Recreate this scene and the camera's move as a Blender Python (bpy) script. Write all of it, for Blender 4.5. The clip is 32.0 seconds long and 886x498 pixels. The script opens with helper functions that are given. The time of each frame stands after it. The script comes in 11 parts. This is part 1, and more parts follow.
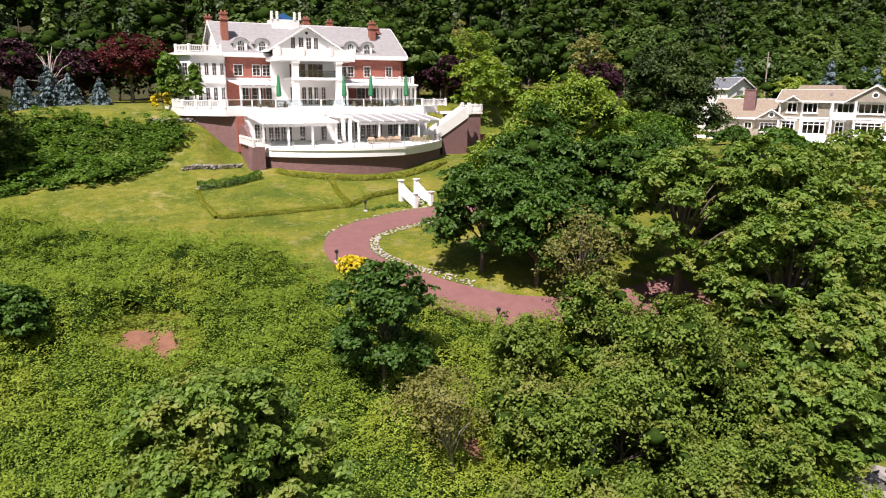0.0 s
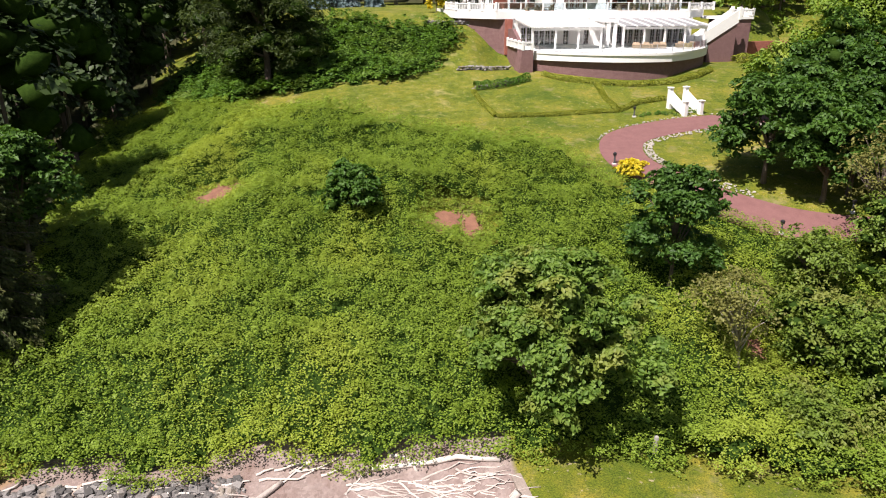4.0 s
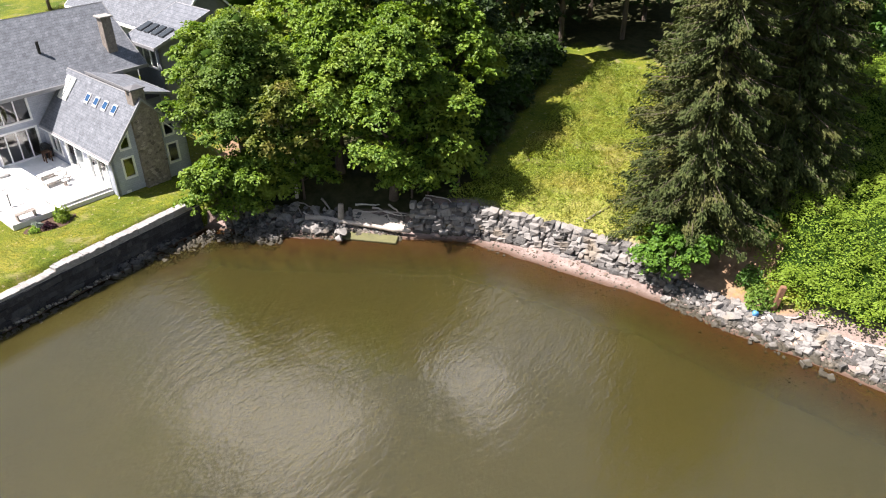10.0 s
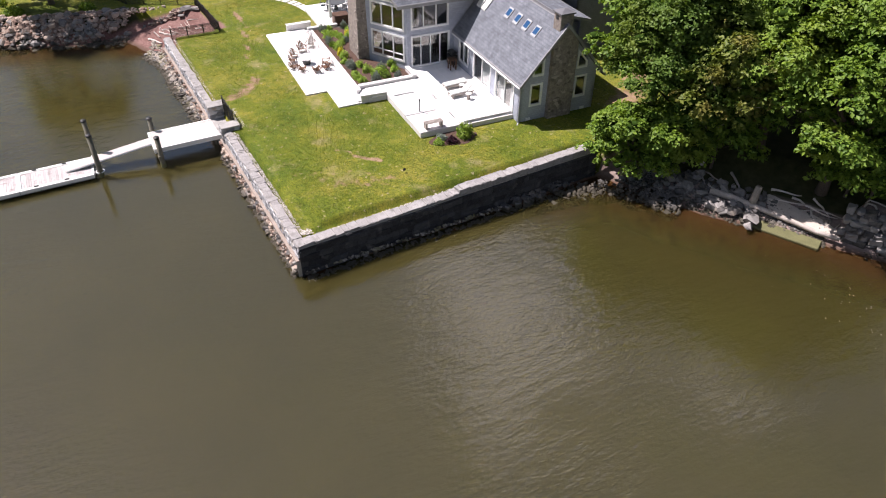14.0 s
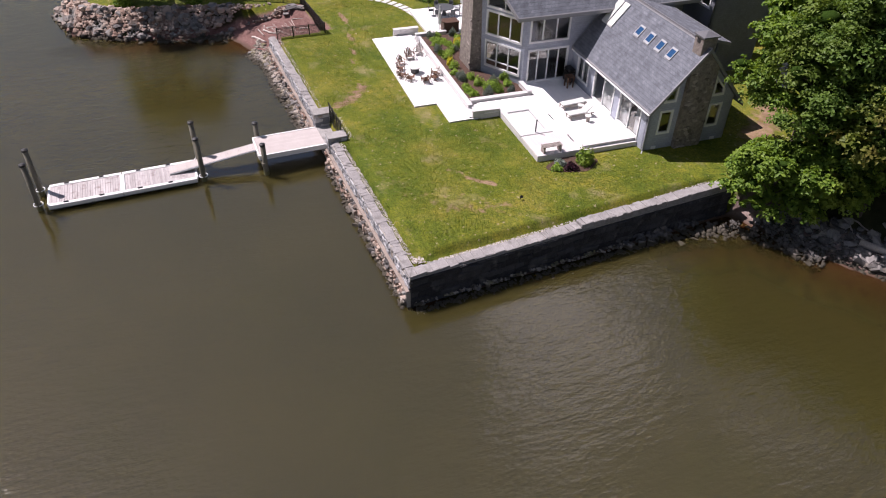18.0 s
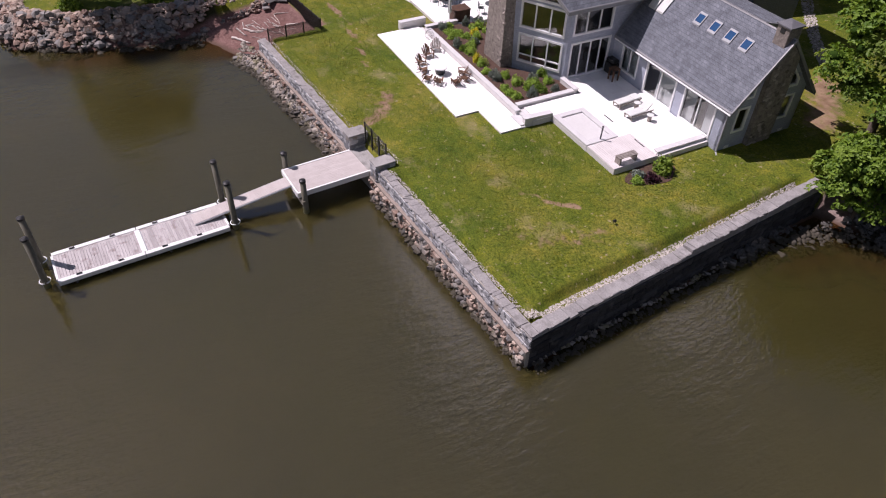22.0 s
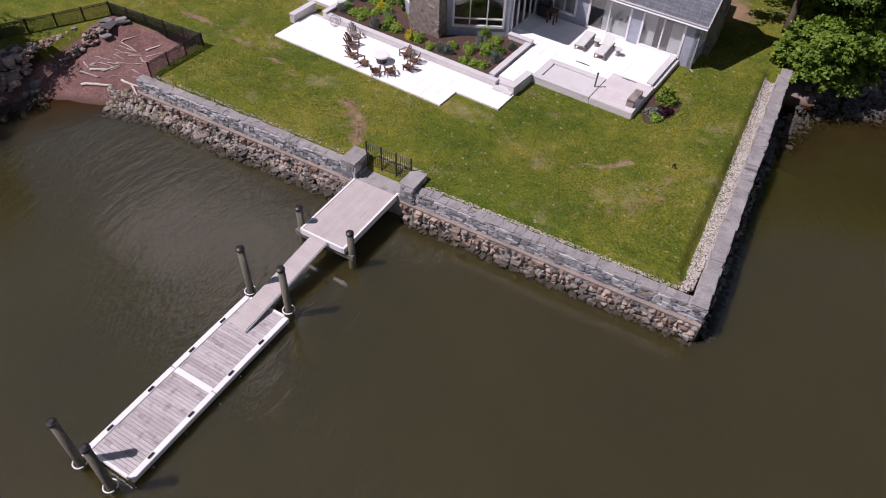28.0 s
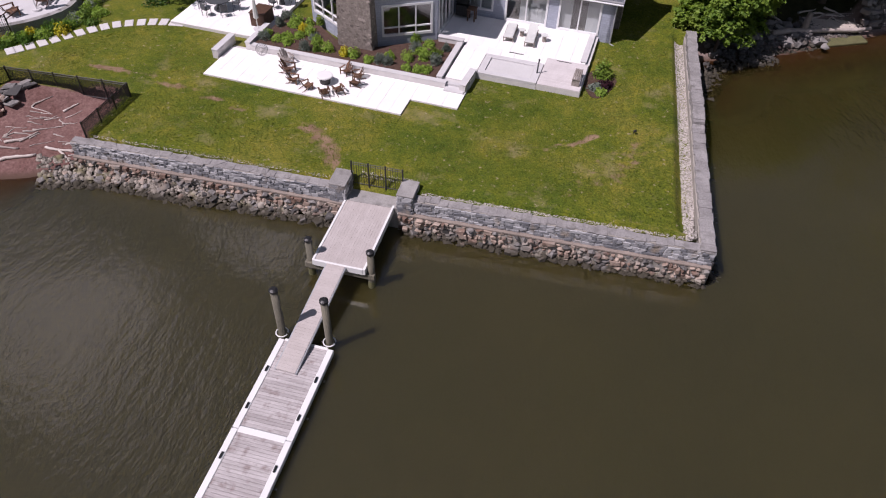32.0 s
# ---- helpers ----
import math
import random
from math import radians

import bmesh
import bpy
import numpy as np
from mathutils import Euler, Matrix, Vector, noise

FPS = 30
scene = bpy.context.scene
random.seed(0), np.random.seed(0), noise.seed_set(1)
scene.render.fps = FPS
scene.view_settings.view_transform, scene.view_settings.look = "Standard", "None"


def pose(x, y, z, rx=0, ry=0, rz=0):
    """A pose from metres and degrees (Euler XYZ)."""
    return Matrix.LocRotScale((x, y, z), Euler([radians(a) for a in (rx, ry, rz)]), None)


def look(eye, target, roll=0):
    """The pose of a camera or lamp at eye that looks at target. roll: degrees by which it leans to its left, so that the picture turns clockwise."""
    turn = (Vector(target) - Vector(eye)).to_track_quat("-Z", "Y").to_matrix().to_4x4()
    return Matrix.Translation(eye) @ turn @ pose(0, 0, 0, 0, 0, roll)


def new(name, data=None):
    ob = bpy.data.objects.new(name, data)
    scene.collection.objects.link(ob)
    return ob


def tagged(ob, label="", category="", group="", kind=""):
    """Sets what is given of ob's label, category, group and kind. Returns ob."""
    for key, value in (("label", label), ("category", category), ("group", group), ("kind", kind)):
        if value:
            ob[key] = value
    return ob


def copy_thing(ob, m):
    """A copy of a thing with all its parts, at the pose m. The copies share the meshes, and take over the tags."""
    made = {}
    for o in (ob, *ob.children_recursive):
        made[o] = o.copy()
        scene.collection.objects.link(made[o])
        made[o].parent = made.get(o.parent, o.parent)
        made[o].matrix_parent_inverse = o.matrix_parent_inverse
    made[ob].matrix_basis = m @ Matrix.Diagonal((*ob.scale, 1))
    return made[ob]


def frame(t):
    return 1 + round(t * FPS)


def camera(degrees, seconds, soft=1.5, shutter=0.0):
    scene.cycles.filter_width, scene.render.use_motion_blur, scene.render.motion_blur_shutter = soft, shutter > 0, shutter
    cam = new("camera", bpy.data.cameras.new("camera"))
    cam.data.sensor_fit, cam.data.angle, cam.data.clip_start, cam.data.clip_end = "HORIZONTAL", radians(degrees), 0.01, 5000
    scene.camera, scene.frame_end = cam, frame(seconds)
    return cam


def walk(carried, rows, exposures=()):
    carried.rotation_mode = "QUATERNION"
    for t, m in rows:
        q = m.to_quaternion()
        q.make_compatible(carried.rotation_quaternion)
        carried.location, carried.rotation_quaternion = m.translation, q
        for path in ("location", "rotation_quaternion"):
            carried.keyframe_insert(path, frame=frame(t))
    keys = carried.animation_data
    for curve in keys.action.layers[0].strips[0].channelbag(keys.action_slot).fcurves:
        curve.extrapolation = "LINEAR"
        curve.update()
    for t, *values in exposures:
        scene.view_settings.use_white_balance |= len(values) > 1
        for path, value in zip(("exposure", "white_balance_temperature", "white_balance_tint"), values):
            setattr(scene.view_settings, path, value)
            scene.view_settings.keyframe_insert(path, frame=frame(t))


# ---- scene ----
cam = camera(64.4, 32.0, soft=1.1)
METRES, EYE, TILT, LEAN, TURN = 75.0, 25.31, 0.0, 0.0, -24.1
ROWS = [
    (0.0, 0.0, 0.0, 0.0, 0.04, -12.95, -0.17),
    (0.5, -0.0043, -0.0019, 0.0002, -0.15, -13.85, -0.17),
    (1.0, -0.0089, -0.0055, 0.0005, -0.09, -14.81, -0.17),
    (1.5, -0.0162, -0.0116, 0.0009, 1.06, -15.79, -0.16),
    (2.0, -0.0254, -0.0203, 0.0011, 3.79, -16.74, -0.11),
    (2.5, -0.036, -0.0312, 0.0014, 7.66, -17.66, -0.08),
    (3.0, -0.0481, -0.0433, 0.0021, 10.54, -18.59, -0.04),
    (3.5, -0.0606, -0.0557, 0.0029, 13.59, -19.5, -0.05),
    (5.5, -0.1158, -0.1065, 0.0061, 27.88, -23.29, -0.15),
    (6.0, -0.1298, -0.119, 0.0061, 31.62, -24.27, -0.16),
    (6.5, -0.1434, -0.1312, 0.0055, 35.25, -25.21, -0.17),
    (7.0, -0.1579, -0.1439, 0.0052, 39.03, -26.17, -0.2),
    (7.5, -0.1717, -0.1564, 0.0049, 42.66, -27.11, -0.24),
    (8.0, -0.1854, -0.1688, 0.0047, 46.21, -28.04, -0.24),
    (8.5, -0.1992, -0.1812, 0.0038, 49.71, -28.97, -0.26),
    (9.0, -0.213, -0.1936, 0.0032, 53.47, -29.92, -0.28),
    (9.5, -0.2266, -0.2062, 0.0024, 56.95, -30.85, -0.28),
    (10.0, -0.2404, -0.2175, 0.0025, 60.43, -31.86, -0.24),
    (10.5, -0.2543, -0.2299, 0.0017, 63.82, -32.75, -0.28),
    (11.0, -0.2684, -0.2422, 0.0013, 67.21, -33.66, -0.3),
    (11.5, -0.2828, -0.2556, 0.0019, 70.29, -34.61, -0.39),
    (12.0, -0.2968, -0.2669, 0.0017, 73.28, -35.53, -0.37),
    (12.5, -0.3091, -0.2786, 0.0006, 76.47, -36.33, -0.48),
    (13.0, -0.3205, -0.2873, -0.0001, 79.9, -37.21, -0.5),
    (13.5, -0.3307, -0.296, -0.0001, 83.13, -38.01, -0.53),
    (14.0, -0.3403, -0.3022, 0.0005, 86.0, -38.56, -0.52),
    (14.5, -0.3476, -0.3088, -0.0008, 88.04, -38.72, -0.62),
    (16.5, -0.3705, -0.3233, -0.0026, 91.38, -38.73, -0.75),
    (17.0, -0.3741, -0.3276, -0.0035, 91.71, -38.65, -0.86),
    (17.5, -0.3798, -0.3336, -0.0037, 92.09, -38.69, -0.83),
    (18.0, -0.3875, -0.3435, -0.0034, 92.29, -38.87, -0.89),
    (18.5, -0.3969, -0.3561, -0.0036, 92.28, -39.09, -0.92),
    (19.0, -0.4079, -0.3705, -0.0033, 92.17, -39.38, -0.95),
    (19.5, -0.4194, -0.3858, -0.0028, 91.72, -39.72, -1.0),
    (20.0, -0.4315, -0.4011, -0.0021, 90.73, -40.18, -1.06),
    (20.5, -0.4435, -0.4165, -0.001, 89.22, -40.71, -1.11),
    (21.0, -0.4556, -0.4319, 0.0001, 87.55, -41.28, -1.18),
    (21.5, -0.4674, -0.4475, 0.0009, 85.61, -41.9, -1.26),
    (22.0, -0.4795, -0.463, 0.0016, 83.55, -42.5, -1.33),
    (22.5, -0.4917, -0.4781, 0.0021, 81.51, -43.13, -1.36),
    (23.0, -0.5035, -0.4937, 0.0018, 79.29, -43.66, -1.42),
    (23.5, -0.5155, -0.5092, 0.0012, 77.16, -44.18, -1.47),
    (24.0, -0.528, -0.5243, 0.0006, 74.98, -44.74, -1.5),
    (24.5, -0.5402, -0.5393, -0.0007, 72.76, -45.15, -1.54),
    (25.0, -0.5517, -0.5534, -0.0023, 70.49, -45.45, -1.58),
    (25.5, -0.5644, -0.5686, -0.0039, 67.98, -45.75, -1.61),
    (27.5, -0.614, -0.628, -0.009, 57.52, -46.29, -1.69),
    (28.0, -0.6261, -0.6429, -0.0101, 55.01, -46.27, -1.69),
    (28.5, -0.6377, -0.6573, -0.011, 52.15, -46.24, -1.68),
    (29.0, -0.6477, -0.6704, -0.0124, 49.48, -46.07, -1.68),
    (29.5, -0.6568, -0.6814, -0.0132, 47.27, -45.94, -1.67),
    (30.0, -0.6647, -0.6912, -0.014, 44.86, -45.76, -1.62),
    (30.5, -0.6717, -0.6997, -0.0145, 42.93, -45.5, -1.59),
    (31.0, -0.6777, -0.7067, -0.0142, 41.36, -45.27, -1.56),
    (31.5, -0.6829, -0.7127, -0.0136, 39.75, -45.09, -1.52),
    (32.0, -0.6873, -0.7179, -0.013, 38.37, -44.94, -1.5),
]
walk(cam, [(t, pose(0, 0, EYE, TILT, LEAN, TURN) @ pose(METRES * x, METRES * y, METRES * z, 90 + pitch, roll, yaw)) for t, x, y, z, yaw, pitch, roll in ROWS],
     [(0, 0.72, 6780, 23), (3, 0.72, 6730, 22), (6, 1.02, 6630, 14), (9, 1.5, 6700, 15), (12, 1.05, 6520, 20), (15, 0.67, 6450, 24), (20, 0.17, 6350, 30), (24, -0.1, 6250, 32), (28, -0.22, 6220, 31), (32, -0.24, 6220, 30)])

# world and sun: shadows fall towards azimuth 43, sun 57 degrees high
SUN_EL, SUN_AZ = radians(57), radians(43 + 180)
world = bpy.data.worlds.new("world")
scene.world = world
world.use_nodes = True
wn = world.node_tree.nodes
sky = wn.new("ShaderNodeTexSky")
sky.sky_type = "NISHITA"
sky.sun_disc = False
sky.sun_elevation = SUN_EL
sky.sun_rotation = math.pi / 2 - SUN_AZ
sky.air_density, sky.dust_density, sky.ozone_density = 1.7, 1.2, 1.0
wn["Background"].inputs["Strength"].default_value = 0.04
wl = world.node_tree.links.new
# a few fair-weather clouds with ragged edges: azimuth, height and half-width in degrees
way = wn.new("ShaderNodeTexCoord").outputs["Generated"]
puff = wn.new("ShaderNodeTexNoise")
puff.inputs["Scale"].default_value, puff.inputs["Detail"].default_value, puff.inputs["Roughness"].default_value = 5.0, 6, 0.6
wl(way, puff.inputs["Vector"])
sky_colour = sky.outputs["Color"]
for az, high, wide in ((143, 44.5, 6.5), (119, 38.5, 3.5), (20, 55, 8), (262, 34, 7), (318, 48, 9)):
    dot = wn.new("ShaderNodeVectorMath")
    dot.operation = "DOT_PRODUCT"
    dot.inputs[1].default_value = (math.cos(radians(az)) * math.cos(radians(high)), math.sin(radians(az)) * math.cos(radians(high)), math.sin(radians(high)))
    wl(way, dot.inputs[0])
    rag = wn.new("ShaderNodeMath")
    rag.operation = "MULTIPLY_ADD"
    rag.inputs[1].default_value = 0.07
    wl(puff.outputs["Fac"], rag.inputs[0]), wl(dot.outputs["Value"], rag.inputs[2])
    edge = wn.new("ShaderNodeMapRange")
    edge.interpolation_type = "SMOOTHSTEP"
    edge.inputs["From Min"].default_value, edge.inputs["From Max"].default_value = math.cos(radians(wide * 1.25)) + 0.035, math.cos(radians(wide * 0.6)) + 0.035
    wl(rag.outputs[0], edge.inputs["Value"])
    blend = wn.new("ShaderNodeMix")
    blend.data_type = "RGBA"
    blend.inputs[7].default_value = (15.0, 15.3, 15.8, 1)
    wl(edge.outputs[0], blend.inputs[0]), wl(sky_colour, blend.inputs[6])
    sky_colour = blend.outputs[2]
wl(sky_colour, wn["Background"].inputs["Color"])
sun_data = bpy.data.lights.new("sun", "SUN")
sun_data.energy, sun_data.angle, sun_data.color = 5.0, radians(0.53), (1.0, 0.965, 0.9)
sun = new("sun", sun_data)
sun_dir = Vector((math.cos(SUN_AZ) * math.cos(SUN_EL), math.sin(SUN_AZ) * math.cos(SUN_EL), math.sin(SUN_EL)))
sun.matrix_world = look(sun_dir * 200, (0, 0, 0))

# ---- small tools ----
class Mesh:
    """Gathers vertices and faces of one part."""

    def __init__(self):
        self.v, self.f = [], []

    def add(self, verts, faces):
        n = len(self.v)
        self.v.extend([tuple(p) for p in verts])
        self.f.extend([tuple(i + n for i in q) for q in faces])
        return self

    def hexa(self, bottom, top):
        return self.add(list(bottom) + list(top), [(3, 2, 1, 0), (4, 5, 6, 7), (0, 1, 5, 4), (1, 2, 6, 5), (2, 3, 7, 6), (3, 0, 4, 7)])

    def box(self, x0, y0, z0, x1, y1, z1, c=0.0, m=None):
        """A box, its edges cut by c."""
        if c <= 0:
            b = [(x0, y0), (x1, y0), (x1, y1), (x0, y1)]
            vs = [(*p, z0) for p in b] + [(*p, z1) for p in b]
            fs = [(3, 2, 1, 0), (4, 5, 6, 7), (0, 1, 5, 4), (1, 2, 6, 5), (2, 3, 7, 6), (3, 0, 4, 7)]
        else:
            vs, fs = [], []
            rings = [(z0, c), (z0 + c, 0), (z1 - c, 0), (z1, c)]
            for z, d in rings:
                vs += [(x0 + d + c * (d == 0), y0 + d, z), (x1 - d - c * (d == 0), y0 + d, z), (x1 - d, y0 + d + c * (d == 0), z), (x1 - d, y1 - d - c * (d == 0), z),
                       (x1 - d - c * (d == 0), y1 - d, z), (x0 + d + c * (d == 0), y1 - d, z), (x0 + d, y1 - d - c * (d == 0), z), (x0 + d, y0 + d + c * (d == 0), z)]
            fs = [(7, 6, 5, 4, 3, 2, 1, 0), tuple(range(24, 32))]
            for r in range(3):
                fs += [(8 * r + i, 8 * r + (i + 1) % 8, 8 * r + 8 + (i + 1) % 8, 8 * r + 8 + i) for i in range(8)]
        if m is not None:
            vs = [m @ Vector(p) for p in vs]
        return self.add(vs, fs)

    def prism(self, outline, z0, z1):
        """A flat outline (counter-clockwise) raised from z0 to z1."""
        n = len(outline)
        vs = [(x, y, z0) for x, y in outline] + [(x, y, z1) for x, y in outline]
        return self.add(vs, [tuple(range(n))[::-1], tuple(range(n, 2 * n))] + [(i, (i + 1) % n, n + (i + 1) % n, n + i) for i in range(n)])

    def tube(self, points, radii, n=8, caps=True):
        """A round tube through points."""
        pts = [Vector(p) for p in points]
        if not hasattr(radii, "__len__"):
            radii = [radii] * len(pts)
        vs, fs = [], []
        for i, p in enumerate(pts):
            d = (pts[min(i + 1, len(pts) - 1)] - pts[max(i - 1, 0)]).normalized()
            a = d.cross(Vector((0, 0, 1)) if abs(d.z) < 0.95 else Vector((1, 0, 0))).normalized()
            b = d.cross(a)
            vs += [p + radii[i] * (math.cos(2 * math.pi * k / n) * a + math.sin(2 * math.pi * k / n) * b) for k in range(n)]
        for i in range(len(pts) - 1):
            fs += [(n * i + (k + 1) % n, n * i + k, n * i + n + k, n * i + n + (k + 1) % n) for k in range(n)]
        if caps:
            fs += [tuple(range(n)), tuple(range(n * (len(pts) - 1), n * len(pts)))[::-1]]
        return self.add(vs, fs)

    def weld(self):
        """Joins the corners that meet."""
        seen, ids, out = {}, [], []
        for v in self.v:
            k = tuple(round(c, 4) for c in v)
            if k not in seen:
                seen[k] = len(out)
                out.append(v)
            ids.append(seen[k])
        faces = {}
        for q in self.f:
            q = tuple(ids[i] for i in q)
            if len(set(q)) == len(q):
                faces[tuple(sorted(q))] = q
        self.v, self.f = out, list(faces.values())
        return self

    def wall(self, p, q, z0, tops, thick, holes=()):
        """An upright wall from p to q with its outer face on that line and its thickness to the left of it.
        tops: heights, or (way along, height) pairs; holes: (a, za, b, zb) along the wall."""
        p, q = Vector((*p, 0)), Vector((*q, 0))
        length = (q - p).length
        u = (q - p) / length
        nrm = Vector((-u.y, u.x, 0)) * thick
        if not hasattr(tops, "__len__"):
            tops = [(0, tops), (length, tops)]
        cuts = sorted({0.0, length, *[t[0] for t in tops], *[h[0] for h in holes], *[h[2] for h in holes]})
        top = lambda s: float(np.interp(s, [t[0] for t in tops], [t[1] for t in tops]))
        for a, b in zip(cuts, cuts[1:]):
            if b - a < 1e-4:
                continue
            mine = sorted([(h[1], h[3]) for h in holes if h[0] < (a + b) / 2 < h[2]])
            lo = z0
            for za, zb in mine + [(None, None)]:
                ha, hb = (top(a), top(b)) if za is None else (za, za)
                if max(ha, hb) - lo > 1e-3:
                    A, B = p + u * a, p + u * b
                    low = [A, B, B + nrm, A + nrm]
                    self.hexa([(w.x, w.y, lo) for w in low], [(w.x, w.y, h) for w, h in zip(low, (ha, hb, hb, ha))])
                lo = zb
        return self.weld()

    def data(self, name, smooth=False):
        me = bpy.data.meshes.new(name)
        me.from_pydata(self.v, [], self.f)
        if smooth:
            me.polygons.foreach_set("use_smooth", [True] * len(me.polygons))
        return me


def part(name, mesh, material, parent=None, label="", smooth=False):
    """Links a mesh as one object under a thing or a part."""
    me = mesh if isinstance(mesh, bpy.types.Mesh) else mesh.data(name, smooth)
    if material and not me.materials:
        me.materials.append(material)
    ob = new(name, me)
    ob.parent = parent
    if label:
        tagged(ob, label)
    return ob


def thing(name, label, category, m=None, group="", kind=""):
    ob = new(name)
    ob.empty_display_size = 0.2
    if m is not None:
        ob.matrix_world = m
    return tagged(ob, label, category, group, kind)


def from_arrays(name, verts, tris, material=None, smooth=False):
    """A mesh from arrays of vertices and triangles."""
    me = bpy.data.meshes.new(name)
    me.vertices.add(len(verts))
    me.vertices.foreach_set("co", np.asarray(verts, np.float32).ravel())
    me.loops.add(3 * len(tris))
    me.loops.foreach_set("vertex_index", np.asarray(tris, np.int32).ravel())
    me.polygons.add(len(tris))
    me.polygons.foreach_set("loop_start", np.arange(0, 3 * len(tris), 3, dtype=np.int32))
    if smooth:
        me.polygons.foreach_set("use_smooth", np.ones(len(tris), bool))
    me.update(calc_edges=True)
    if material:
        me.materials.append(material)
    return me


def leaves(name, P, N, S, material, rng, aspect=0.6, fold=0.18, along=None):
    """Many folded leaves: centres, normals and lengths."""
    n = len(P)
    N = N / (np.linalg.norm(N, axis=1, keepdims=True) + 1e-9)
    t = rng.normal(size=(n, 3)) if along is None else along + 0.25 * rng.normal(size=(n, 3))
    t -= N * (t * N).sum(1, keepdims=True)
    t /= np.linalg.norm(t, axis=1, keepdims=True) + 1e-9
    w = np.cross(N, t)
    S = np.asarray(S).reshape(-1, 1) * np.ones((n, 1))
    V = np.empty((n, 4, 3))
    V[:, 0] = P - t * S * 0.5
    V[:, 1] = P + w * S * aspect * 0.5 + N * S * fold
    V[:, 2] = P + t * S * 0.5 - N * S * fold * 0.6
    V[:, 3] = P - w * S * aspect * 0.5 + N * S * fold
    k = 4 * np.arange(n)[:, None]
    T = np.concatenate([k + np.array([[0, 1, 2]]), k + np.array([[0, 2, 3]])], 1).reshape(-1, 3)
    return from_arrays(name, V.reshape(-1, 3), T, material)


def value_noise(x, y, seed=0):
    """Smooth noise between 0 and 1 over arrays."""
    xi, yi = np.floor(x).astype(np.int64), np.floor(y).astype(np.int64)
    fx, fy = x - xi, y - yi
    fx, fy = fx * fx * (3 - 2 * fx), fy * fy * (3 - 2 * fy)

    def h(a, b):
        n = (a * 374761393 + b * 668265263 + seed * 974634077) & 0x7FFFFFFF
        n = ((n ^ (n >> 13)) * 1274126177) & 0x7FFFFFFF
        return ((n ^ (n >> 16)) & 0xFFFF) / 65535.0

    return (h(xi, yi) * (1 - fx) + h(xi + 1, yi) * fx) * (1 - fy) + (h(xi, yi + 1) * (1 - fx) + h(xi + 1, yi + 1) * fx) * fy


def sstep(a, b, x):
    t = np.clip((x - a) / (b - a), 0, 1)
    return t * t * (3 - 2 * t)


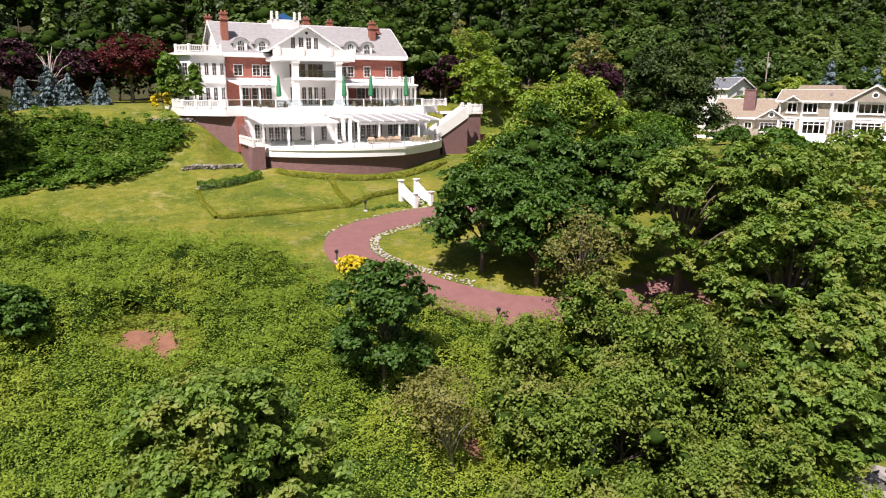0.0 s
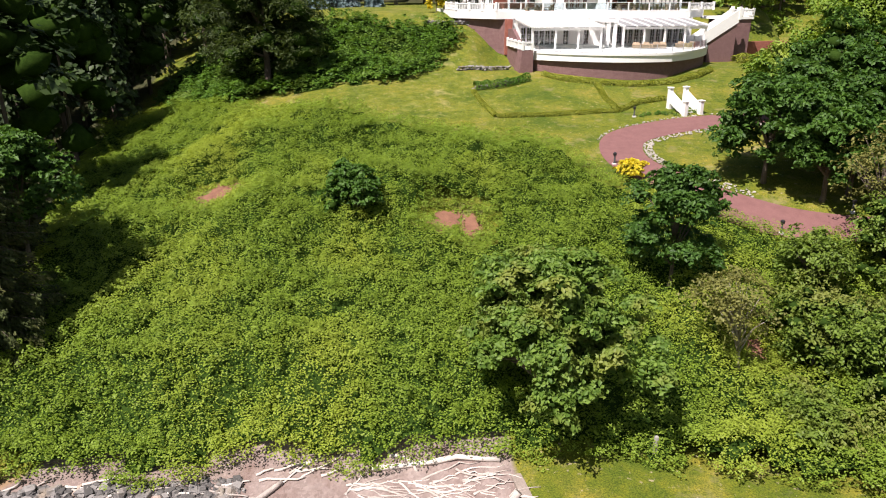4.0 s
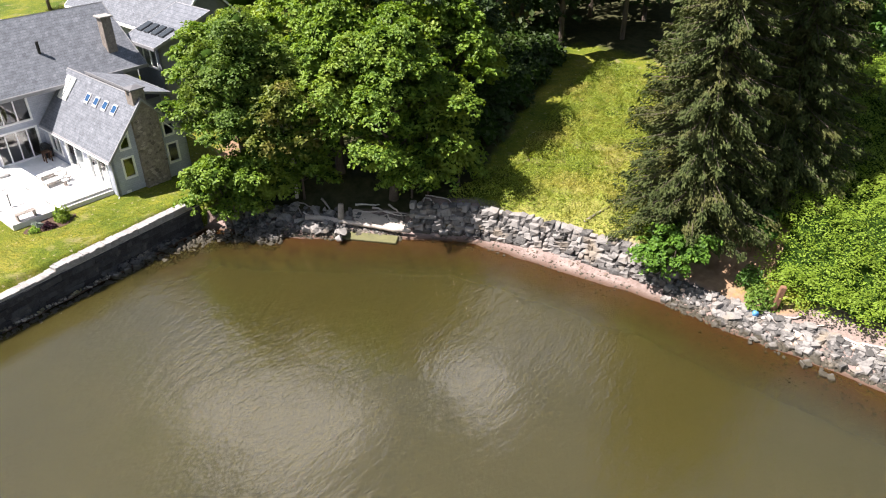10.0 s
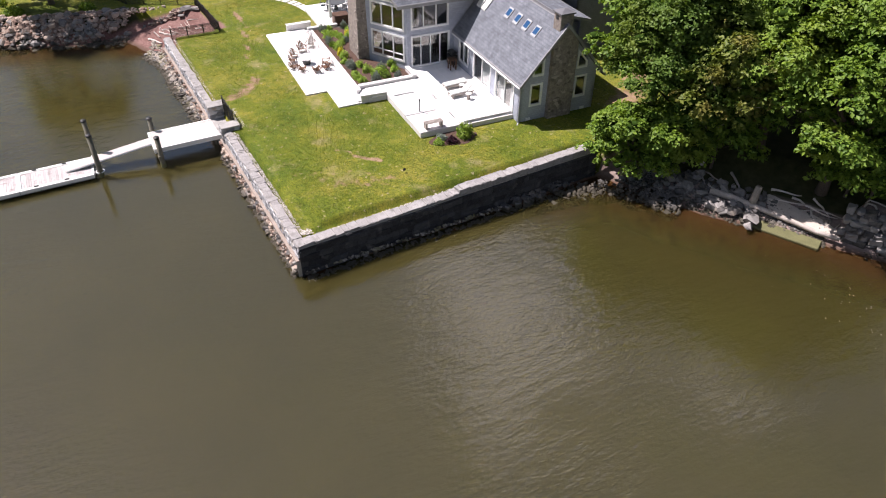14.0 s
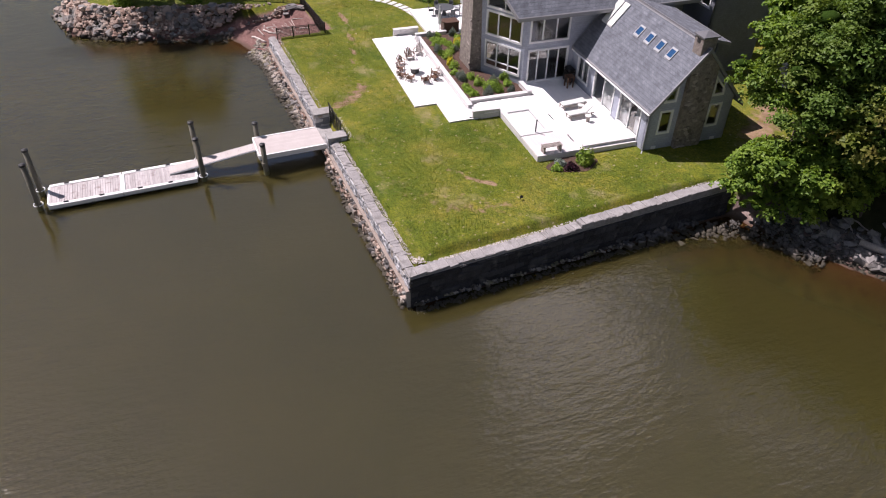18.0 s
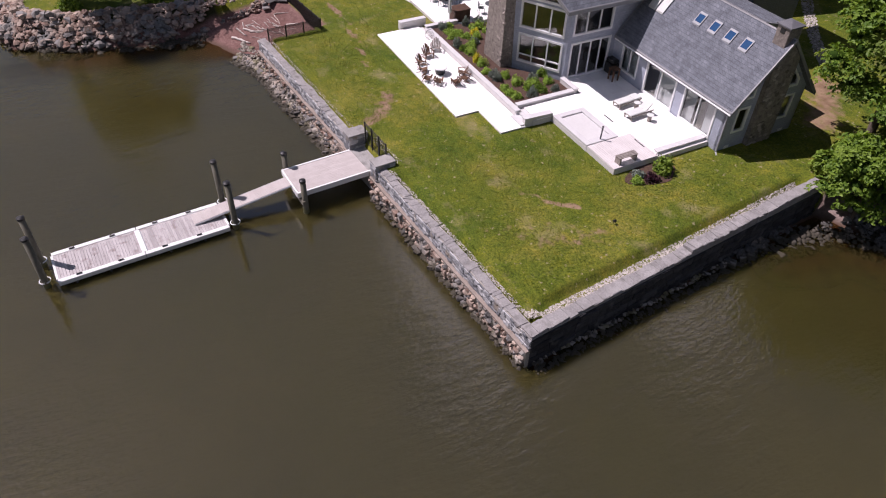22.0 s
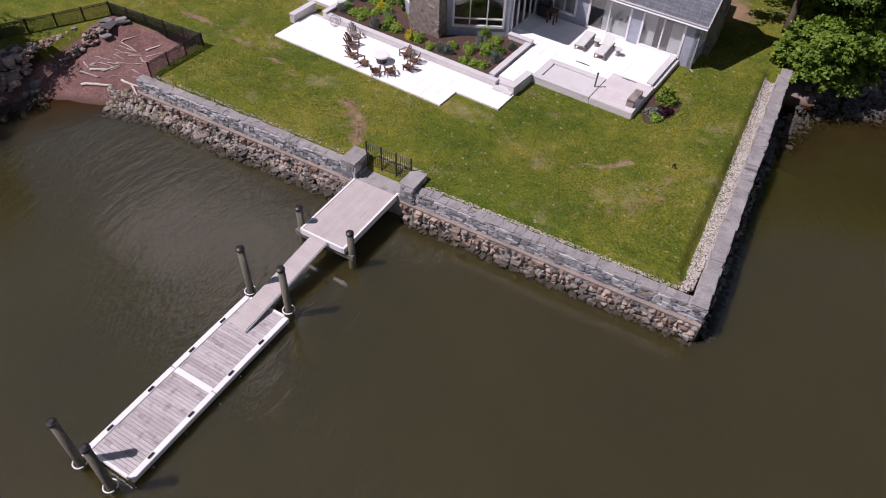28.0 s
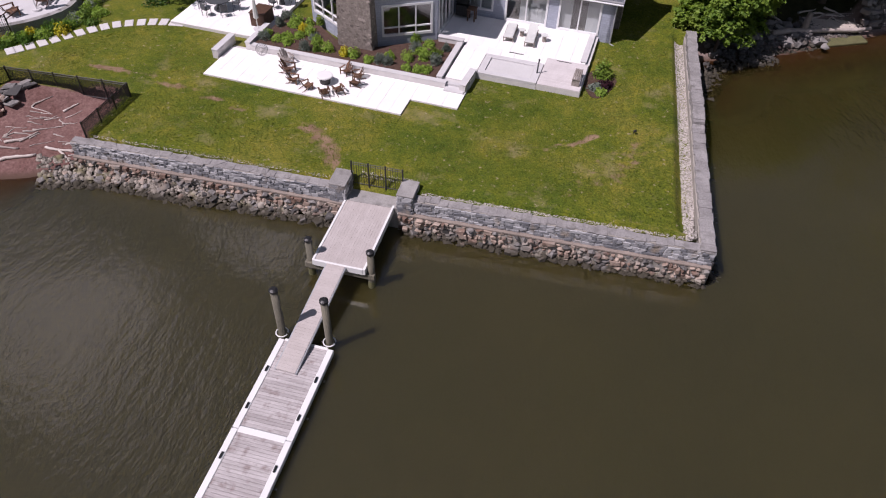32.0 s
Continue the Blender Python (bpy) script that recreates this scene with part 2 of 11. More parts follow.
# ---- materials ----
def mat(name, low, high, scale=3.0, rough=0.8, bump=0.15, fine=25.0, metal=0.0, spec=0.4, rand=0.0, island=0.0, stretch=(1, 1, 1), objspace=False, stain=None, stain_at=0.62, stain_scale=0.6, tide=False):
    """A surface with grain and blotches: two colours, at two scales, with relief; rand and island vary it from piece to piece."""
    m = bpy.data.materials.new(name)
    m.use_nodes = True
    nt = m.node_tree
    nodes, link = nt.nodes, nt.links.new
    b = nodes["Principled BSDF"]
    b.inputs["Roughness"].default_value, b.inputs["Metallic"].default_value, b.inputs["Specular IOR Level"].default_value = rough, metal, spec
    geo = nodes.new("ShaderNodeNewGeometry")
    if objspace:
        tc = nodes.new("ShaderNodeTexCoord")
        where = tc.outputs["Object"]
    else:
        where = geo.outputs["Position"]
    mp = nodes.new("ShaderNodeMapping")
    mp.inputs["Scale"].default_value = stretch
    link(where, mp.inputs["Vector"])
    a = nodes.new("ShaderNodeTexNoise")
    a.inputs["Scale"].default_value, a.inputs["Detail"].default_value = scale, 4
    f = nodes.new("ShaderNodeTexNoise")
    f.inputs["Scale"].default_value, f.inputs["Detail"].default_value = fine, 3
    link(mp.outputs[0], a.inputs["Vector"]), link(mp.outputs[0], f.inputs["Vector"])
    mixf = nodes.new("ShaderNodeMath")
    mixf.operation = "MULTIPLY_ADD"
    mixf.inputs[1].default_value = 0.5
    half = nodes.new("ShaderNodeMath")
    half.operation = "MULTIPLY"
    half.inputs[1].default_value = 0.5
    link(f.outputs["Fac"], half.inputs[0]), link(a.outputs["Fac"], mixf.inputs[0]), link(half.outputs[0], mixf.inputs[2])
    fac = mixf.outputs[0]
    for amount, out in ((rand, None), (island, geo.outputs["Random Per Island"])):
        if amount:
            if out is None:
                out = nodes.new("ShaderNodeObjectInfo").outputs["Random"]
            sub = nodes.new("ShaderNodeMath")
            sub.operation = "MULTIPLY_ADD"
            sub.inputs[1].default_value, sub.inputs[2].default_value = amount, -amount / 2
            link(out, sub.inputs[0])
            plus = nodes.new("ShaderNodeMath")
            link(fac, plus.inputs[0]), link(sub.outputs[0], plus.inputs[1])
            fac = plus.outputs[0]
    ramp = nodes.new("ShaderNodeValToRGB")
    ramp.color_ramp.elements[0].position, ramp.color_ramp.elements[1].position = 0.3, 0.7
    ramp.color_ramp.elements[0].color, ramp.color_ramp.elements[1].color = (*low, 1), (*high, 1)
    link(fac, ramp.inputs[0])
    col = ramp.outputs[0]
    if stain:
        sn = nodes.new("ShaderNodeTexNoise")
        sn.inputs["Scale"].default_value, sn.inputs["Detail"].default_value = stain_scale, 6
        link(where, sn.inputs["Vector"])
        sr = nodes.new("ShaderNodeMapRange")
        sr.inputs["From Min"].default_value, sr.inputs["From Max"].default_value = stain_at - 0.08, stain_at + 0.08
        link(sn.outputs["Fac"], sr.inputs["Value"])
        mx = nodes.new("ShaderNodeMix")
        mx.data_type = "RGBA"
        mx.inputs[7].default_value = (*stain, 1)
        link(sr.outputs[0], mx.inputs[0]), link(col, mx.inputs[6])
        col = mx.outputs[2]
    if tide:
        # weed and wet up to the tide line
        sz = nodes.new("ShaderNodeSeparateXYZ")
        link(geo.outputs["Position"], sz.inputs[0])
        wob = nodes.new("ShaderNodeMath")
        wob.operation = "MULTIPLY_ADD"
        wob.inputs[1].default_value = 0.5
        link(a.outputs["Fac"], wob.inputs[0]), link(sz.outputs["Z"], wob.inputs[2])
        tr = nodes.new("ShaderNodeMapRange")
        tr.inputs["From Min"].default_value, tr.inputs["From Max"].default_value = 0.38, 0.62
        link(wob.outputs[0], tr.inputs["Value"])
        mt = nodes.new("ShaderNodeMix")
        mt.data_type = "RGBA"
        mt.inputs[6].default_value = (0.055, 0.048, 0.034, 1)
        link(tr.outputs[0], mt.inputs[0]), link(col, mt.inputs[7])
        col = mt.outputs[2]
    link(col, b.inputs["Base Color"])
    if bump:
        bp = nodes.new("ShaderNodeBump")
        bp.inputs["Strength"].default_value, bp.inputs["Distance"].default_value = bump, 0.05
        link(f.outputs["Fac"], bp.inputs["Height"]), link(bp.outputs[0], b.inputs["Normal"])
    return m


def leaf_mat(name, dark, light, patch=None, patch_scale=0.15, rough=0.5, through_light=0.28, objrand=0.0):
    """Foliage: every leaf a little different, broad patches of another hue, some light passing through."""
    m = bpy.data.materials.new(name)
    m.use_nodes = True
    nt = m.node_tree
    nodes, link = nt.nodes, nt.links.new
    b = nodes["Principled BSDF"]
    b.inputs["Roughness"].default_value, b.inputs["Specular IOR Level"].default_value = rough, 0.22
    geo = nodes.new("ShaderNodeNewGeometry")
    ramp = nodes.new("ShaderNodeValToRGB")
    ramp.color_ramp.elements[0].color, ramp.color_ramp.elements[1].color = (*dark, 1), (*light, 1)
    fac = geo.outputs["Random Per Island"]
    if objrand:
        oi = nodes.new("ShaderNodeObjectInfo")
        ma = nodes.new("ShaderNodeMath")
        ma.operation = "MULTIPLY_ADD"
        ma.inputs[1].default_value, ma.inputs[2].default_value = objrand, -objrand / 2
        link(oi.outputs["Random"], ma.inputs[0])
        ad = nodes.new("ShaderNodeMath")
        link(fac, ad.inputs[0]), link(ma.outputs[0], ad.inputs[1])
        fac = ad.outputs[0]
    link(fac, ramp.inputs[0])
    col = ramp.outputs[0]
    if patch:
        n = nodes.new("ShaderNodeTexNoise")
        n.inputs["Scale"].default_value, n.inputs["Detail"].default_value = patch_scale, 3
        link(geo.outputs["Position"], n.inputs["Vector"])
        r = nodes.new("ShaderNodeMapRange")
        r.inputs["From Min"].default_value, r.inputs["From Max"].default_value = 0.5, 0.66
        link(n.outputs["Fac"], r.inputs["Value"])
        mx = nodes.new("ShaderNodeMix")
        mx.data_type = "RGBA"
        mx.inputs[7].default_value = (*patch, 1)
        link(r.outputs[0], mx.inputs[0]), link(col, mx.inputs[6])
        col = mx.outputs[2]
    link(col, b.inputs["Base Color"])
    tr = nodes.new("ShaderNodeBsdfTranslucent")
    hs = nodes.new("ShaderNodeHueSaturation")
    hs.inputs["Saturation"].default_value, hs.inputs["Value"].default_value, hs.inputs["Hue"].default_value = 1.1, 1.5, 0.49
    link(col, hs.inputs["Color"]), link(hs.outputs[0], tr.inputs["Color"])
    ms = nodes.new("ShaderNodeMixShader")
    ms.inputs[0].default_value = through_light
    link(b.outputs[0], ms.inputs[1]), link(tr.outputs[0], ms.inputs[2])
    link(ms.outputs[0], nodes["Material Output"].inputs["Surface"])
    return m


def glass_mat(name, tint=(0.75, 0.82, 0.85), clear=0.75):
    """Window glass: a sharp reflection over a partly clear pane."""
    m = bpy.data.materials.new(name)
    m.use_nodes = True
    nt = m.node_tree
    nodes, link = nt.nodes, nt.links.new
    gl = nodes.new("ShaderNodeBsdfGlossy")
    gl.inputs["Roughness"].default_value = 0.02
    tp = nodes.new("ShaderNodeBsdfTransparent")
    tp.inputs["Color"].default_value = (*tint, 1)
    fr = nodes.new("ShaderNodeFresnel")
    fr.inputs["IOR"].default_value = 1.5
    k = nodes.new("ShaderNodeMath")
    k.operation = "MULTIPLY_ADD"
    k.inputs[1].default_value, k.inputs[2].default_value = 2.0, 0.07
    link(fr.outputs[0], k.inputs[0])
    ms = nodes.new("ShaderNodeMixShader")
    link(k.outputs[0], ms.inputs[0]), link(tp.outputs[0], ms.inputs[1]), link(gl.outputs[0], ms.inputs[2])
    link(ms.outputs[0], nodes["Material Output"].inputs["Surface"])
    nodes.remove(nodes["Principled BSDF"])
    return m


M_WHITE = mat("white_paint", (0.72, 0.72, 0.71), (0.82, 0.82, 0.8), 1.5, 0.5, 0.03, 30)
M_TRIM = mat("white_trim", (0.7, 0.71, 0.72), (0.8, 0.8, 0.8), 2, 0.45, 0.02, 40)
M_BLACK = mat("black_metal", (0.012, 0.012, 0.013), (0.02, 0.02, 0.021), 8, 0.45, 0.05, 40, spec=0.5)
M_BARK = mat("bark", (0.06, 0.045, 0.035), (0.17, 0.135, 0.11), 4, 0.9, 0.6, 30, stretch=(1, 1, 0.3))
M_BARK_PALE = mat("pale_bark", (0.2, 0.17, 0.14), (0.42, 0.37, 0.32), 5, 0.9, 0.5, 30, stretch=(1, 1, 0.3))
M_DRIFT = mat("driftwood_grey", (0.36, 0.31, 0.28), (0.62, 0.56, 0.51), 4, 0.9, 0.4, 30, rand=0.5)
M_GLASS = glass_mat("window_glass")
M_STONE = mat("wall_stone", (0.17, 0.175, 0.19), (0.45, 0.45, 0.46), 2.5, 0.85, 0.6, 14, rand=0.8, stain=(0.3, 0.24, 0.18), stain_at=0.66, stain_scale=1.2)
M_ROCK = mat("shore_rock", (0.082, 0.078, 0.076), (0.255, 0.24, 0.23), 1.8, 0.88, 0.7, 9, rand=0.7, island=0.4, stain=(0.24, 0.2, 0.16), stain_at=0.64, stain_scale=0.9, tide=True)
M_ROCK_RED = mat("brown_rock", (0.2, 0.13, 0.1), (0.42, 0.33, 0.27), 1.8, 0.88, 0.7, 9, rand=0.9, island=0.5, stain=(0.2, 0.2, 0.19), stain_at=0.58, tide=True)
M_ROCK_WEED = mat("weedy_rubble", (0.075, 0.066, 0.052), (0.36, 0.32, 0.275), 2.5, 0.9, 0.6, 11, island=0.8, stain=(0.19, 0.17, 0.09), stain_at=0.6, stain_scale=1.1, tide=True)
M_MORTAR = mat("old_mortar", (0.26, 0.24, 0.21), (0.44, 0.41, 0.37), 2, 0.92, 0.4, 20)
M_CONCRETE = mat("weathered_coping", (0.22, 0.21, 0.2), (0.4, 0.385, 0.37), 1.2, 0.9, 0.35, 18, rand=0.2, stain=(0.2, 0.19, 0.18), stain_at=0.63, stain_scale=1.6)
M_PAVER = mat("pale_paver", (0.83, 0.81, 0.79), (0.92, 0.9, 0.88), 1.2, 0.8, 0.1, 20, rand=0.2)
M_SOIL = mat("bark_mulch", (0.045, 0.025, 0.018), (0.13, 0.075, 0.055), 6, 0.95, 0.8, 40)
M_LEAF_KNOT = leaf_mat("knotweed_leaf", (0.135, 0.205, 0.024), (0.215, 0.315, 0.039), (0.265, 0.335, 0.044), 0.09, through_light=0.3)
# near-black green that puts the shade of leaf gaps into colour
M_LEAF_SHADE = mat("painted_leaf_shade", (0.012, 0.028, 0.005), (0.035, 0.065, 0.012), 2, 1.0, 0.5, 12, spec=0.0)
M_LEAF_MAPLE = leaf_mat("maple_leaf", (0.075, 0.145, 0.018), (0.2, 0.3, 0.04), (0.23, 0.3, 0.045), 0.25, objrand=0.3, through_light=0.26)
M_LEAF_DARK = leaf_mat("dark_leaf", (0.03, 0.075, 0.014), (0.075, 0.16, 0.025), objrand=0.4)
M_LEAF_BROAD = leaf_mat("broad_leaf", (0.065, 0.13, 0.02), (0.165, 0.26, 0.045), (0.2, 0.24, 0.05), 0.5, through_light=0.3)
M_LEAF_FINE = leaf_mat("fine_leaf", (0.075, 0.125, 0.017), (0.14, 0.21, 0.03), (0.165, 0.19, 0.04), 0.3, through_light=0.2)
M_NEEDLE = leaf_mat("spruce_needle", (0.03, 0.044, 0.012), (0.075, 0.097, 0.026), (0.095, 0.1, 0.03), 0.5, rough=0.7, through_light=0.12)
M_BLUE = leaf_mat("blue_needle", (0.1, 0.16, 0.17), (0.2, 0.28, 0.3), rough=0.6, through_light=0.1)
M_PURPLE = leaf_mat("purple_leaf", (0.02, 0.008, 0.014), (0.05, 0.014, 0.022), through_light=0.2)
M_RED = leaf_mat("red_leaf", (0.045, 0.011, 0.012), (0.12, 0.025, 0.022), through_light=0.25)
M_YELLOW = leaf_mat("yellow_leaf", (0.48, 0.4, 0.025), (0.68, 0.58, 0.05))
M_OLIVE = leaf_mat("olive_leaf", (0.12, 0.13, 0.035), (0.22, 0.22, 0.06))
M_FOREST = leaf_mat("forest_leaf", (0.03, 0.062, 0.013), (0.06, 0.112, 0.022), (0.09, 0.14, 0.028), 0.045, through_light=0.14)
# dark conifer green, also used to paint shade into plants set further back
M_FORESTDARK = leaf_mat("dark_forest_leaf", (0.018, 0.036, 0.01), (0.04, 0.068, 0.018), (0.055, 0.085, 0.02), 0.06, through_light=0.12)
M_LEAF_FINEDARK = leaf_mat("feathery_leaf", (0.06, 0.12, 0.02), (0.13, 0.21, 0.035), (0.15, 0.21, 0.04), 0.3)
M_LEAF_YELLOWING = leaf_mat("yellowing_leaf", (0.08, 0.12, 0.022), (0.19, 0.23, 0.042), (0.2, 0.18, 0.045), 0.5)
M_LEAF_WILLOW = leaf_mat("willow_leaf", (0.1, 0.14, 0.045), (0.2, 0.25, 0.09))
M_LEAF_WEEP = leaf_mat("weeping_leaf", (0.025, 0.045, 0.011), (0.065, 0.095, 0.02))
M_LAWNBLADE = leaf_mat("lawn_blade", (0.085, 0.13, 0.012), (0.18, 0.225, 0.024), (0.215, 0.21, 0.045), 0.3, through_light=0.25)
M_GRASS_TALL = leaf_mat("tall_grass", (0.15, 0.2, 0.028), (0.25, 0.3, 0.045), (0.3, 0.285, 0.07), 0.22)
M_EARTH = mat("red_earth", (0.12, 0.055, 0.035), (0.26, 0.125, 0.08), 1.6, 0.95, 0.6, 12)
M_LEAF_DARKBRIGHT = leaf_mat("shrub_leaf", (0.05, 0.12, 0.016), (0.12, 0.23, 0.03), (0.14, 0.22, 0.04), 0.2)
M_LEDGE = mat("tan_ledge", (0.2, 0.165, 0.14), (0.36, 0.3, 0.26), 1.5, 0.9, 0.4, 14)
M_PEBBLE = mat("pale_gravel", (0.25, 0.23, 0.205), (0.5, 0.46, 0.42), 3, 0.9, 0.2, 20, island=0.8)
M_COPING = mat("rough_coping", (0.205, 0.194, 0.19), (0.37, 0.354, 0.345), 1.5, 0.92, 0.5, 12, rand=0.12, stain=(0.2, 0.19, 0.18), stain_at=0.63, stain_scale=2.2)
M_RUST = mat("rusty_timber", (0.14, 0.07, 0.04), (0.3, 0.16, 0.1), 4, 0.9, 0.5, 20)
M_BLUEPLASTIC = mat("blue_plastic", (0.06, 0.22, 0.5), (0.1, 0.3, 0.6), 4, 0.4, 0.02, 20)
M_WEEDY = mat("weedy_concrete", (0.09, 0.09, 0.04), (0.17, 0.165, 0.075), 1.5, 0.8, 0.4, 14)
M_PALESAND = mat("pale_sand", (0.42, 0.36, 0.31), (0.58, 0.52, 0.46), 2, 0.95, 0.3, 14)
M_PILE = mat("dock_pile_timber", (0.1, 0.095, 0.07), (0.24, 0.22, 0.17), 4, 0.9, 0.5, 25, stretch=(1, 1, 0.2))
M_ALU = mat("grey_frame", (0.3, 0.32, 0.34), (0.45, 0.46, 0.47), 3, 0.55, 0.1, 20)
M_PLANK = mat("worn_planks", (0.35, 0.32, 0.315), (0.56, 0.525, 0.52), 1.6, 0.85, 0.3, 9, rand=0.25, stretch=(0.35, 2.5, 1), stain=(0.27, 0.22, 0.21), stain_at=0.63, stain_scale=2.2)
M_DECKPALE = mat("pale_decking", (0.42, 0.375, 0.355), (0.52, 0.475, 0.455), 1.5, 0.8, 0.15, 16, rand=0.12)


def coursed(name, low, high, course, rough=0.85, depth=0.6, brick=0.0, objspace=True, rand=0.0):
    """Siding or shingles: courses across the slope, shadow lines painted between them, and every piece a little
    different.
    """
    m = mat(name, low, high, 2.0, rough, 0.1, 20, objspace=objspace, rand=rand)
    nt = m.node_tree
    nodes, link = nt.nodes, nt.links.new
    b = nodes["Principled BSDF"]
    tc = nodes.new("ShaderNodeTexCoord")
    sep = nodes.new("ShaderNodeSeparateXYZ")
    link(tc.outputs["Object"], sep.inputs[0])
    along = nodes.new("ShaderNodeMath")
    link(sep.outputs["X"], along.inputs[0]), link(sep.outputs["Y"], along.inputs[1])
    comb = nodes.new("ShaderNodeCombineXYZ")
    link(along.outputs[0], comb.inputs["X"]), link(sep.outputs["Z"], comb.inputs["Y"])
    bt = nodes.new("ShaderNodeTexBrick")
    bt.inputs["Scale"].default_value = 1.0
    bt.inputs["Brick Width"].default_value, bt.inputs["Row Height"].default_value = (brick or course * 1.6), course
    bt.inputs["Mortar Size"].default_value = course * 0.07
    bt.inputs["Color1"].default_value, bt.inputs["Color2"].default_value, bt.inputs["Mortar"].default_value = (0.82, 0.82, 0.82, 1), (1.1, 1.1, 1.1, 1), (0.6, 0.6, 0.6, 1)
    link(comb.outputs[0], bt.inputs["Vector"])
    mx = nodes.new("ShaderNodeMix")
    mx.data_type, mx.blend_type = "RGBA", "MULTIPLY"
    mx.inputs[0].default_value = depth
    src = b.inputs["Base Color"].links[0].from_socket
    link(src, mx.inputs[6]), link(bt.outputs["Color"], mx.inputs[7]), link(mx.outputs[2], b.inputs["Base Color"])
    bp = nodes.new("ShaderNodeBump")
    bp.inputs["Strength"].default_value, bp.inputs["Distance"].default_value = 0.5, 0.02
    bp.invert = True
    link(bt.outputs["Fac"], bp.inputs["Height"]), link(bp.outputs[0], b.inputs["Normal"])
    return m


M_SIDING = coursed("grey_siding", (0.34, 0.37, 0.45), (0.43, 0.46, 0.54), 0.15, 0.75, 0.5)
M_SHINGLE = coursed("grey_shingles", (0.085, 0.094, 0.112), (0.21, 0.225, 0.258), 0.16, 0.9, 0.9)
M_SLATE = coursed("pale_slate", (0.23, 0.228, 0.235), (0.33, 0.325, 0.33), 0.25, 0.8, 0.5)
M_BRICK = coursed("red_brick", (0.27, 0.085, 0.06), (0.4, 0.15, 0.11), 0.085, 0.85, 0.5, 0.24)
M_BRICK_DARK = coursed("plum_brick", (0.16, 0.085, 0.085), (0.24, 0.14, 0.135), 0.085, 0.85, 0.5, 0.24)
M_TAN = coursed("tan_siding", (0.26, 0.235, 0.19), (0.33, 0.3, 0.245), 0.18, 0.8, 0.4)
M_TANROOF = coursed("brown_shingles", (0.21, 0.17, 0.13), (0.32, 0.27, 0.21), 0.18, 0.9, 0.6)
M_FIELD = mat("fieldstone", (0.1, 0.085, 0.075), (0.3, 0.26, 0.23), 3.5, 0.9, 0.7, 9, island=0.5)
M_TEAK = mat("brown_teak", (0.07, 0.035, 0.022), (0.2, 0.105, 0.06), 4, 0.6, 0.2, 30, rand=0.4)
M_GREYWOOD = mat("grey_teak", (0.2, 0.17, 0.15), (0.36, 0.32, 0.29), 4, 0.75, 0.2, 30)
M_CUSHION = mat("pale_cushion", (0.55, 0.56, 0.54), (0.68, 0.69, 0.66), 5, 0.9, 0.2, 40)
# dark brown all over, so the dimness of unlit rooms is painted in
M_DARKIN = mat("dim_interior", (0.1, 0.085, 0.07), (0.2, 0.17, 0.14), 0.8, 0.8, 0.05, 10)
M_GREENCLOTH = mat("green_canvas", (0.02, 0.16, 0.07), (0.04, 0.24, 0.11), 4, 0.85, 0.15, 30)
M_SPAWATER = mat("spa_cover", (0.56, 0.55, 0.54), (0.66, 0.65, 0.64), 1.2, 0.5, 0.1, 16)
M_DECKWOOD = mat("spa_boards", (0.54, 0.5, 0.49), (0.67, 0.63, 0.62), 1.5, 0.8, 0.2, 14, rand=0.15)
M_WALLSTONE = mat("pale_wall_stone", (0.54, 0.52, 0.51), (0.68, 0.66, 0.65), 1.6, 0.85, 0.2, 18)
M_DRIVE = mat("red_paving", (0.12, 0.055, 0.052), (0.2, 0.095, 0.09), 1.4, 0.85, 0.3, 14, rand=0.25)
M_POOL = mat("pool_water", (0.06, 0.2, 0.25), (0.1, 0.27, 0.32), 0.8, 0.08, 0.1, 6)
M_TRIMGREY = mat("grey_trim", (0.3, 0.31, 0.33), (0.4, 0.41, 0.43), 2, 0.6, 0.05, 30)
M_SIDINGDARK = coursed("dark_siding", (0.16, 0.17, 0.2), (0.22, 0.23, 0.26), 0.15, 0.75, 0.5)
# the blue paints the reflected sky into the panes
M_SKYGLASS = mat("sky_tinted_glass", (0.012, 0.05, 0.13), (0.02, 0.08, 0.19), 2, 0.05, 0.0, 20, spec=0.8)
M_FIELDPIECE = mat("fieldstone_piece", (0.13, 0.11, 0.1), (0.36, 0.31, 0.28), 3, 0.9, 0.5, 12, rand=0.8)
M_CONCRETE2 = mat("grey_coping", (0.52, 0.51, 0.51), (0.64, 0.63, 0.63), 1.6, 0.85, 0.2, 20)
M_GREYMETAL = mat("dark_furniture_metal", (0.05, 0.055, 0.06), (0.1, 0.105, 0.11), 6, 0.5, 0.05, 30)
M_BOX = leaf_mat("perennial_leaf", (0.19, 0.3, 0.045), (0.32, 0.46, 0.08))
M_LAV = leaf_mat("lavender_leaf", (0.17, 0.21, 0.16), (0.3, 0.34, 0.3))
M_YELLOWGREEN = leaf_mat("yellow_flower", (0.35, 0.36, 0.03), (0.7, 0.6, 0.04))
M_DARKGLASS = mat("dark_pane", (0.03, 0.035, 0.04), (0.05, 0.055, 0.06), 2, 0.1, 0.0, 20, spec=0.6)
M_BRICKORANGE = coursed("orange_brick", (0.26, 0.095, 0.065), (0.38, 0.155, 0.11), 0.085, 0.85, 0.4, 0.24)
M_LEAF_PALE = leaf_mat("pale_blossom_leaf", (0.14, 0.15, 0.045), (0.29, 0.29, 0.09))
M_AWNINGGREY = mat("grey_roof_panel", (0.2, 0.2, 0.21), (0.28, 0.28, 0.29), 1.5, 0.35, 0.05, 20)
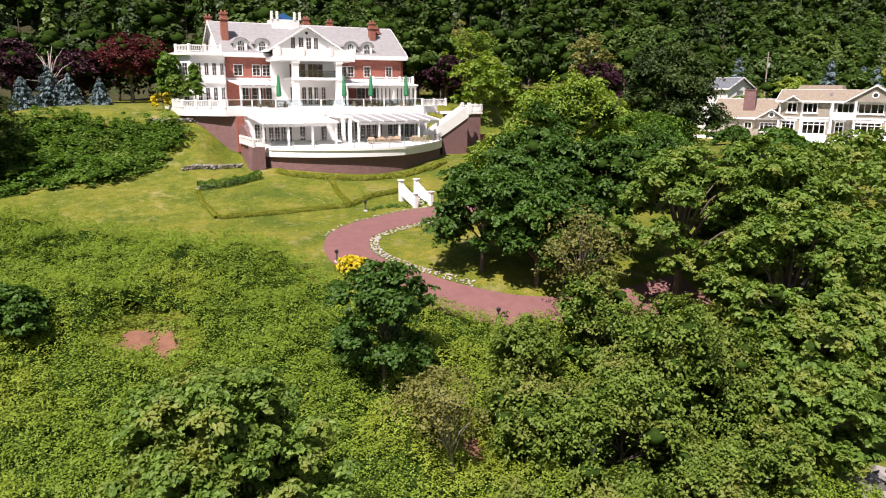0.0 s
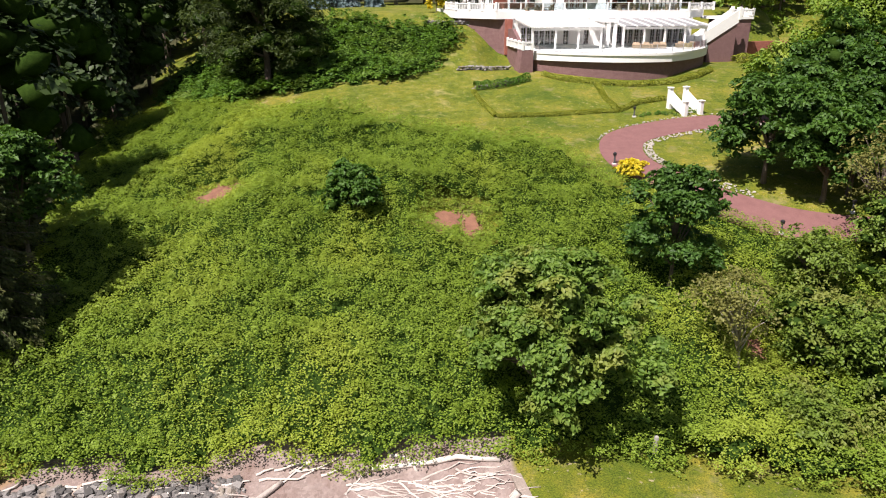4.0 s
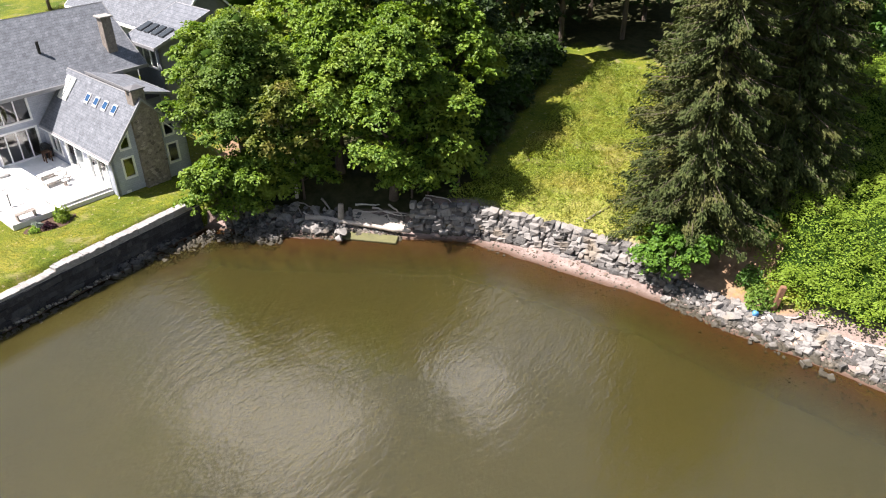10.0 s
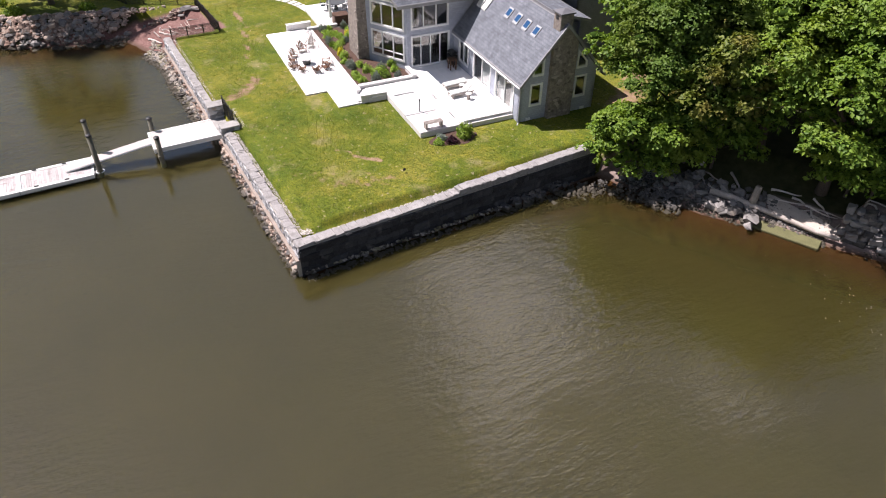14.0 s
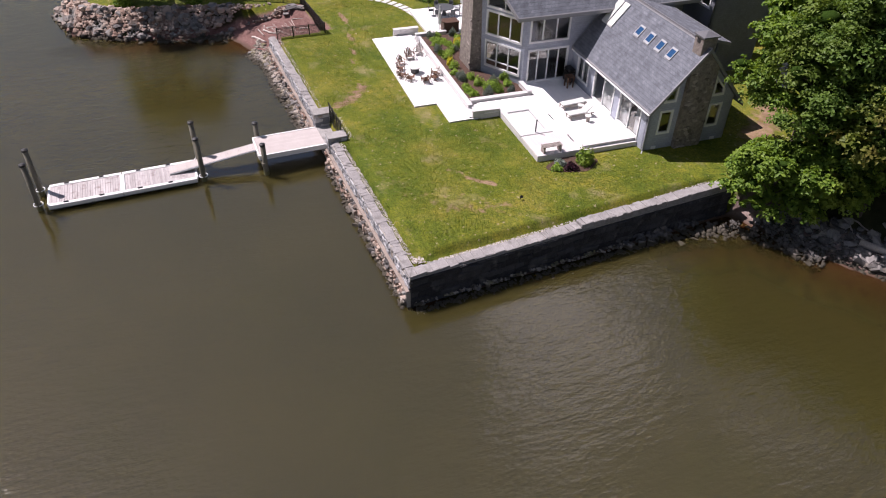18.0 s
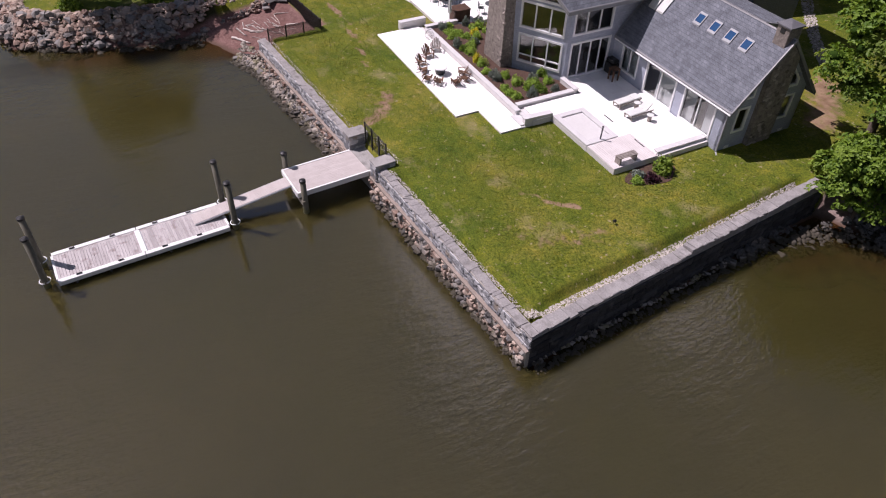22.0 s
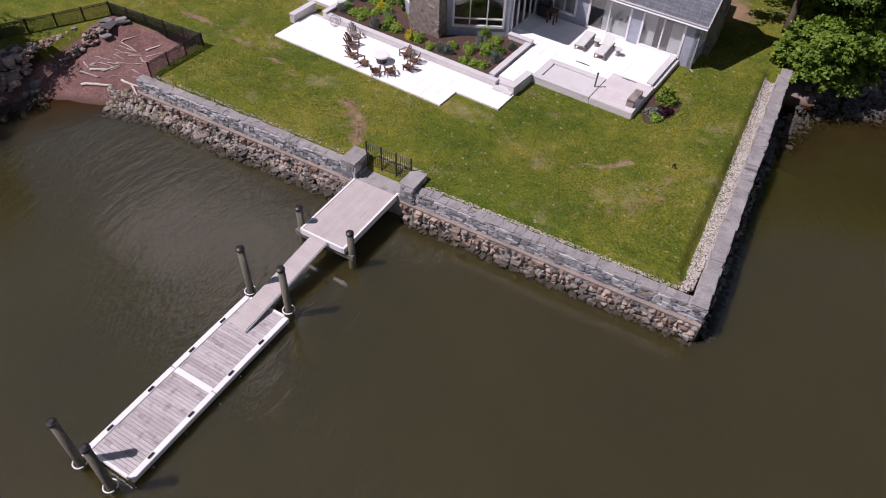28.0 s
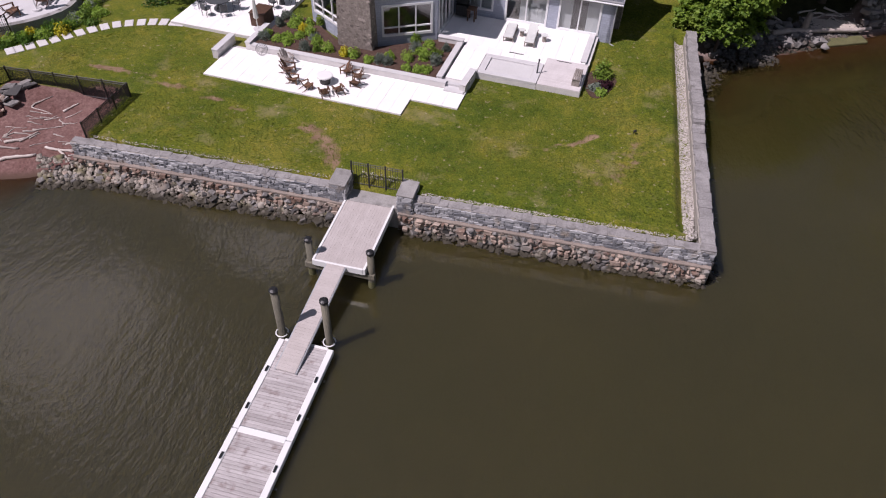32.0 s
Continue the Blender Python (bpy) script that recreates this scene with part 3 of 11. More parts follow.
M_AWNINGDARK = mat("lead_cap", (0.1, 0.1, 0.11), (0.16, 0.16, 0.17), 2, 0.6, 0.1, 20)
M_TEAKPALE = mat("tan_rattan", (0.3, 0.22, 0.15), (0.44, 0.34, 0.24), 6, 0.8, 0.3, 40)
M_HEDGEYELLOW = leaf_mat("golden_hedge_leaf", (0.16, 0.2, 0.025), (0.32, 0.34, 0.05))
# wall stone darkened to put the east face's shade into its colour
M_SHADESTONE = mat("shade_painted_stone", (0.02, 0.02, 0.024), (0.06, 0.06, 0.066), 2.5, 0.85, 0.6, 14, rand=0.4, stain=(0.12, 0.115, 0.11), stain_at=0.68, stain_scale=1.5)

# ---- the land: outline of the shore, heights ----
SHORE = [(900, -40), (70, 14), (42, 17.5), (20, 18.5), (1.5, 19.5), (-2.5, 22.2), (-6.6, 24.5), (-9.9, 25.7), (-15.4, 27.4), (-22.9, 28.2), (-29.8, 28.3), (-33.1, 28.7),
         (-38.5, 28.1), (-46.2, 27.5), (-50.3, 25.1), (-56.3, 20.8), (-62.6, 17.6), (-62.0, -3.1), (-94.6, -3.7), (-97, -5), (-100.6, -6.6), (-102.7, -14.9), (-105.5, -19.5),
         (-111, -21), (-115, -16), (-125, -11), (-160, -8), (-900, 10), (-900, 1400), (900, 1400)]


def shore_distance(x, y):
    """Metres to the shore, inland positive."""
    best, inside = np.full(x.shape, 1e9), np.zeros(x.shape, bool)
    for (ax, ay), (bx, by) in zip(SHORE, SHORE[1:] + SHORE[:1]):
        t = np.clip(((x - ax) * (bx - ax) + (y - ay) * (by - ay)) / ((bx - ax) ** 2 + (by - ay) ** 2), 0, 1)
        best = np.minimum(best, np.hypot(x - ax - t * (bx - ax), y - ay - t * (by - ay)))
        inside ^= ((ay > y) != (by > y)) & (x < (bx - ax) * (y - ay) / (by - ay + 1e-12) + ax)
    return np.where(inside, best, -best)


def beach_share(x, y):
    """1 where the shore is an open beach, 0 where a wall holds it."""
    main = sstep(-63.5, -62.2, x) * (1 - sstep(-0.6, 0.8, x))
    cove = sstep(-104, -101.5, x) * (1 - sstep(-95.2, -94.4, x)) * (1 - sstep(1, 3, y))
    return np.maximum(main, cove)


def inland(x, y):
    """The ground's height away from the water's edge."""
    left = 2.0 + 0.11 * np.maximum(0, y - 29) + 0.1 * sstep(70, 130, y) * np.maximum(0, y - 70)
    left = np.where(x < -40, left * sstep(-75, -55, x) + (1.9 + 0.03 * np.maximum(0, y - 22)) * (1 - sstep(-75, -55, x)), left)
    right = 1.8 + 0.36 * np.clip(y - 28, 0, 22) + 0.185 * np.clip(y - 50, 0, 34)
    right = right + 0.05 * np.clip(x, 0, 40) * sstep(30, 42, y) * (1 - sstep(52, 70, y))
    bank = np.where(x < 18, sstep(0, 1, (y + 0.3 * np.maximum(0, x - 6) - 83 - 7 * sstep(7, 12.5, x)) / (17 - 5 * sstep(7, 12.5, x))), np.where(x < 58, sstep(96, 108, y), sstep(120, 150, y)))
    right = right + bank * 6.4
    w = sstep(-45, -5, x)
    z = left * (1 - w) + right * w
    hill = np.maximum(0, y - 165 + 0.15 * np.abs(x)) * 0.33 * sstep(-160, -30, x)
    z = z + np.minimum(hill, 110)
    return z + 0.25 * (value_noise(x * 0.15, y * 0.15, 3) - 0.5) * sstep(28, 40, y)


def ground_z(x, y):
    x, y = np.asarray(x, float), np.asarray(y, float)
    s = shore_distance(x, y)
    top = inland(x, y)
    open_shore = beach_share(x, y)
    sand = np.where(s > 0, np.clip(s, 0, 9) * 0.27, np.clip(s, -14, 0) * 0.13) + 0.05 * (value_noise(x * 0.8, y * 0.8, 8) - 0.5)
    held = sstep(-51.5, -50, x) * (1 - sstep(-33.6, -32.6, x))
    slope = np.where(held > 0.5, np.where(s < 1.9, sand, sand + (s - 1.9) * 3.0), np.where(s < 4.6, sand, sand + (s - 4.6) * 0.6))
    beach = np.minimum(slope, top)
    walled = np.where(s > 0.55, top, -1.4)
    z = np.where(open_shore > 0.5, beach, walled)
    # the bank of the point rises steeply to its lawn
    z = np.where((x < -101.35) & (x > -118) & (y < 0.4) & (s > -0.3), np.minimum(top, 0.05 + 1.15 * s), z)
    # under water the beds of beach and wall run into one another
    w = np.maximum(sstep(4, 14, y) * sstep(-66, -60, x) * (1 - sstep(-1, 4, x)), sstep(-108, -101, x) * (1 - sstep(-98, -92, x)) * (1 - sstep(1, 3, y)))
    z = np.where(s < -0.3, sand * w - 1.4 * (1 - w), z)
    z = np.where((x > -66) & (y > -1.9) & (y < 17.2) & (s > 0.55) & (x < -60), np.minimum(z, 1.48 + 0.5 * sstep(1.3, 1.9, s)), z)
    z = np.where((x > -79.8) & (x < -76.9) & (y < -2.2) & (s > 0.3) & (s < 2), 1.05, z)
    return np.maximum(z, -1.6)


def gz(x, y):
    return float(ground_z(np.array([x]), np.array([y]))[0])


def axis(*stretches):
    out = []
    for a, b, step in stretches:
        out += list(np.arange(a, b - 1e-6, step))
    return np.array(out)


def build_ground():
    xs = axis((-1500, -400, 100), (-400, -150, 12), (-150, -118, 2), (-118, -66, 0.6), (-66, -61.5, 0.15), (-61.5, -25, 0.6), (-25, 60, 1.0), (60, 160, 3), (160, 420, 13), (420, 1501, 120))
    ys = axis((-1500, -200, 130), (-200, -40, 16), (-40, -22, 1.5), (-22, 33, 0.6), (33, 110, 1.2), (110, 220, 4), (220, 500, 14), (500, 1401, 100))
    X, Y = np.meshgrid(xs, ys)
    Z = ground_z(X, Y)
    nx, ny = len(xs), len(ys)
    k = (np.arange(ny - 1)[:, None] * nx + np.arange(nx - 1)[None, :]).ravel()
    T = np.concatenate([np.stack([k, k + 1, k + nx + 1], 1), np.stack([k, k + nx + 1, k + nx], 1)])
    V = np.stack([X.ravel(), Y.ravel(), Z.ravel()], 1)
    me = from_arrays("ground", V, T, M_GROUND, True)
    s = shore_distance(X, Y)
    sand = np.where(beach_share(X, Y) > 0.5, 1 - sstep(4.2, 6.4, s + 1.2 * (value_noise(X * 0.5, Y * 0.5, 5) - 0.5) + 2.6 * (1 - sstep(-52, -48, X)) * (X > -70) + 3.2 * sstep(-52, -48, X) * (1 - sstep(-27, -24, X)) - 3.4 * sstep(-9, -4, X) * (X < 1.2)), (s < 0.3) * 1.0)
    sand = np.maximum(sand, ((X > -101.5) & (X < -94.2) & (Y < 0.75) & (s > -2)) * 1.0) * np.where((X < -101.5) & (X > -118) & (s > 0.9) & (Y < 2), 0.0, 1.0)
    # woods floor; on the point this mask paints shade over grass
    woods = np.maximum.reduce([sstep(-64, -61, X) * (1 - sstep(-50, -47, X + 0.25 * (Y - 30))) * sstep(19, 22, Y),
                               sstep(118, 135, Y) * sstep(-60, -20, X) * (1 - sstep(-30, 10, X)), (X < -101.2) * (X > -118) * (Y < -4.2) * (1 - sstep(1.6, 2.6, s)), sstep(56, 62, Y) * (1 - sstep(-38, -30, X)) * sstep(-70, -64, X), sstep(150, 170, Y)])
    dry = np.clip(sstep(-48, -42, X) * (1 - sstep(-37, -34, X)) * (1 - sstep(31.5, 38, Y)) * 0.8 + 0.35 * sstep(62, 70, Y) * (1 - sstep(8, 12, X)) * sstep(-20, -8, X), 0, 1)
    worn = np.zeros(X.shape)
    for line, width, amount in (([(-83.6, 1.0), (-82.2, 0.1), (-81.4, -0.7), (-81.0, -1.9)], 0.6, 0.78), ([(-98, 3.2), (-94.5, 3.0), (-90.6, 2.4), (-87.5, 1.3)], 0.34, 0.72), ([(-71, 2.6), (-69.9, 3.0), (-68.9, 3.7), (-67.9, 4.7)], 0.3, 0.72),
                                ([(-68.6, 0.6), (-66.6, 1.6), (-65.9, 4.4)], 1.9, 0.4), ([(-73, -0.8), (-69, -1.2)], 0.9, 0.3), ([(-90, 4.4), (-86, 5.4)], 1.3, 0.3), ([(-31.2, 31.4), (-28.8, 34.6)], 1.9, 1.0), ([(-30.2, 30.0), (-26.4, 30.3)], 1.5, 1.0), ([(-70.5, 27.6), (-67.4, 23.4)], 1.5, 0.7)):
        for (ax, ay), (qx, qy) in zip(line, line[1:]):
            tt = np.clip(((X - ax) * (qx - ax) + (Y - ay) * (qy - ay)) / ((qx - ax) ** 2 + (qy - ay) ** 2), 0, 1)
            worn = np.maximum(worn, amount * np.exp(-((X - ax - tt * (qx - ax)) ** 2 + (Y - ay - tt * (qy - ay)) ** 2) / width ** 2))
    for name, values in (("shingle", 1 - sstep(-93, -90, X)), ("worn", worn), ("sand", sand), ("woods", woods), ("dry", dry)):
        me.attributes.new(name, "FLOAT", "POINT").data.foreach_set("value", values.ravel().astype(np.float32))
    ob = new("ground", me)
    return tagged(ob, "mown lawn, red-brown shore sand and wooded ground sloping to the water", "ground", kind="structure")


def ground_material():
    m = bpy.data.materials.new("ground")
    m.use_nodes = True
    nt = m.node_tree
    nodes, link = nt.nodes, nt.links.new
    b = nodes["Principled BSDF"]
    b.inputs["Roughness"].default_value, b.inputs["Specular IOR Level"].default_value = 0.92, 0.2
    pos = nodes.new("ShaderNodeNewGeometry").outputs["Position"]

    def noise_ramp(scale, stops, detail=5):
        n = nodes.new("ShaderNodeTexNoise")
        n.inputs["Scale"].default_value, n.inputs["Detail"].default_value, n.inputs["Roughness"].default_value = scale, detail, 0.62
        link(pos, n.inputs["Vector"])
        r = nodes.new("ShaderNodeValToRGB")
        while len(r.color_ramp.elements) < len(stops):
            r.color_ramp.elements.new(0.5)
        for e, (p, c) in zip(r.color_ramp.elements, stops):
            e.position, e.color = p, (*c, 1)
        link(n.outputs["Fac"], r.inputs[0])
        return r.outputs[0], n.outputs["Fac"]

    def mix(fac, a, c, mode="MIX"):
        x = nodes.new("ShaderNodeMix")
        x.data_type, x.blend_type = "RGBA", mode
        if hasattr(fac, "links"):
            link(fac, x.inputs[0])
        else:
            x.inputs[0].default_value = fac
        link(a, x.inputs[6])
        if hasattr(c, "links"):
            link(c, x.inputs[7])
        else:
            x.inputs[7].default_value = (*c, 1)
        return x.outputs[2]

    def attr(name):
        a = nodes.new("ShaderNodeAttribute")
        a.attribute_name = name
        return a.outputs["Fac"]

    def ragged(name, lo=0.35, hi=0.65, scale=0.9, amount=0.7):
        n = nodes.new("ShaderNodeTexNoise")
        n.inputs["Scale"].default_value, n.inputs["Detail"].default_value = scale, 6
        link(pos, n.inputs["Vector"])
        ma = nodes.new("ShaderNodeMath")
        ma.operation = "MULTIPLY_ADD"
        ma.inputs[1].default_value, ma.inputs[2].default_value = amount, -amount / 2
        link(n.outputs["Fac"], ma.inputs[0])
        ad = nodes.new("ShaderNodeMath")
        link(ma.outputs[0], ad.inputs[0]), link(attr(name), ad.inputs[1])
        r = nodes.new("ShaderNodeMapRange")
        r.inputs["From Min"].default_value, r.inputs["From Max"].default_value = lo, hi
        link(ad.outputs[0], r.inputs["Value"])
        return r.outputs[0]

    lawn, _ = noise_ramp(0.22, [(0.3, (0.055, 0.092, 0.008)), (0.5, (0.113, 0.135, 0.013)), (0.72, (0.2, 0.182, 0.032))])
    tufts, fine = noise_ramp(11.0, [(0.3, (0.34, 0.4, 0.34)), (0.52, (1.0, 1.0, 1.0)), (0.72, (1.6, 1.48, 1.2))])
    lawn = mix(1.0, lawn, tufts, "MULTIPLY")
    mottle, _ = noise_ramp(1.5, [(0.32, (0.72, 0.82, 0.75)), (0.5, (1.0, 1.0, 1.0)), (0.68, (1.28, 1.14, 1.0))])
    lawn = mix(1.0, lawn, mottle, "MULTIPLY")
    bare, bf = noise_ramp(0.45, [(0.0, (0, 0, 0)), (0.57, (0, 0, 0)), (0.7, (1, 1, 1))], 7)
    bw = nodes.new("ShaderNodeRGBToBW")
    link(bare, bw.inputs[0])
    k = nodes.new("ShaderNodeMath")
    k.operation = "MULTIPLY"
    k.inputs[1].default_value = 0.5
    link(bw.outputs[0], k.inputs[0])
    lawn = mix(k.outputs[0], lawn, (0.3, 0.24, 0.13))
    fleck, _ = noise_ramp(3.2, [(0.0, (0, 0, 0)), (0.62, (0, 0, 0)), (0.68, (0.75, 0.75, 0.75))], 6)
    lawn = mix(fleck, lawn, (0.36, 0.3, 0.19))
    straw, _ = noise_ramp(0.6, [(0.3, (0.16, 0.2, 0.03)), (0.7, (0.32, 0.29, 0.09))])
    straw = mix(1.0, straw, tufts, "MULTIPLY")
    earth, _ = noise_ramp(1.3, [(0.3, (0.175, 0.108, 0.066)), (0.7, (0.32, 0.22, 0.14))])
    lawn = mix(ragged("worn", 0.4, 0.62, 1.7, 0.9), lawn, earth)
    col = mix(ragged("dry"), lawn, straw)
    # forest floor with the trees' shade put into its colour
    shaded_litter, _ = noise_ramp(1.5, [(0.3, (0.022, 0.03, 0.01)), (0.7, (0.065, 0.06, 0.028))])
    col = mix(ragged("woods"), col, shaded_litter)
    sand, _ = noise_ramp(0.7, [(0.3, (0.195, 0.138, 0.122)), (0.55, (0.262, 0.207, 0.19)), (0.75, (0.318, 0.262, 0.24))])
    pebbles = nodes.new("ShaderNodeTexVoronoi")
    pebbles.inputs["Scale"].default_value = 7
    link(pos, pebbles.inputs["Vector"])
    pr = nodes.new("ShaderNodeValToRGB")
    pr.color_ramp.elements[0].color, pr.color_ramp.elements[1].color = (0.6, 0.58, 0.56, 1), (1.2, 1.2, 1.2, 1)
    link(pebbles.outputs["Color"], pr.inputs[0])
    sand = mix(0.6, sand, pr.outputs[0], "MULTIPLY")
    shingle, _ = noise_ramp(9.0, [(0.3, (0.58, 0.4, 0.39)), (0.7, (1.0, 0.76, 0.74))])
    sand = mix(attr("shingle"), sand, mix(1.0, sand, shingle, "MULTIPLY"))
    # sand below the tide's reach stays wet and dark
    sep = nodes.new("ShaderNodeSeparateXYZ")
    link(pos, sep.inputs[0])
    wet = nodes.new("ShaderNodeMapRange")
    wet.inputs["From Min"].default_value, wet.inputs["From Max"].default_value = 0.02, 0.15
    wet.inputs["To Min"].default_value, wet.inputs["To Max"].default_value = 1.0, 0.0
    link(sep.outputs["Z"], wet.inputs["Value"])
    damp = nodes.new("ShaderNodeMix")
    damp.data_type = "RGBA"
    damp.inputs[7].default_value = (0.105, 0.066, 0.048, 1)
    link(wet.outputs[0], damp.inputs[0]), link(sand, damp.inputs[6])
    col = mix(ragged("sand", amount=0.25), col, damp.outputs[2])
    link(col, b.inputs["Base Color"])
    bp = nodes.new("ShaderNodeBump")
    bp.inputs["Strength"].default_value, bp.inputs["Distance"].default_value = 0.5, 0.08
    link(fine, bp.inputs["Height"]), link(bp.outputs[0], b.inputs["Normal"])
    return m


M_GROUND = ground_material()
build_ground()


def build_water():
    """The river: silty water that hides its bed within a metre or so."""
    xs = axis((-1500, -160, 60), (-160, -112, 4), (-112, 10, 0.75), (10, 60, 5), (60, 300, 30), (300, 1501, 150))
    ys = axis((-1500, -120, 80), (-120, -24, 6), (-24, 34, 0.75), (34, 60, 13))
    X, Y = np.meshgrid(xs, ys)
    nx, ny = len(xs), len(ys)
    depth = np.maximum(0, -ground_z(X, Y))
    k = (np.arange(ny - 1)[:, None] * nx + np.arange(nx - 1)[None, :]).ravel()
    T = np.concatenate([np.stack([k, k + 1, k + nx + 1], 1), np.stack([k, k + nx + 1, k + nx], 1)])
    m = bpy.data.materials.new("river_water")
    m.use_nodes = True
    nt = m.node_tree
    nodes, link = nt.nodes, nt.links.new
    b = nodes["Principled BSDF"]
    b.inputs["Roughness"].default_value, b.inputs["IOR"].default_value, b.inputs["Specular IOR Level"].default_value = 0.05, 1.6, 1.0
    # sunlight spreads through the silt, which softens shadows on the water
    b.subsurface_method = "BURLEY"
    b.inputs["Subsurface Weight"].default_value, b.inputs["Subsurface Scale"].default_value = 0.85, 1.0
    b.inputs["Subsurface Radius"].default_value = (1.2, 1.1, 0.8)
    pos = nodes.new("ShaderNodeNewGeometry").outputs["Position"]
    silt = nodes.new("ShaderNodeTexNoise")
    silt.inputs["Scale"].default_value, silt.inputs["Detail"].default_value = 0.05, 4
    link(pos, silt.inputs["Vector"])
    r = nodes.new("ShaderNodeValToRGB")
    r.color_ramp.elements[0].position, r.color_ramp.elements[1].position = 0.3, 0.7
    r.color_ramp.elements[0].color, r.color_ramp.elements[1].color = (0.0335, 0.029, 0.009, 1), (0.047, 0.0395, 0.0115, 1)
    link(silt.outputs["Fac"], r.inputs[0])
    link(r.outputs[0], b.inputs["Base Color"])
    heights = []
    for scale, stretch, dist in ((1.9, (1, 0.35, 1), 0.06), (6.5, (1, 0.5, 1), 0.025), (0.16, (1, 1, 1), 0.05)):
        mp = nodes.new("ShaderNodeMapping")
        mp.inputs["Scale"].default_value, mp.inputs["Rotation"].default_value = stretch, (0, 0, 0.6)
        link(pos, mp.inputs["Vector"])
        n = nodes.new("ShaderNodeTexNoise")
        n.inputs["Scale"].default_value, n.inputs["Detail"].default_value = scale, 3
        link(mp.outputs[0], n.inputs["Vector"])
        bp = nodes.new("ShaderNodeBump")
        bp.inputs["Strength"].default_value, bp.inputs["Distance"].default_value = 0.9, dist
        link(n.outputs["Fac"], bp.inputs["Height"])
        if heights:
            link(heights[-1].outputs[0], bp.inputs["Normal"])
        heights.append(bp)
    # gusts: patches of livelier ripples
    gust = nodes.new("ShaderNodeTexNoise")
    gust.inputs["Scale"].default_value, gust.inputs["Detail"].default_value = 0.07, 3
    link(pos, gust.inputs["Vector"])
    gr = nodes.new("ShaderNodeMapRange")
    gr.inputs["From Min"].default_value, gr.inputs["From Max"].default_value, gr.inputs["To Min"].default_value, gr.inputs["To Max"].default_value = 0.4, 0.62, 0.25, 1.0
    link(gust.outputs["Fac"], gr.inputs["Value"])
    link(gr.outputs[0], heights[0].inputs["Strength"]), link(gr.outputs[0], heights[1].inputs["Strength"])
    link(heights[-1].outputs[0], b.inputs["Normal"])
    at = nodes.new("ShaderNodeAttribute")
    at.attribute_name = "depth"
    ex = nodes.new("ShaderNodeMapRange")
    ex.interpolation_type = "SMOOTHSTEP"
    ex.inputs["From Min"].default_value, ex.inputs["From Max"].default_value = -0.05, 0.7
    ex.inputs["To Min"].default_value = 0.25
    link(at.outputs["Fac"], ex.inputs["Value"])
    tp = nodes.new("ShaderNodeBsdfTransparent")
    tp.inputs["Color"].default_value = (0.72, 0.58, 0.4, 1)
    ms = nodes.new("ShaderNodeMixShader")
    link(ex.outputs[0], ms.inputs[0]), link(tp.outputs[0], ms.inputs[1]), link(b.outputs[0], ms.inputs[2])
    link(ms.outputs[0], nodes["Material Output"].inputs["Surface"])
    me = from_arrays("water", np.stack([X.ravel(), Y.ravel(), np.zeros(X.size)], 1), T, m, True)
    me.attributes.new("depth", "FLOAT", "POINT").data.foreach_set("value", depth.ravel().astype(np.float32))
    tagged(new("water", me), "silty olive-brown river water with light ripples", "water", kind="structure")


build_water()

# a drift of fallen leaves on the still water of the cove
frng = np.random.default_rng(19)
n = 60
P = np.stack([-45.3 + 2.6 * frng.normal(size=n), 22.0 + 1.0 * frng.normal(size=n), np.full(n, 0.012)], 1)
P[:, 1] = np.minimum(P[:, 1], 24.5)
FLOAT_LEAVES = (P, np.tile([0.0, 0.0, 1.0], (n, 1)) + 0.04 * frng.normal(size=(n, 3)), frng.uniform(0.035, 0.08, n))

# ---- plants ----
def inside(poly, x, y):
    r = np.zeros(np.shape(x), bool)
    for (ax, ay), (bx, by) in zip(poly, poly[1:] + poly[:1]):
        r ^= ((ay > y) != (by > y)) & (x < (bx - ax) * (y - ay) / (by - ay + 1e-12) + ax)
    return r


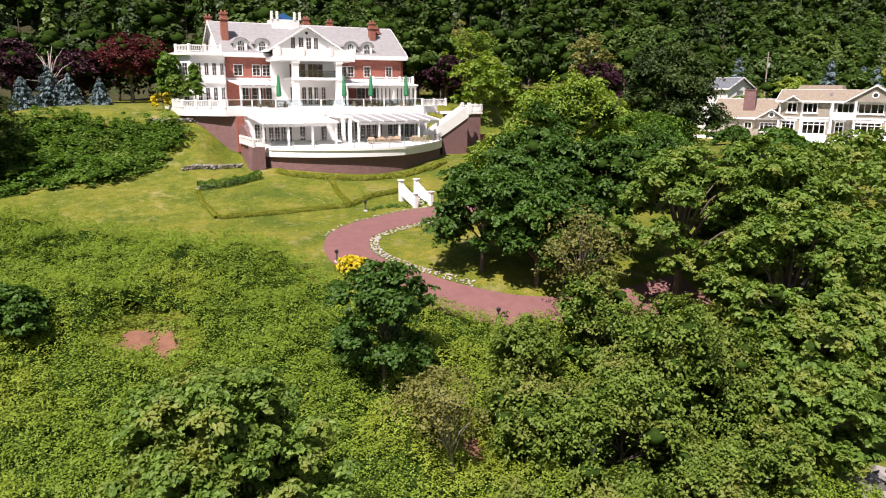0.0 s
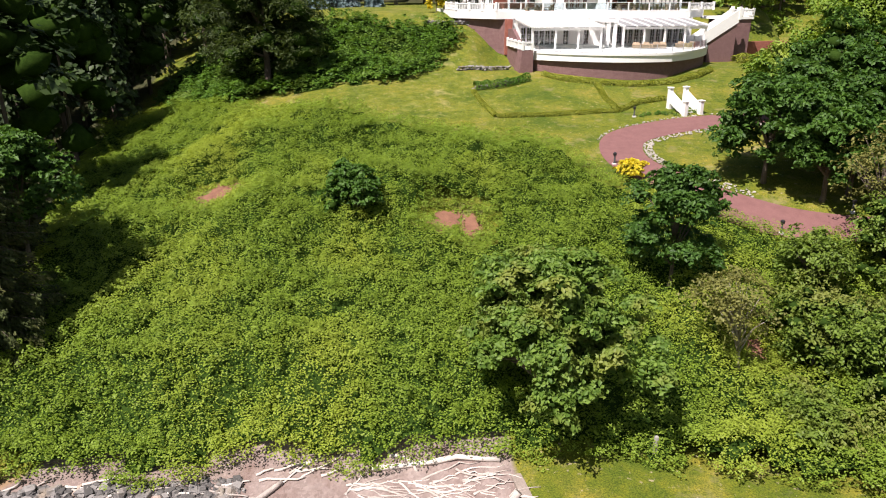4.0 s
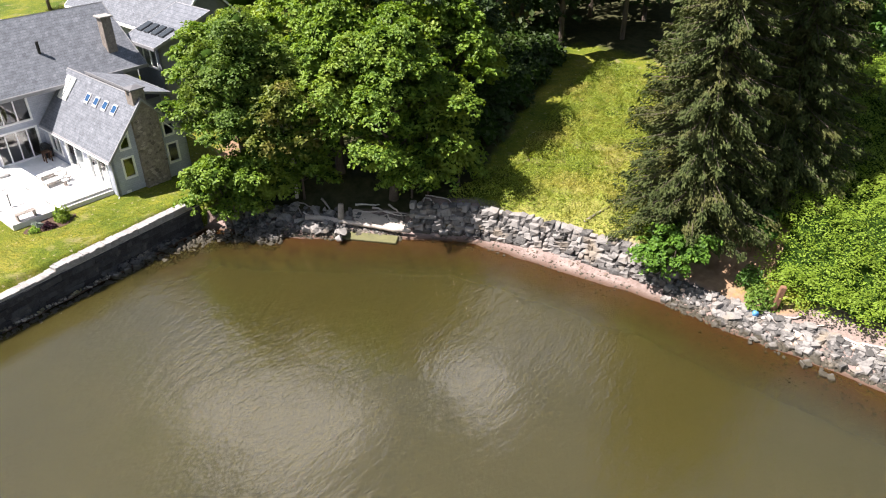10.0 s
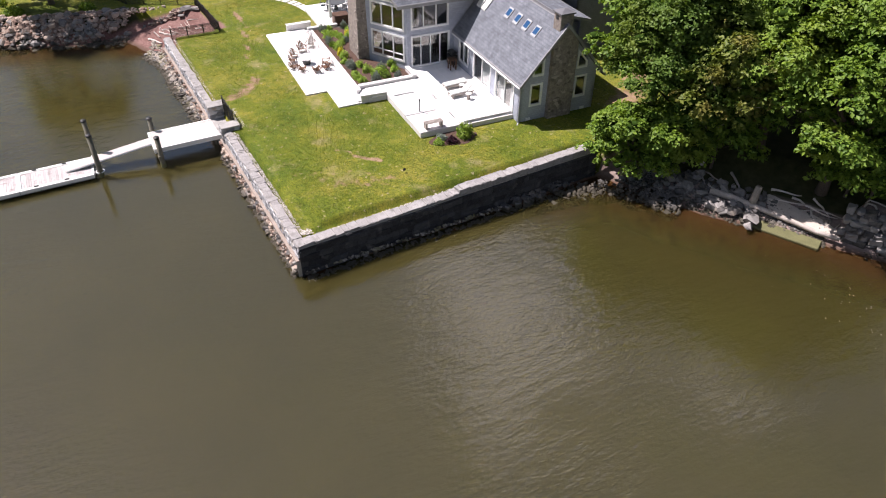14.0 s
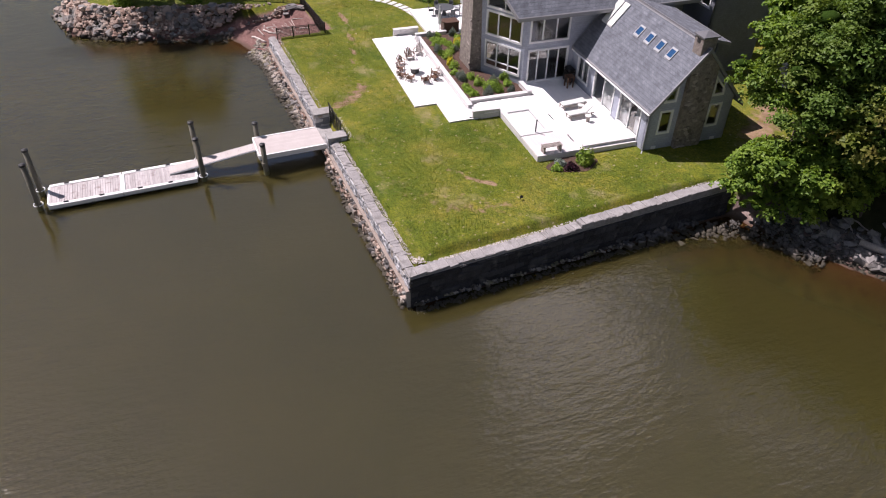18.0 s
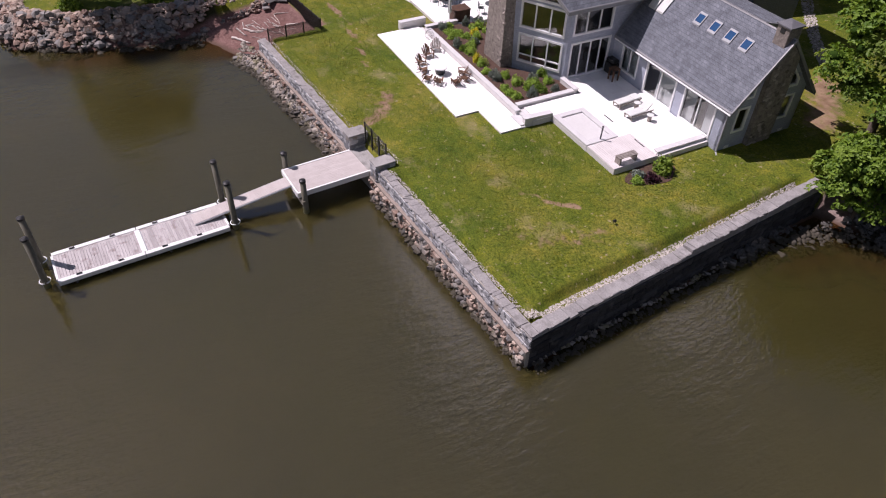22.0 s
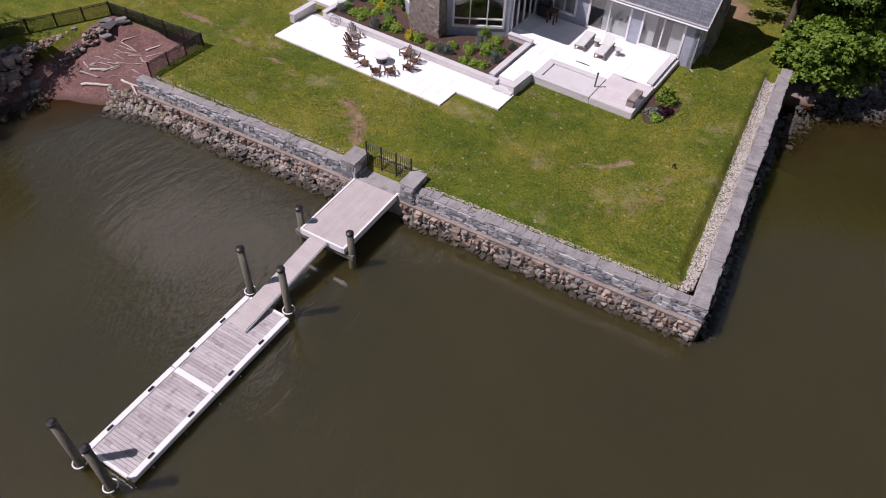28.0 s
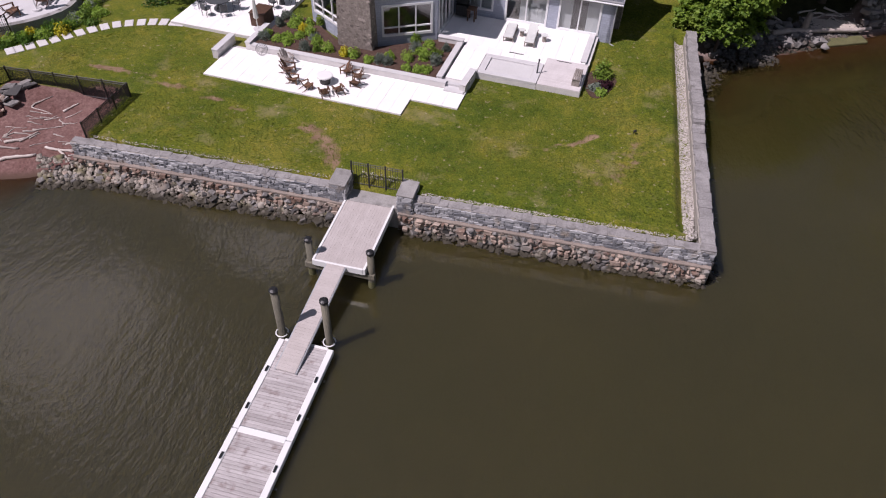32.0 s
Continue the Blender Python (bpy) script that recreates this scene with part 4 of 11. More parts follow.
def thicket(name, label, poly, density, size, material, height, clump, seed, mounds=(), holes=(), under=True, edge=0.8, sprays=False):
    """A dense growth of leafy stems over an outline: domed clumps covered with leaves, over a dark sheet that paints
    the shade.
    """
    rng = np.random.default_rng(seed)
    xs, ys = [p[0] for p in poly], [p[1] for p in poly]
    n = int(density * (max(xs) - min(xs)) * (max(ys) - min(ys)))
    x, y = rng.uniform(min(xs), max(xs), n), rng.uniform(min(ys), max(ys), n)
    wob = 1.6 * (value_noise(x * 0.6, y * 0.6, seed + 1) - 0.5), 1.6 * (value_noise(x * 0.6, y * 0.6, seed + 2) - 0.5)
    keep = inside(poly, x + wob[0] * edge, y + wob[1] * edge)
    for hx, hy, ha, hb in holes:
        keep &= ((x - hx) / ha) ** 2 + ((y - hy) / hb) ** 2 > 1 + 0.5 * (value_noise(x * 2, y * 2, 9) - 0.5)
    x, y = x[keep], y[keep]

    def canopy(x, y):
        """Height of the leaf canopy, its slope and the distance from the clump's middle."""
        best, bx, by, bh = np.full(x.shape, 9.0), np.zeros(x.shape), np.zeros(x.shape), np.zeros(x.shape)
        ci, cj = np.floor(x / clump).astype(np.int64), np.floor(y / clump).astype(np.int64)
        for di in (-1, 0, 1):
            for dj in (-1, 0, 1):
                i, j = ci + di, cj + dj
                h1 = value_noise(i + 0.0, j + 0.0, seed + 11)
                h2 = value_noise(i + 0.0, j + 0.0, seed + 12)
                h3 = value_noise(i + 0.0, j + 0.0, seed + 13)
                cx, cy = (i + 0.1 + 0.8 * h1) * clump, (j + 0.1 + 0.8 * h2) * clump
                d = np.hypot(x - cx, y - cy) / (clump * (0.62 + 0.3 * h3))
                near = d < best
                best, bx, by, bh = np.where(near, d, best), np.where(near, x - cx, bx), np.where(near, y - cy, by), np.where(near, h3, bh)
        big = value_noise(x * 0.14, y * 0.14, seed + 5) - 0.5
        mid = value_noise(x * 0.4, y * 0.4, seed + 6) - 0.5
        top = height * (0.8 + 0.9 * big + 0.75 * mid) + clump * (0.28 if sprays else 0.62) * np.sqrt(np.maximum(0, 1 - np.minimum(best, 1) ** 2)) + 0.3 * (bh - 0.5) * clump
        for mx, my, mr, mh in mounds:
            top = top + mh * np.exp(-((x - mx) ** 2 + (y - my) ** 2) / mr ** 2)
        top = top + 0.35 * (value_noise(x * 1.3, y * 1.3, seed + 7) - 0.5) + 0.2 * (value_noise(x * 3.1, y * 3.1, seed + 8) - 0.5)
        for hx, hy, ha, hb in holes:
            dd = np.sqrt(((x - hx) / ha) ** 2 + ((y - hy) / hb) ** 2)
            top = top * (0.15 + 0.85 * sstep(1.0, 3.2, dd))
        rim = np.full(x.shape, 9.0)
        for (ax, ay), (qx, qy) in zip(poly, poly[1:] + poly[:1]):
            tt = np.clip(((x - ax) * (qx - ax) + (y - ay) * (qy - ay)) / ((qx - ax) ** 2 + (qy - ay) ** 2), 0, 1)
            rim = np.minimum(rim, np.hypot(x - ax - tt * (qx - ax), y - ay - tt * (qy - ay)))
        top = top * (0.5 + 0.5 * sstep(0, 1.2, rim))
        return top, bx / clump, by / clump, best

    n = len(x)
    if sprays:
        # arching sprays: leaves lie in flat drooping plates, one over another, with shaded gaps between
        ns = max(1, n // 46)
        k = rng.integers(0, ns, n)
        cx, cy = x[:ns][k], y[:ns][k]
        ln, turn, up = rng.uniform(0.4, 0.85, ns)[k], rng.uniform(0, 6.283, ns)[k], (rng.random(ns) ** 1.3 * -0.7 + 0.42)[k]
        r, a = np.sqrt(rng.random(n)), rng.uniform(0, 6.283, n)
        u, v = ln * r * np.cos(a), 0.5 * ln * r * np.sin(a)
        dx, dy = u * np.cos(turn) - v * np.sin(turn), u * np.sin(turn) + v * np.cos(turn)
        top, _, _, _ = canopy(cx, cy)
        x0, y0, x, y = x, y, cx + dx, cy + dy
        P = np.stack([x, y, 0.35 * ground_z(cx, cy) + 0.65 * ground_z(x, y) + np.maximum(0.15, top + up - 0.42 * ln * r ** 2 + 0.05 * rng.normal(size=n))], 1)
        # a lower layer of leaves fills the gaps
        fill = rng.random(n) < 0.32
        P[fill] = np.stack([x0[fill], y0[fill], ground_z(x0[fill], y0[fill]) + np.maximum(0.1, canopy(x0[fill], y0[fill])[0] - rng.uniform(0.15, 0.6, fill.sum()))], 1)
        N = np.stack([0.75 * r * dx / ln, 0.75 * r * dy / ln, np.full(n, 0.9)], 1) + 0.18 * rng.normal(size=(n, 3))
    else:
        top, sx, sy, d = canopy(x, y)
        sink = rng.random(n) ** 1.8 * min(clump, 1.3) * 0.42
        P = np.stack([x, y, ground_z(x, y) + np.maximum(0.15, top - sink)], 1)
        N = np.stack([1.7 * sx, 1.7 * sy, np.full(n, 0.7)], 1) + 0.5 * rng.normal(size=(n, 3))
    N[:, 2] = np.abs(N[:, 2])
    S = size * (0.65 + 0.7 * rng.random(n))
    ob = tagged(new(name), label, "undergrowth", kind="stuff")
    me = leaves(name + "_leaves", P, N, S, material, rng, 0.72, 0.12)
    part("leaf_canopy", me, None, ob)
    # a dark sheet stands in for the shade below the leaves
    if under:
        step = 0.7
        gx, gy = np.meshgrid(np.arange(min(xs), max(xs), step), np.arange(min(ys), max(ys), step))
        t, *_ = canopy(gx, gy)
        gzv = ground_z(gx, gy)
        wx, wy = 1.6 * (value_noise(gx * 0.6, gy * 0.6, seed + 1) - 0.5), 1.6 * (value_noise(gx * 0.6, gy * 0.6, seed + 2) - 0.5)
        ok = inside(poly, gx + wx * edge, gy + wy * edge)
        for hx, hy, ha, hb in holes:
            ok &= ((gx - hx) / (ha + 0.5)) ** 2 + ((gy - hy) / (hb + 0.5)) ** 2 > 1
        z = np.where(ok, gzv + np.maximum(0.08, t - (0.85 if sprays else min(clump, 1.3) * 0.4)), gzv - 0.5)
        ny, nx = gx.shape
        k = (np.arange(ny - 1)[:, None] * nx + np.arange(nx - 1)[None, :]).ravel()
        inner = ok.copy()
        for _ in range(1):
            inner[1:-1, 1:-1] &= inner[:-2, 1:-1] & inner[2:, 1:-1] & inner[1:-1, :-2] & inner[1:-1, 2:]
        okf = (inner if sprays else ok).ravel()
        use = okf[k] & okf[k + 1] & okf[k + nx] & okf[k + nx + 1]
        k = k[use]
        T = np.concatenate([np.stack([k, k + 1, k + nx + 1], 1), np.stack([k, k + nx + 1, k + nx], 1)])
        ids, T = np.unique(T, return_inverse=True)
        V = np.stack([gx.ravel(), gy.ravel(), z.ravel()], 1)[ids]
        part("shaded_stems", from_arrays("shaded_stems", V, T.reshape(-1, 3), M_LEAF_SHADE, True), None, ob)
    return ob


def crown_points(rng, H, R, base, n, clumps, lean=(0, 0), top_heavy=0.0, clump_size=0.34, flat=0.7, cone=0.0):
    """Leaf places and normals of a broad crown made of many clumps."""
    zc, zr = H * (1 + base) / 2, H * (1 - base) / 2
    u = rng.normal(size=(clumps, 3))
    u /= np.linalg.norm(u, axis=1, keepdims=True)
    u[:, 2] = np.where(u[:, 2] < -0.45, -u[:, 2], u[:, 2])
    rr = 0.45 + 0.55 * rng.random(clumps) ** 0.5
    ang = np.arctan2(u[:, 1], u[:, 0])
    lobes = 1 + 0.18 * np.sin(3 * ang + rng.uniform(0, 6)) + 0.14 * np.sin(5 * ang + rng.uniform(0, 6))
    C = np.stack([u[:, 0] * rr * R * lobes, u[:, 1] * rr * R * lobes, zc + u[:, 2] * rr * zr * (0.9 + 0.25 * rng.random(clumps))], 1)
    wide = (1 + cone * (0.5 - C[:, 2:3] / H))
    C[:, :2] *= wide
    C[:, 0] += lean[0] * C[:, 2] / H
    C[:, 1] += lean[1] * C[:, 2] / H
    rc = R * clump_size * (0.6 + 0.8 * rng.random(clumps))
    # every clump is a handful of leafy sprays, each a drooping plate, with gaps between them
    per = int(min(16, max(4, n / clumps / 14)))
    d = rng.normal(size=(clumps * per, 3))
    d /= np.linalg.norm(d, axis=1, keepdims=True)
    d[:, 2] = np.where((d[:, 2] < 0) & (rng.random(len(d)) < 0.6), -d[:, 2], d[:, 2])
    host = np.repeat(np.arange(clumps), per)
    mid = C[host] + d * (rc[host] * (0.5 + 0.65 * rng.random(len(d))))[:, None] * np.array([1, 1, flat])
    wide = rc[host] * (0.3 + 0.3 * rng.random(len(d))) * (6 / per) ** 0.25
    out = d * np.array([1, 1, 0.25])
    out /= np.linalg.norm(out, axis=1, keepdims=True)
    k = rng.choice(len(d), n, p=wide ** 1.6 / (wide ** 1.6).sum())
    r, a = np.sqrt(rng.random(n)), rng.uniform(0, 6.283, n)
    off = np.stack([r * np.cos(a), r * np.sin(a), 0.16 * rng.normal(size=n)], 1)
    along = (off * out[k]).sum(1)
    off[:, 2] -= 0.45 * along + 0.3 * r ** 2
    P = mid[k] + off * wide[k][:, None]
    N = 0.5 * d[k] + 0.45 * out[k] * np.maximum(0, along)[:, None] + np.array([0, 0, 0.75]) + 0.42 * rng.normal(size=(n, 3))
    return P, N, C


ICO = None


def inner_foliage(C, rc, flat, rng):
    """Near-black ragged cores, one in every clump, that paint shade into a crown."""
    global ICO
    if ICO is None:
        bm = bmesh.new()
        bmesh.ops.create_icosphere(bm, subdivisions=1, radius=1.0)
        bm.verts.ensure_lookup_table()
        ICO = np.array([v.co[:] for v in bm.verts]), np.array([[v.index for v in f.verts] for f in bm.faces])
        bm.free()
    V, T = ICO
    P = C[:, None, :] + V[None] * rng.uniform(0.7, 1.15, (len(C), len(V), 1)) * rc[:, None, None] * np.array([1, 1, flat])
    F = (T[None] + len(V) * np.arange(len(C))[:, None, None]).reshape(-1, 3)
    return P.reshape(-1, 3), F


def trunk_mesh(rng, H, r, C, limbs, lean=(0, 0), fork=0.3):
    """A tapered trunk, and limbs that reach into the crown."""
    m = Mesh()
    pts = [Vector((lean[0] * t * t + 0.12 * r * rng.normal(), lean[1] * t * t + 0.12 * r * rng.normal(), H * 0.85 * t - 0.3 * (t == 0))) for t in (0, 0.08, 0.25, 0.45, 0.7, 1)]
    m.tube(pts, [r * 1.45, r * 1.05, r * 0.9, r * 0.7, r * 0.45, r * 0.12], 9)
    for c in C[rng.permutation(len(C))[:limbs]]:
        c = Vector(c)
        t = min(0.8, max(fork, c.z / H * 0.6))
        a = Vector((lean[0] * t * t, lean[1] * t * t, H * 0.85 * t))
        mid = a.lerp(c, 0.5) + Vector((0, 0, 0.12 * (c - a).length))
        m.tube([a, mid, c], [r * 0.42, r * 0.25, r * 0.06], 6)
    return m


def tree(label, x, y, H, R, material, seed, n=9000, clumps=60, leaf=0.3, base=0.25, trunk=0.22, limbs=14, bark=None, lean=(0, 0), clump_size=0.34, name="tree", z=None, aspect=0.62, flat=0.7, fork=0.3, group="", cone=0.0):
    rng = np.random.default_rng(seed)
    ob = thing(name, label, "tree", Matrix.Translation((x, y, gz(x, y) - 0.05 if z is None else z)), group)
    P, N, C = crown_points(rng, H, R, base, n, clumps, lean, clump_size=clump_size, flat=flat, cone=cone)
    part("trunk", trunk_mesh(rng, H, trunk, C, limbs, lean, fork), bark or M_BARK, ob, smooth=True)
    crown = part("crown", leaves("crown", P, N, leaf * (0.6 + 0.8 * rng.random(n)), material, rng, aspect), None, ob)
    # dark cores make the gaps of a full crown look shaded
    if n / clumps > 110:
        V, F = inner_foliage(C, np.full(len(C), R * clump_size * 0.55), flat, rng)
        part("inner_foliage", from_arrays("inner_foliage", V, F, M_LEAF_SHADE), None, crown)
    return ob


def conifer(label, x, y, H, R, material, seed, name="spruce_tree", tiers=46, per=9, tuft=0.34, dens=7, droop=0.35, trunk=0.3, low=0.04, z=None, group="", tip=1.0, spread=0.24):
    """A spruce: a straight trunk, tiers of drooping branches, hanging sprays of needles."""
    rng = np.random.default_rng(seed)
    ob = thing(name, label, "tree", Matrix.Translation((x, y, gz(x, y) - 0.05 if z is None else z)), group)
    m = Mesh()
    m.tube([(0, 0, -0.3), (0, 0, H * 0.3), (0, 0, H * 0.7), (0, 0, H)], [trunk, trunk * 0.8, trunk * 0.4, 0.02], 8)
    P, N, A, S = [], [], [], []
    for i in range(tiers):
        h = low + (1 - low) * (i + rng.random() * 0.8) / tiers
        length = R * (1 - h) ** 0.72 * tip + 0.12
        for j in range(max(4, int(per * (1.15 - 0.6 * h)))):
            a = 2.4 * i + 2 * math.pi * j / per + rng.normal() * 0.3
            ln = length * (0.65 + 0.5 * rng.random())
            dr = droop * ln * (0.5 + 0.8 * rng.random())
            ca, sa = math.cos(a), math.sin(a)
            tipz = H * h - dr + 0.15 * ln
            if ln > 0.9:
                m.tube([(0, 0, H * h), (ca * ln * 0.5, sa * ln * 0.5, H * h - dr * 0.35), (ca * ln * 0.95, sa * ln * 0.95, tipz)], [0.045, 0.03, 0.01], 4, False)
            k = int(dens * (2 + ln * 2.4))
            t = 0.12 + 0.9 * rng.random(k) ** 0.75
            side = rng.normal(size=k) * spread * ln * 0.55 * (1.15 - t)
            px = ca * ln * t - sa * side
            py = sa * ln * t + ca * side
            pz = H * h - dr * t ** 1.3 + 0.15 * ln * t ** 3 - np.abs(rng.normal(size=k)) * 0.16 * (0.4 + ln * 0.25)
            P.append(np.stack([px, py, pz], 1))
            N.append(np.stack([ca * 0.55 + 0.4 * rng.normal(size=k), sa * 0.55 + 0.4 * rng.normal(size=k), 0.75 + 0.3 * rng.normal(size=k)], 1))
            A.append(np.stack([ca + 0.3 * rng.normal(size=k), sa + 0.3 * rng.normal(size=k), -0.5 + 0.3 * rng.normal(size=k)], 1))
            S.append(tuft * (0.6 + 0.8 * rng.random(k)))
    P, N, A, S = (np.concatenate(q) for q in (P, N, A, S))
    part("trunk", m, M_BARK, ob, smooth=True)
    part("crown", leaves("crown", P, N, S, material, rng, 0.36, 0.12, A), None, ob)
    return ob


def woods(name, label, spots, n, leaf, material, seed, conifers=0.0, clumps=22, low=0.15):
    """A far stand of trees: one mass of crowns over their trunks."""
    rng = np.random.default_rng(seed)
    Ps, Ns, Ss, trunks, cores = [], [], [], Mesh(), []
    for x, y, H, R in spots:
        z = gz(x, y)
        if rng.random() < conifers:
            h = rng.random(n) ** 0.8
            a, r = rng.uniform(0, 6.283, n), R * 0.75 * (1 - h) ** 0.8 * (0.55 + 0.45 * rng.random(n))
            P = np.stack([r * np.cos(a), r * np.sin(a), H * (0.1 + 0.95 * h)], 1)
            N = np.stack([np.cos(a), np.sin(a), 0.7 + 0 * a], 1) + 0.4 * rng.normal(size=(n, 3))
        else:
            P, N, C = crown_points(rng, H, R, low, n, clumps, clump_size=0.34, cone=0.5)
            N = N + 0.9 * (P - np.array([0, 0, H * 0.45])) / R
            cores.append(C * np.array([0.86, 0.86, 0.95]) + np.array([x, y, z]))
        trunks.tube([(x, y, z - 0.3), (x, y, z + H * 0.7)], [0.28, 0.1], 6, False)
        Ps.append(P + np.array([x, y, z]))
        Ns.append(N)
        Ss.append(leaf * (0.6 + 0.8 * rng.random(n)))
    ob = tagged(new(name), label, "woods", kind="stuff")
    part("crowns", leaves("crowns", np.concatenate(Ps), np.concatenate(Ns), np.concatenate(Ss), material, rng, 0.75, 0.1), None, ob)
    part("trunks", trunks, M_BARK, ob)
    # painted shade inside the broadleaf crowns
    if cores:
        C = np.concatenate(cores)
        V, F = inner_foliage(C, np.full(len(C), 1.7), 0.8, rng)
        part("inner_foliage", from_arrays("inner_foliage", V, F, M_LEAF_SHADE), None, ob)
    return ob


def scatter(rng, x0, x1, y0, y1, gap, ok=None):
    """Places at least about gap apart."""
    out = []
    for gx in np.arange(x0, x1, gap):
        for gy in np.arange(y0, y1, gap):
            x, y = gx + rng.uniform(0, gap * 0.8), gy + rng.uniform(0, gap * 0.8)
            if ok is None or ok(x, y):
                out.append((x, y))
    return out


thicket("clearing_grass", "tufts of tall yellow-green grass in the clearing", [(-49.6, 28.2), (-44, 29.6), (-34, 30.9), (-36.6, 34), (-38.2, 40), (-42, 47), (-46, 55), (-51, 56), (-50, 47), (-48, 38)], 150, 0.12, M_GRASS_TALL, 0.22, 1.3, 25, under=False)
tagged(part("floating_leaves", leaves("floating_leaves", *FLOAT_LEAVES, M_PALESAND, frng, 0.7, 0.05), None), "pale fallen leaves drifting on the cove's water", "leaves", kind="stuff")
# grass blades of the mown lawn between the sea walls and the house
grng = np.random.default_rng(23)
n = 120000
x, y = grng.uniform(-101, -63.9, n), grng.uniform(-3.1, 16, n)
keep = inside([(-63.9, -2.7), (-64.6, 16), (-68, 16), (-69.5, 9.2), (-76, 9.8), (-75.7, 3.1), (-90.5, 4.2), (-91, 8), (-96.5, 9.5), (-101, 7), (-101, 0.9), (-93.9, 1.25), (-93.9, -3.0)], x, y)
keep &= ~((x > -80.1) & (x < -76.5) & (y < -2.0))
keep &= value_noise(x * 0.5, y * 0.5, 41) + 0.5 * value_noise(x * 2.1, y * 2.1, 42) > grng.uniform(0.15, 1.2, n)
x, y = x[keep], y[keep]
n = len(x)
N = np.stack([grng.normal(size=n), grng.normal(size=n), 0.55 + 0.3 * grng.random(n)], 1)
me = leaves("lawn_grass", np.stack([x, y, ground_z(x, y) + 0.02], 1), N, grng.uniform(0.05, 0.12, n), M_LAWNBLADE, grng, 0.3, 0.1)
tagged(part("lawn_grass", me, None), "uneven blades of the mown lawn by the sea wall", "grass", kind="stuff")
# the slope above the beach
KNOT = [(-28, 31.0), (-20, 30.1), (-14, 29.7), (-8, 28.9), (0.2, 28.3), (6, 27.3), (12, 25.2), (18, 22.6), (30, 21.0), (38, 22.6), (40, 33), (31, 41.2), (24, 42.8), (18.5, 46.8), (15.2, 50.3), (13.2, 52.8), (11.2, 56.6),
        (3.3, 62.7), (-11.6, 71.3), (-18, 76), (-29, 86), (-37, 82), (-34, 62), (-30.5, 40)]
DIRT = [(-0.6, 48.0, 1.2, 0.9), (1.2, 47.2, 0.6, 1.5), (-18.9, 56.0, 1.5, 1.5), (17.2, 34.0, 0.8, 0.6)]
thicket("knotweed_slope", "dense bright green knotweed covering the slope above the beach", KNOT, 215, 0.135, M_LEAF_KNOT, 1.35, 2.3, 5,
        mounds=((9, 55.5, 3.5, 1.2), (4, 58, 3.5, 0.8), (-10, 66, 5, 0.7), (-20, 62, 4, 0.7), (-4, 53, 3, 0.5), (-24, 40, 4, 0.4)), holes=DIRT, sprays=True)
for hx, hy, ha, hb in DIRT:
    t = np.linspace(0, 2 * math.pi, 25)[:-1]
    rr = 1 + 0.3 * np.sin(2 * t + hx) + 0.25 * np.sin(5 * t + hy) + 0.12 * np.sin(9 * t)
    ring = [(hx + 1.15 * ha * r * math.cos(a), hy + 1.15 * hb * r * math.sin(a)) for a, r in zip(t, rr)]
    mesh = Mesh().add([(x, y, gz(x, y) + 0.05) for x, y in ring] + [(hx, hy, gz(hx, hy) + 0.12)], [(i, (i + 1) % 24, 24) for i in range(24)])
    ob = part("bare_earth", mesh, M_EARTH, None, smooth=True)
    tagged(ob, "patch of bare red earth on the overgrown slope", "earth", "bare patches on the slope", "structure")

thicket("bank_shrubs", "dark green shrubs and vines on the bank beside the mansion lawn",
        [(-32, 88), (-24, 80), (-14, 79.5), (-2, 79.6), (1, 82.5), (4.5, 87), (8, 91.5), (6, 94.5), (-6, 96.5), (-20, 97.5), (-32, 100)], 56, 0.32, M_LEAF_DARKBRIGHT, 1.2, 2.0, 15, sprays=True)
# added bushes whose dark colour puts shade over the bright ground
thicket("forest_understory", "added bushes in a dark leaf that paints shade along the edge of the woods", [(-63, 33), (-53, 32.5), (-50, 36.5), (-51.5, 44), (-54, 55), (-58, 62), (-66, 50)], 20, 0.4, M_FORESTDARK, 1.7, 1.7, 35)

# trees of the cove
COVE = "broadleaf trees round the cove"
# maples from y 36 back take the dark leaf, their shade painted in
for i, (x, y, H, R, n) in enumerate([(-58.2, 27.2, 12.5, 4.6, 34000), (-53.4, 27.8, 13, 5.0, 44000), (-61.5, 30.5, 18, 5.0, 16000), (-56.5, 36.5, 16, 5.2, 16000), (-54.6, 35.0, 13, 4.2, 18000), (-64, 39, 18, 5, 10000), (-58.5, 46, 17, 5.2, 10000)]):
    tree("tall maple with layered leaves, bright green at the cove's edge and painted in shade behind", x, y, H, R, (M_LEAF_MAPLE if y < 36 else M_FORESTDARK), 100 + i, n, 170, (0.26 if y < 30 else 0.34), 0.12, 0.3, 26, clump_size=0.19, flat=0.6, cone=0.8, lean=(0, 0.2), name="maple_tree", group=COVE)
tree("feathery mid-green locust leaning over the end of the sea wall", -62.0, 22.6, 13, 3.7, M_LEAF_FINEDARK, 130, 32000, 90, 0.21, 0.0, 0.22, 18, clump_size=0.3, cone=0.7, lean=(0.2, 0), name="locust_tree")
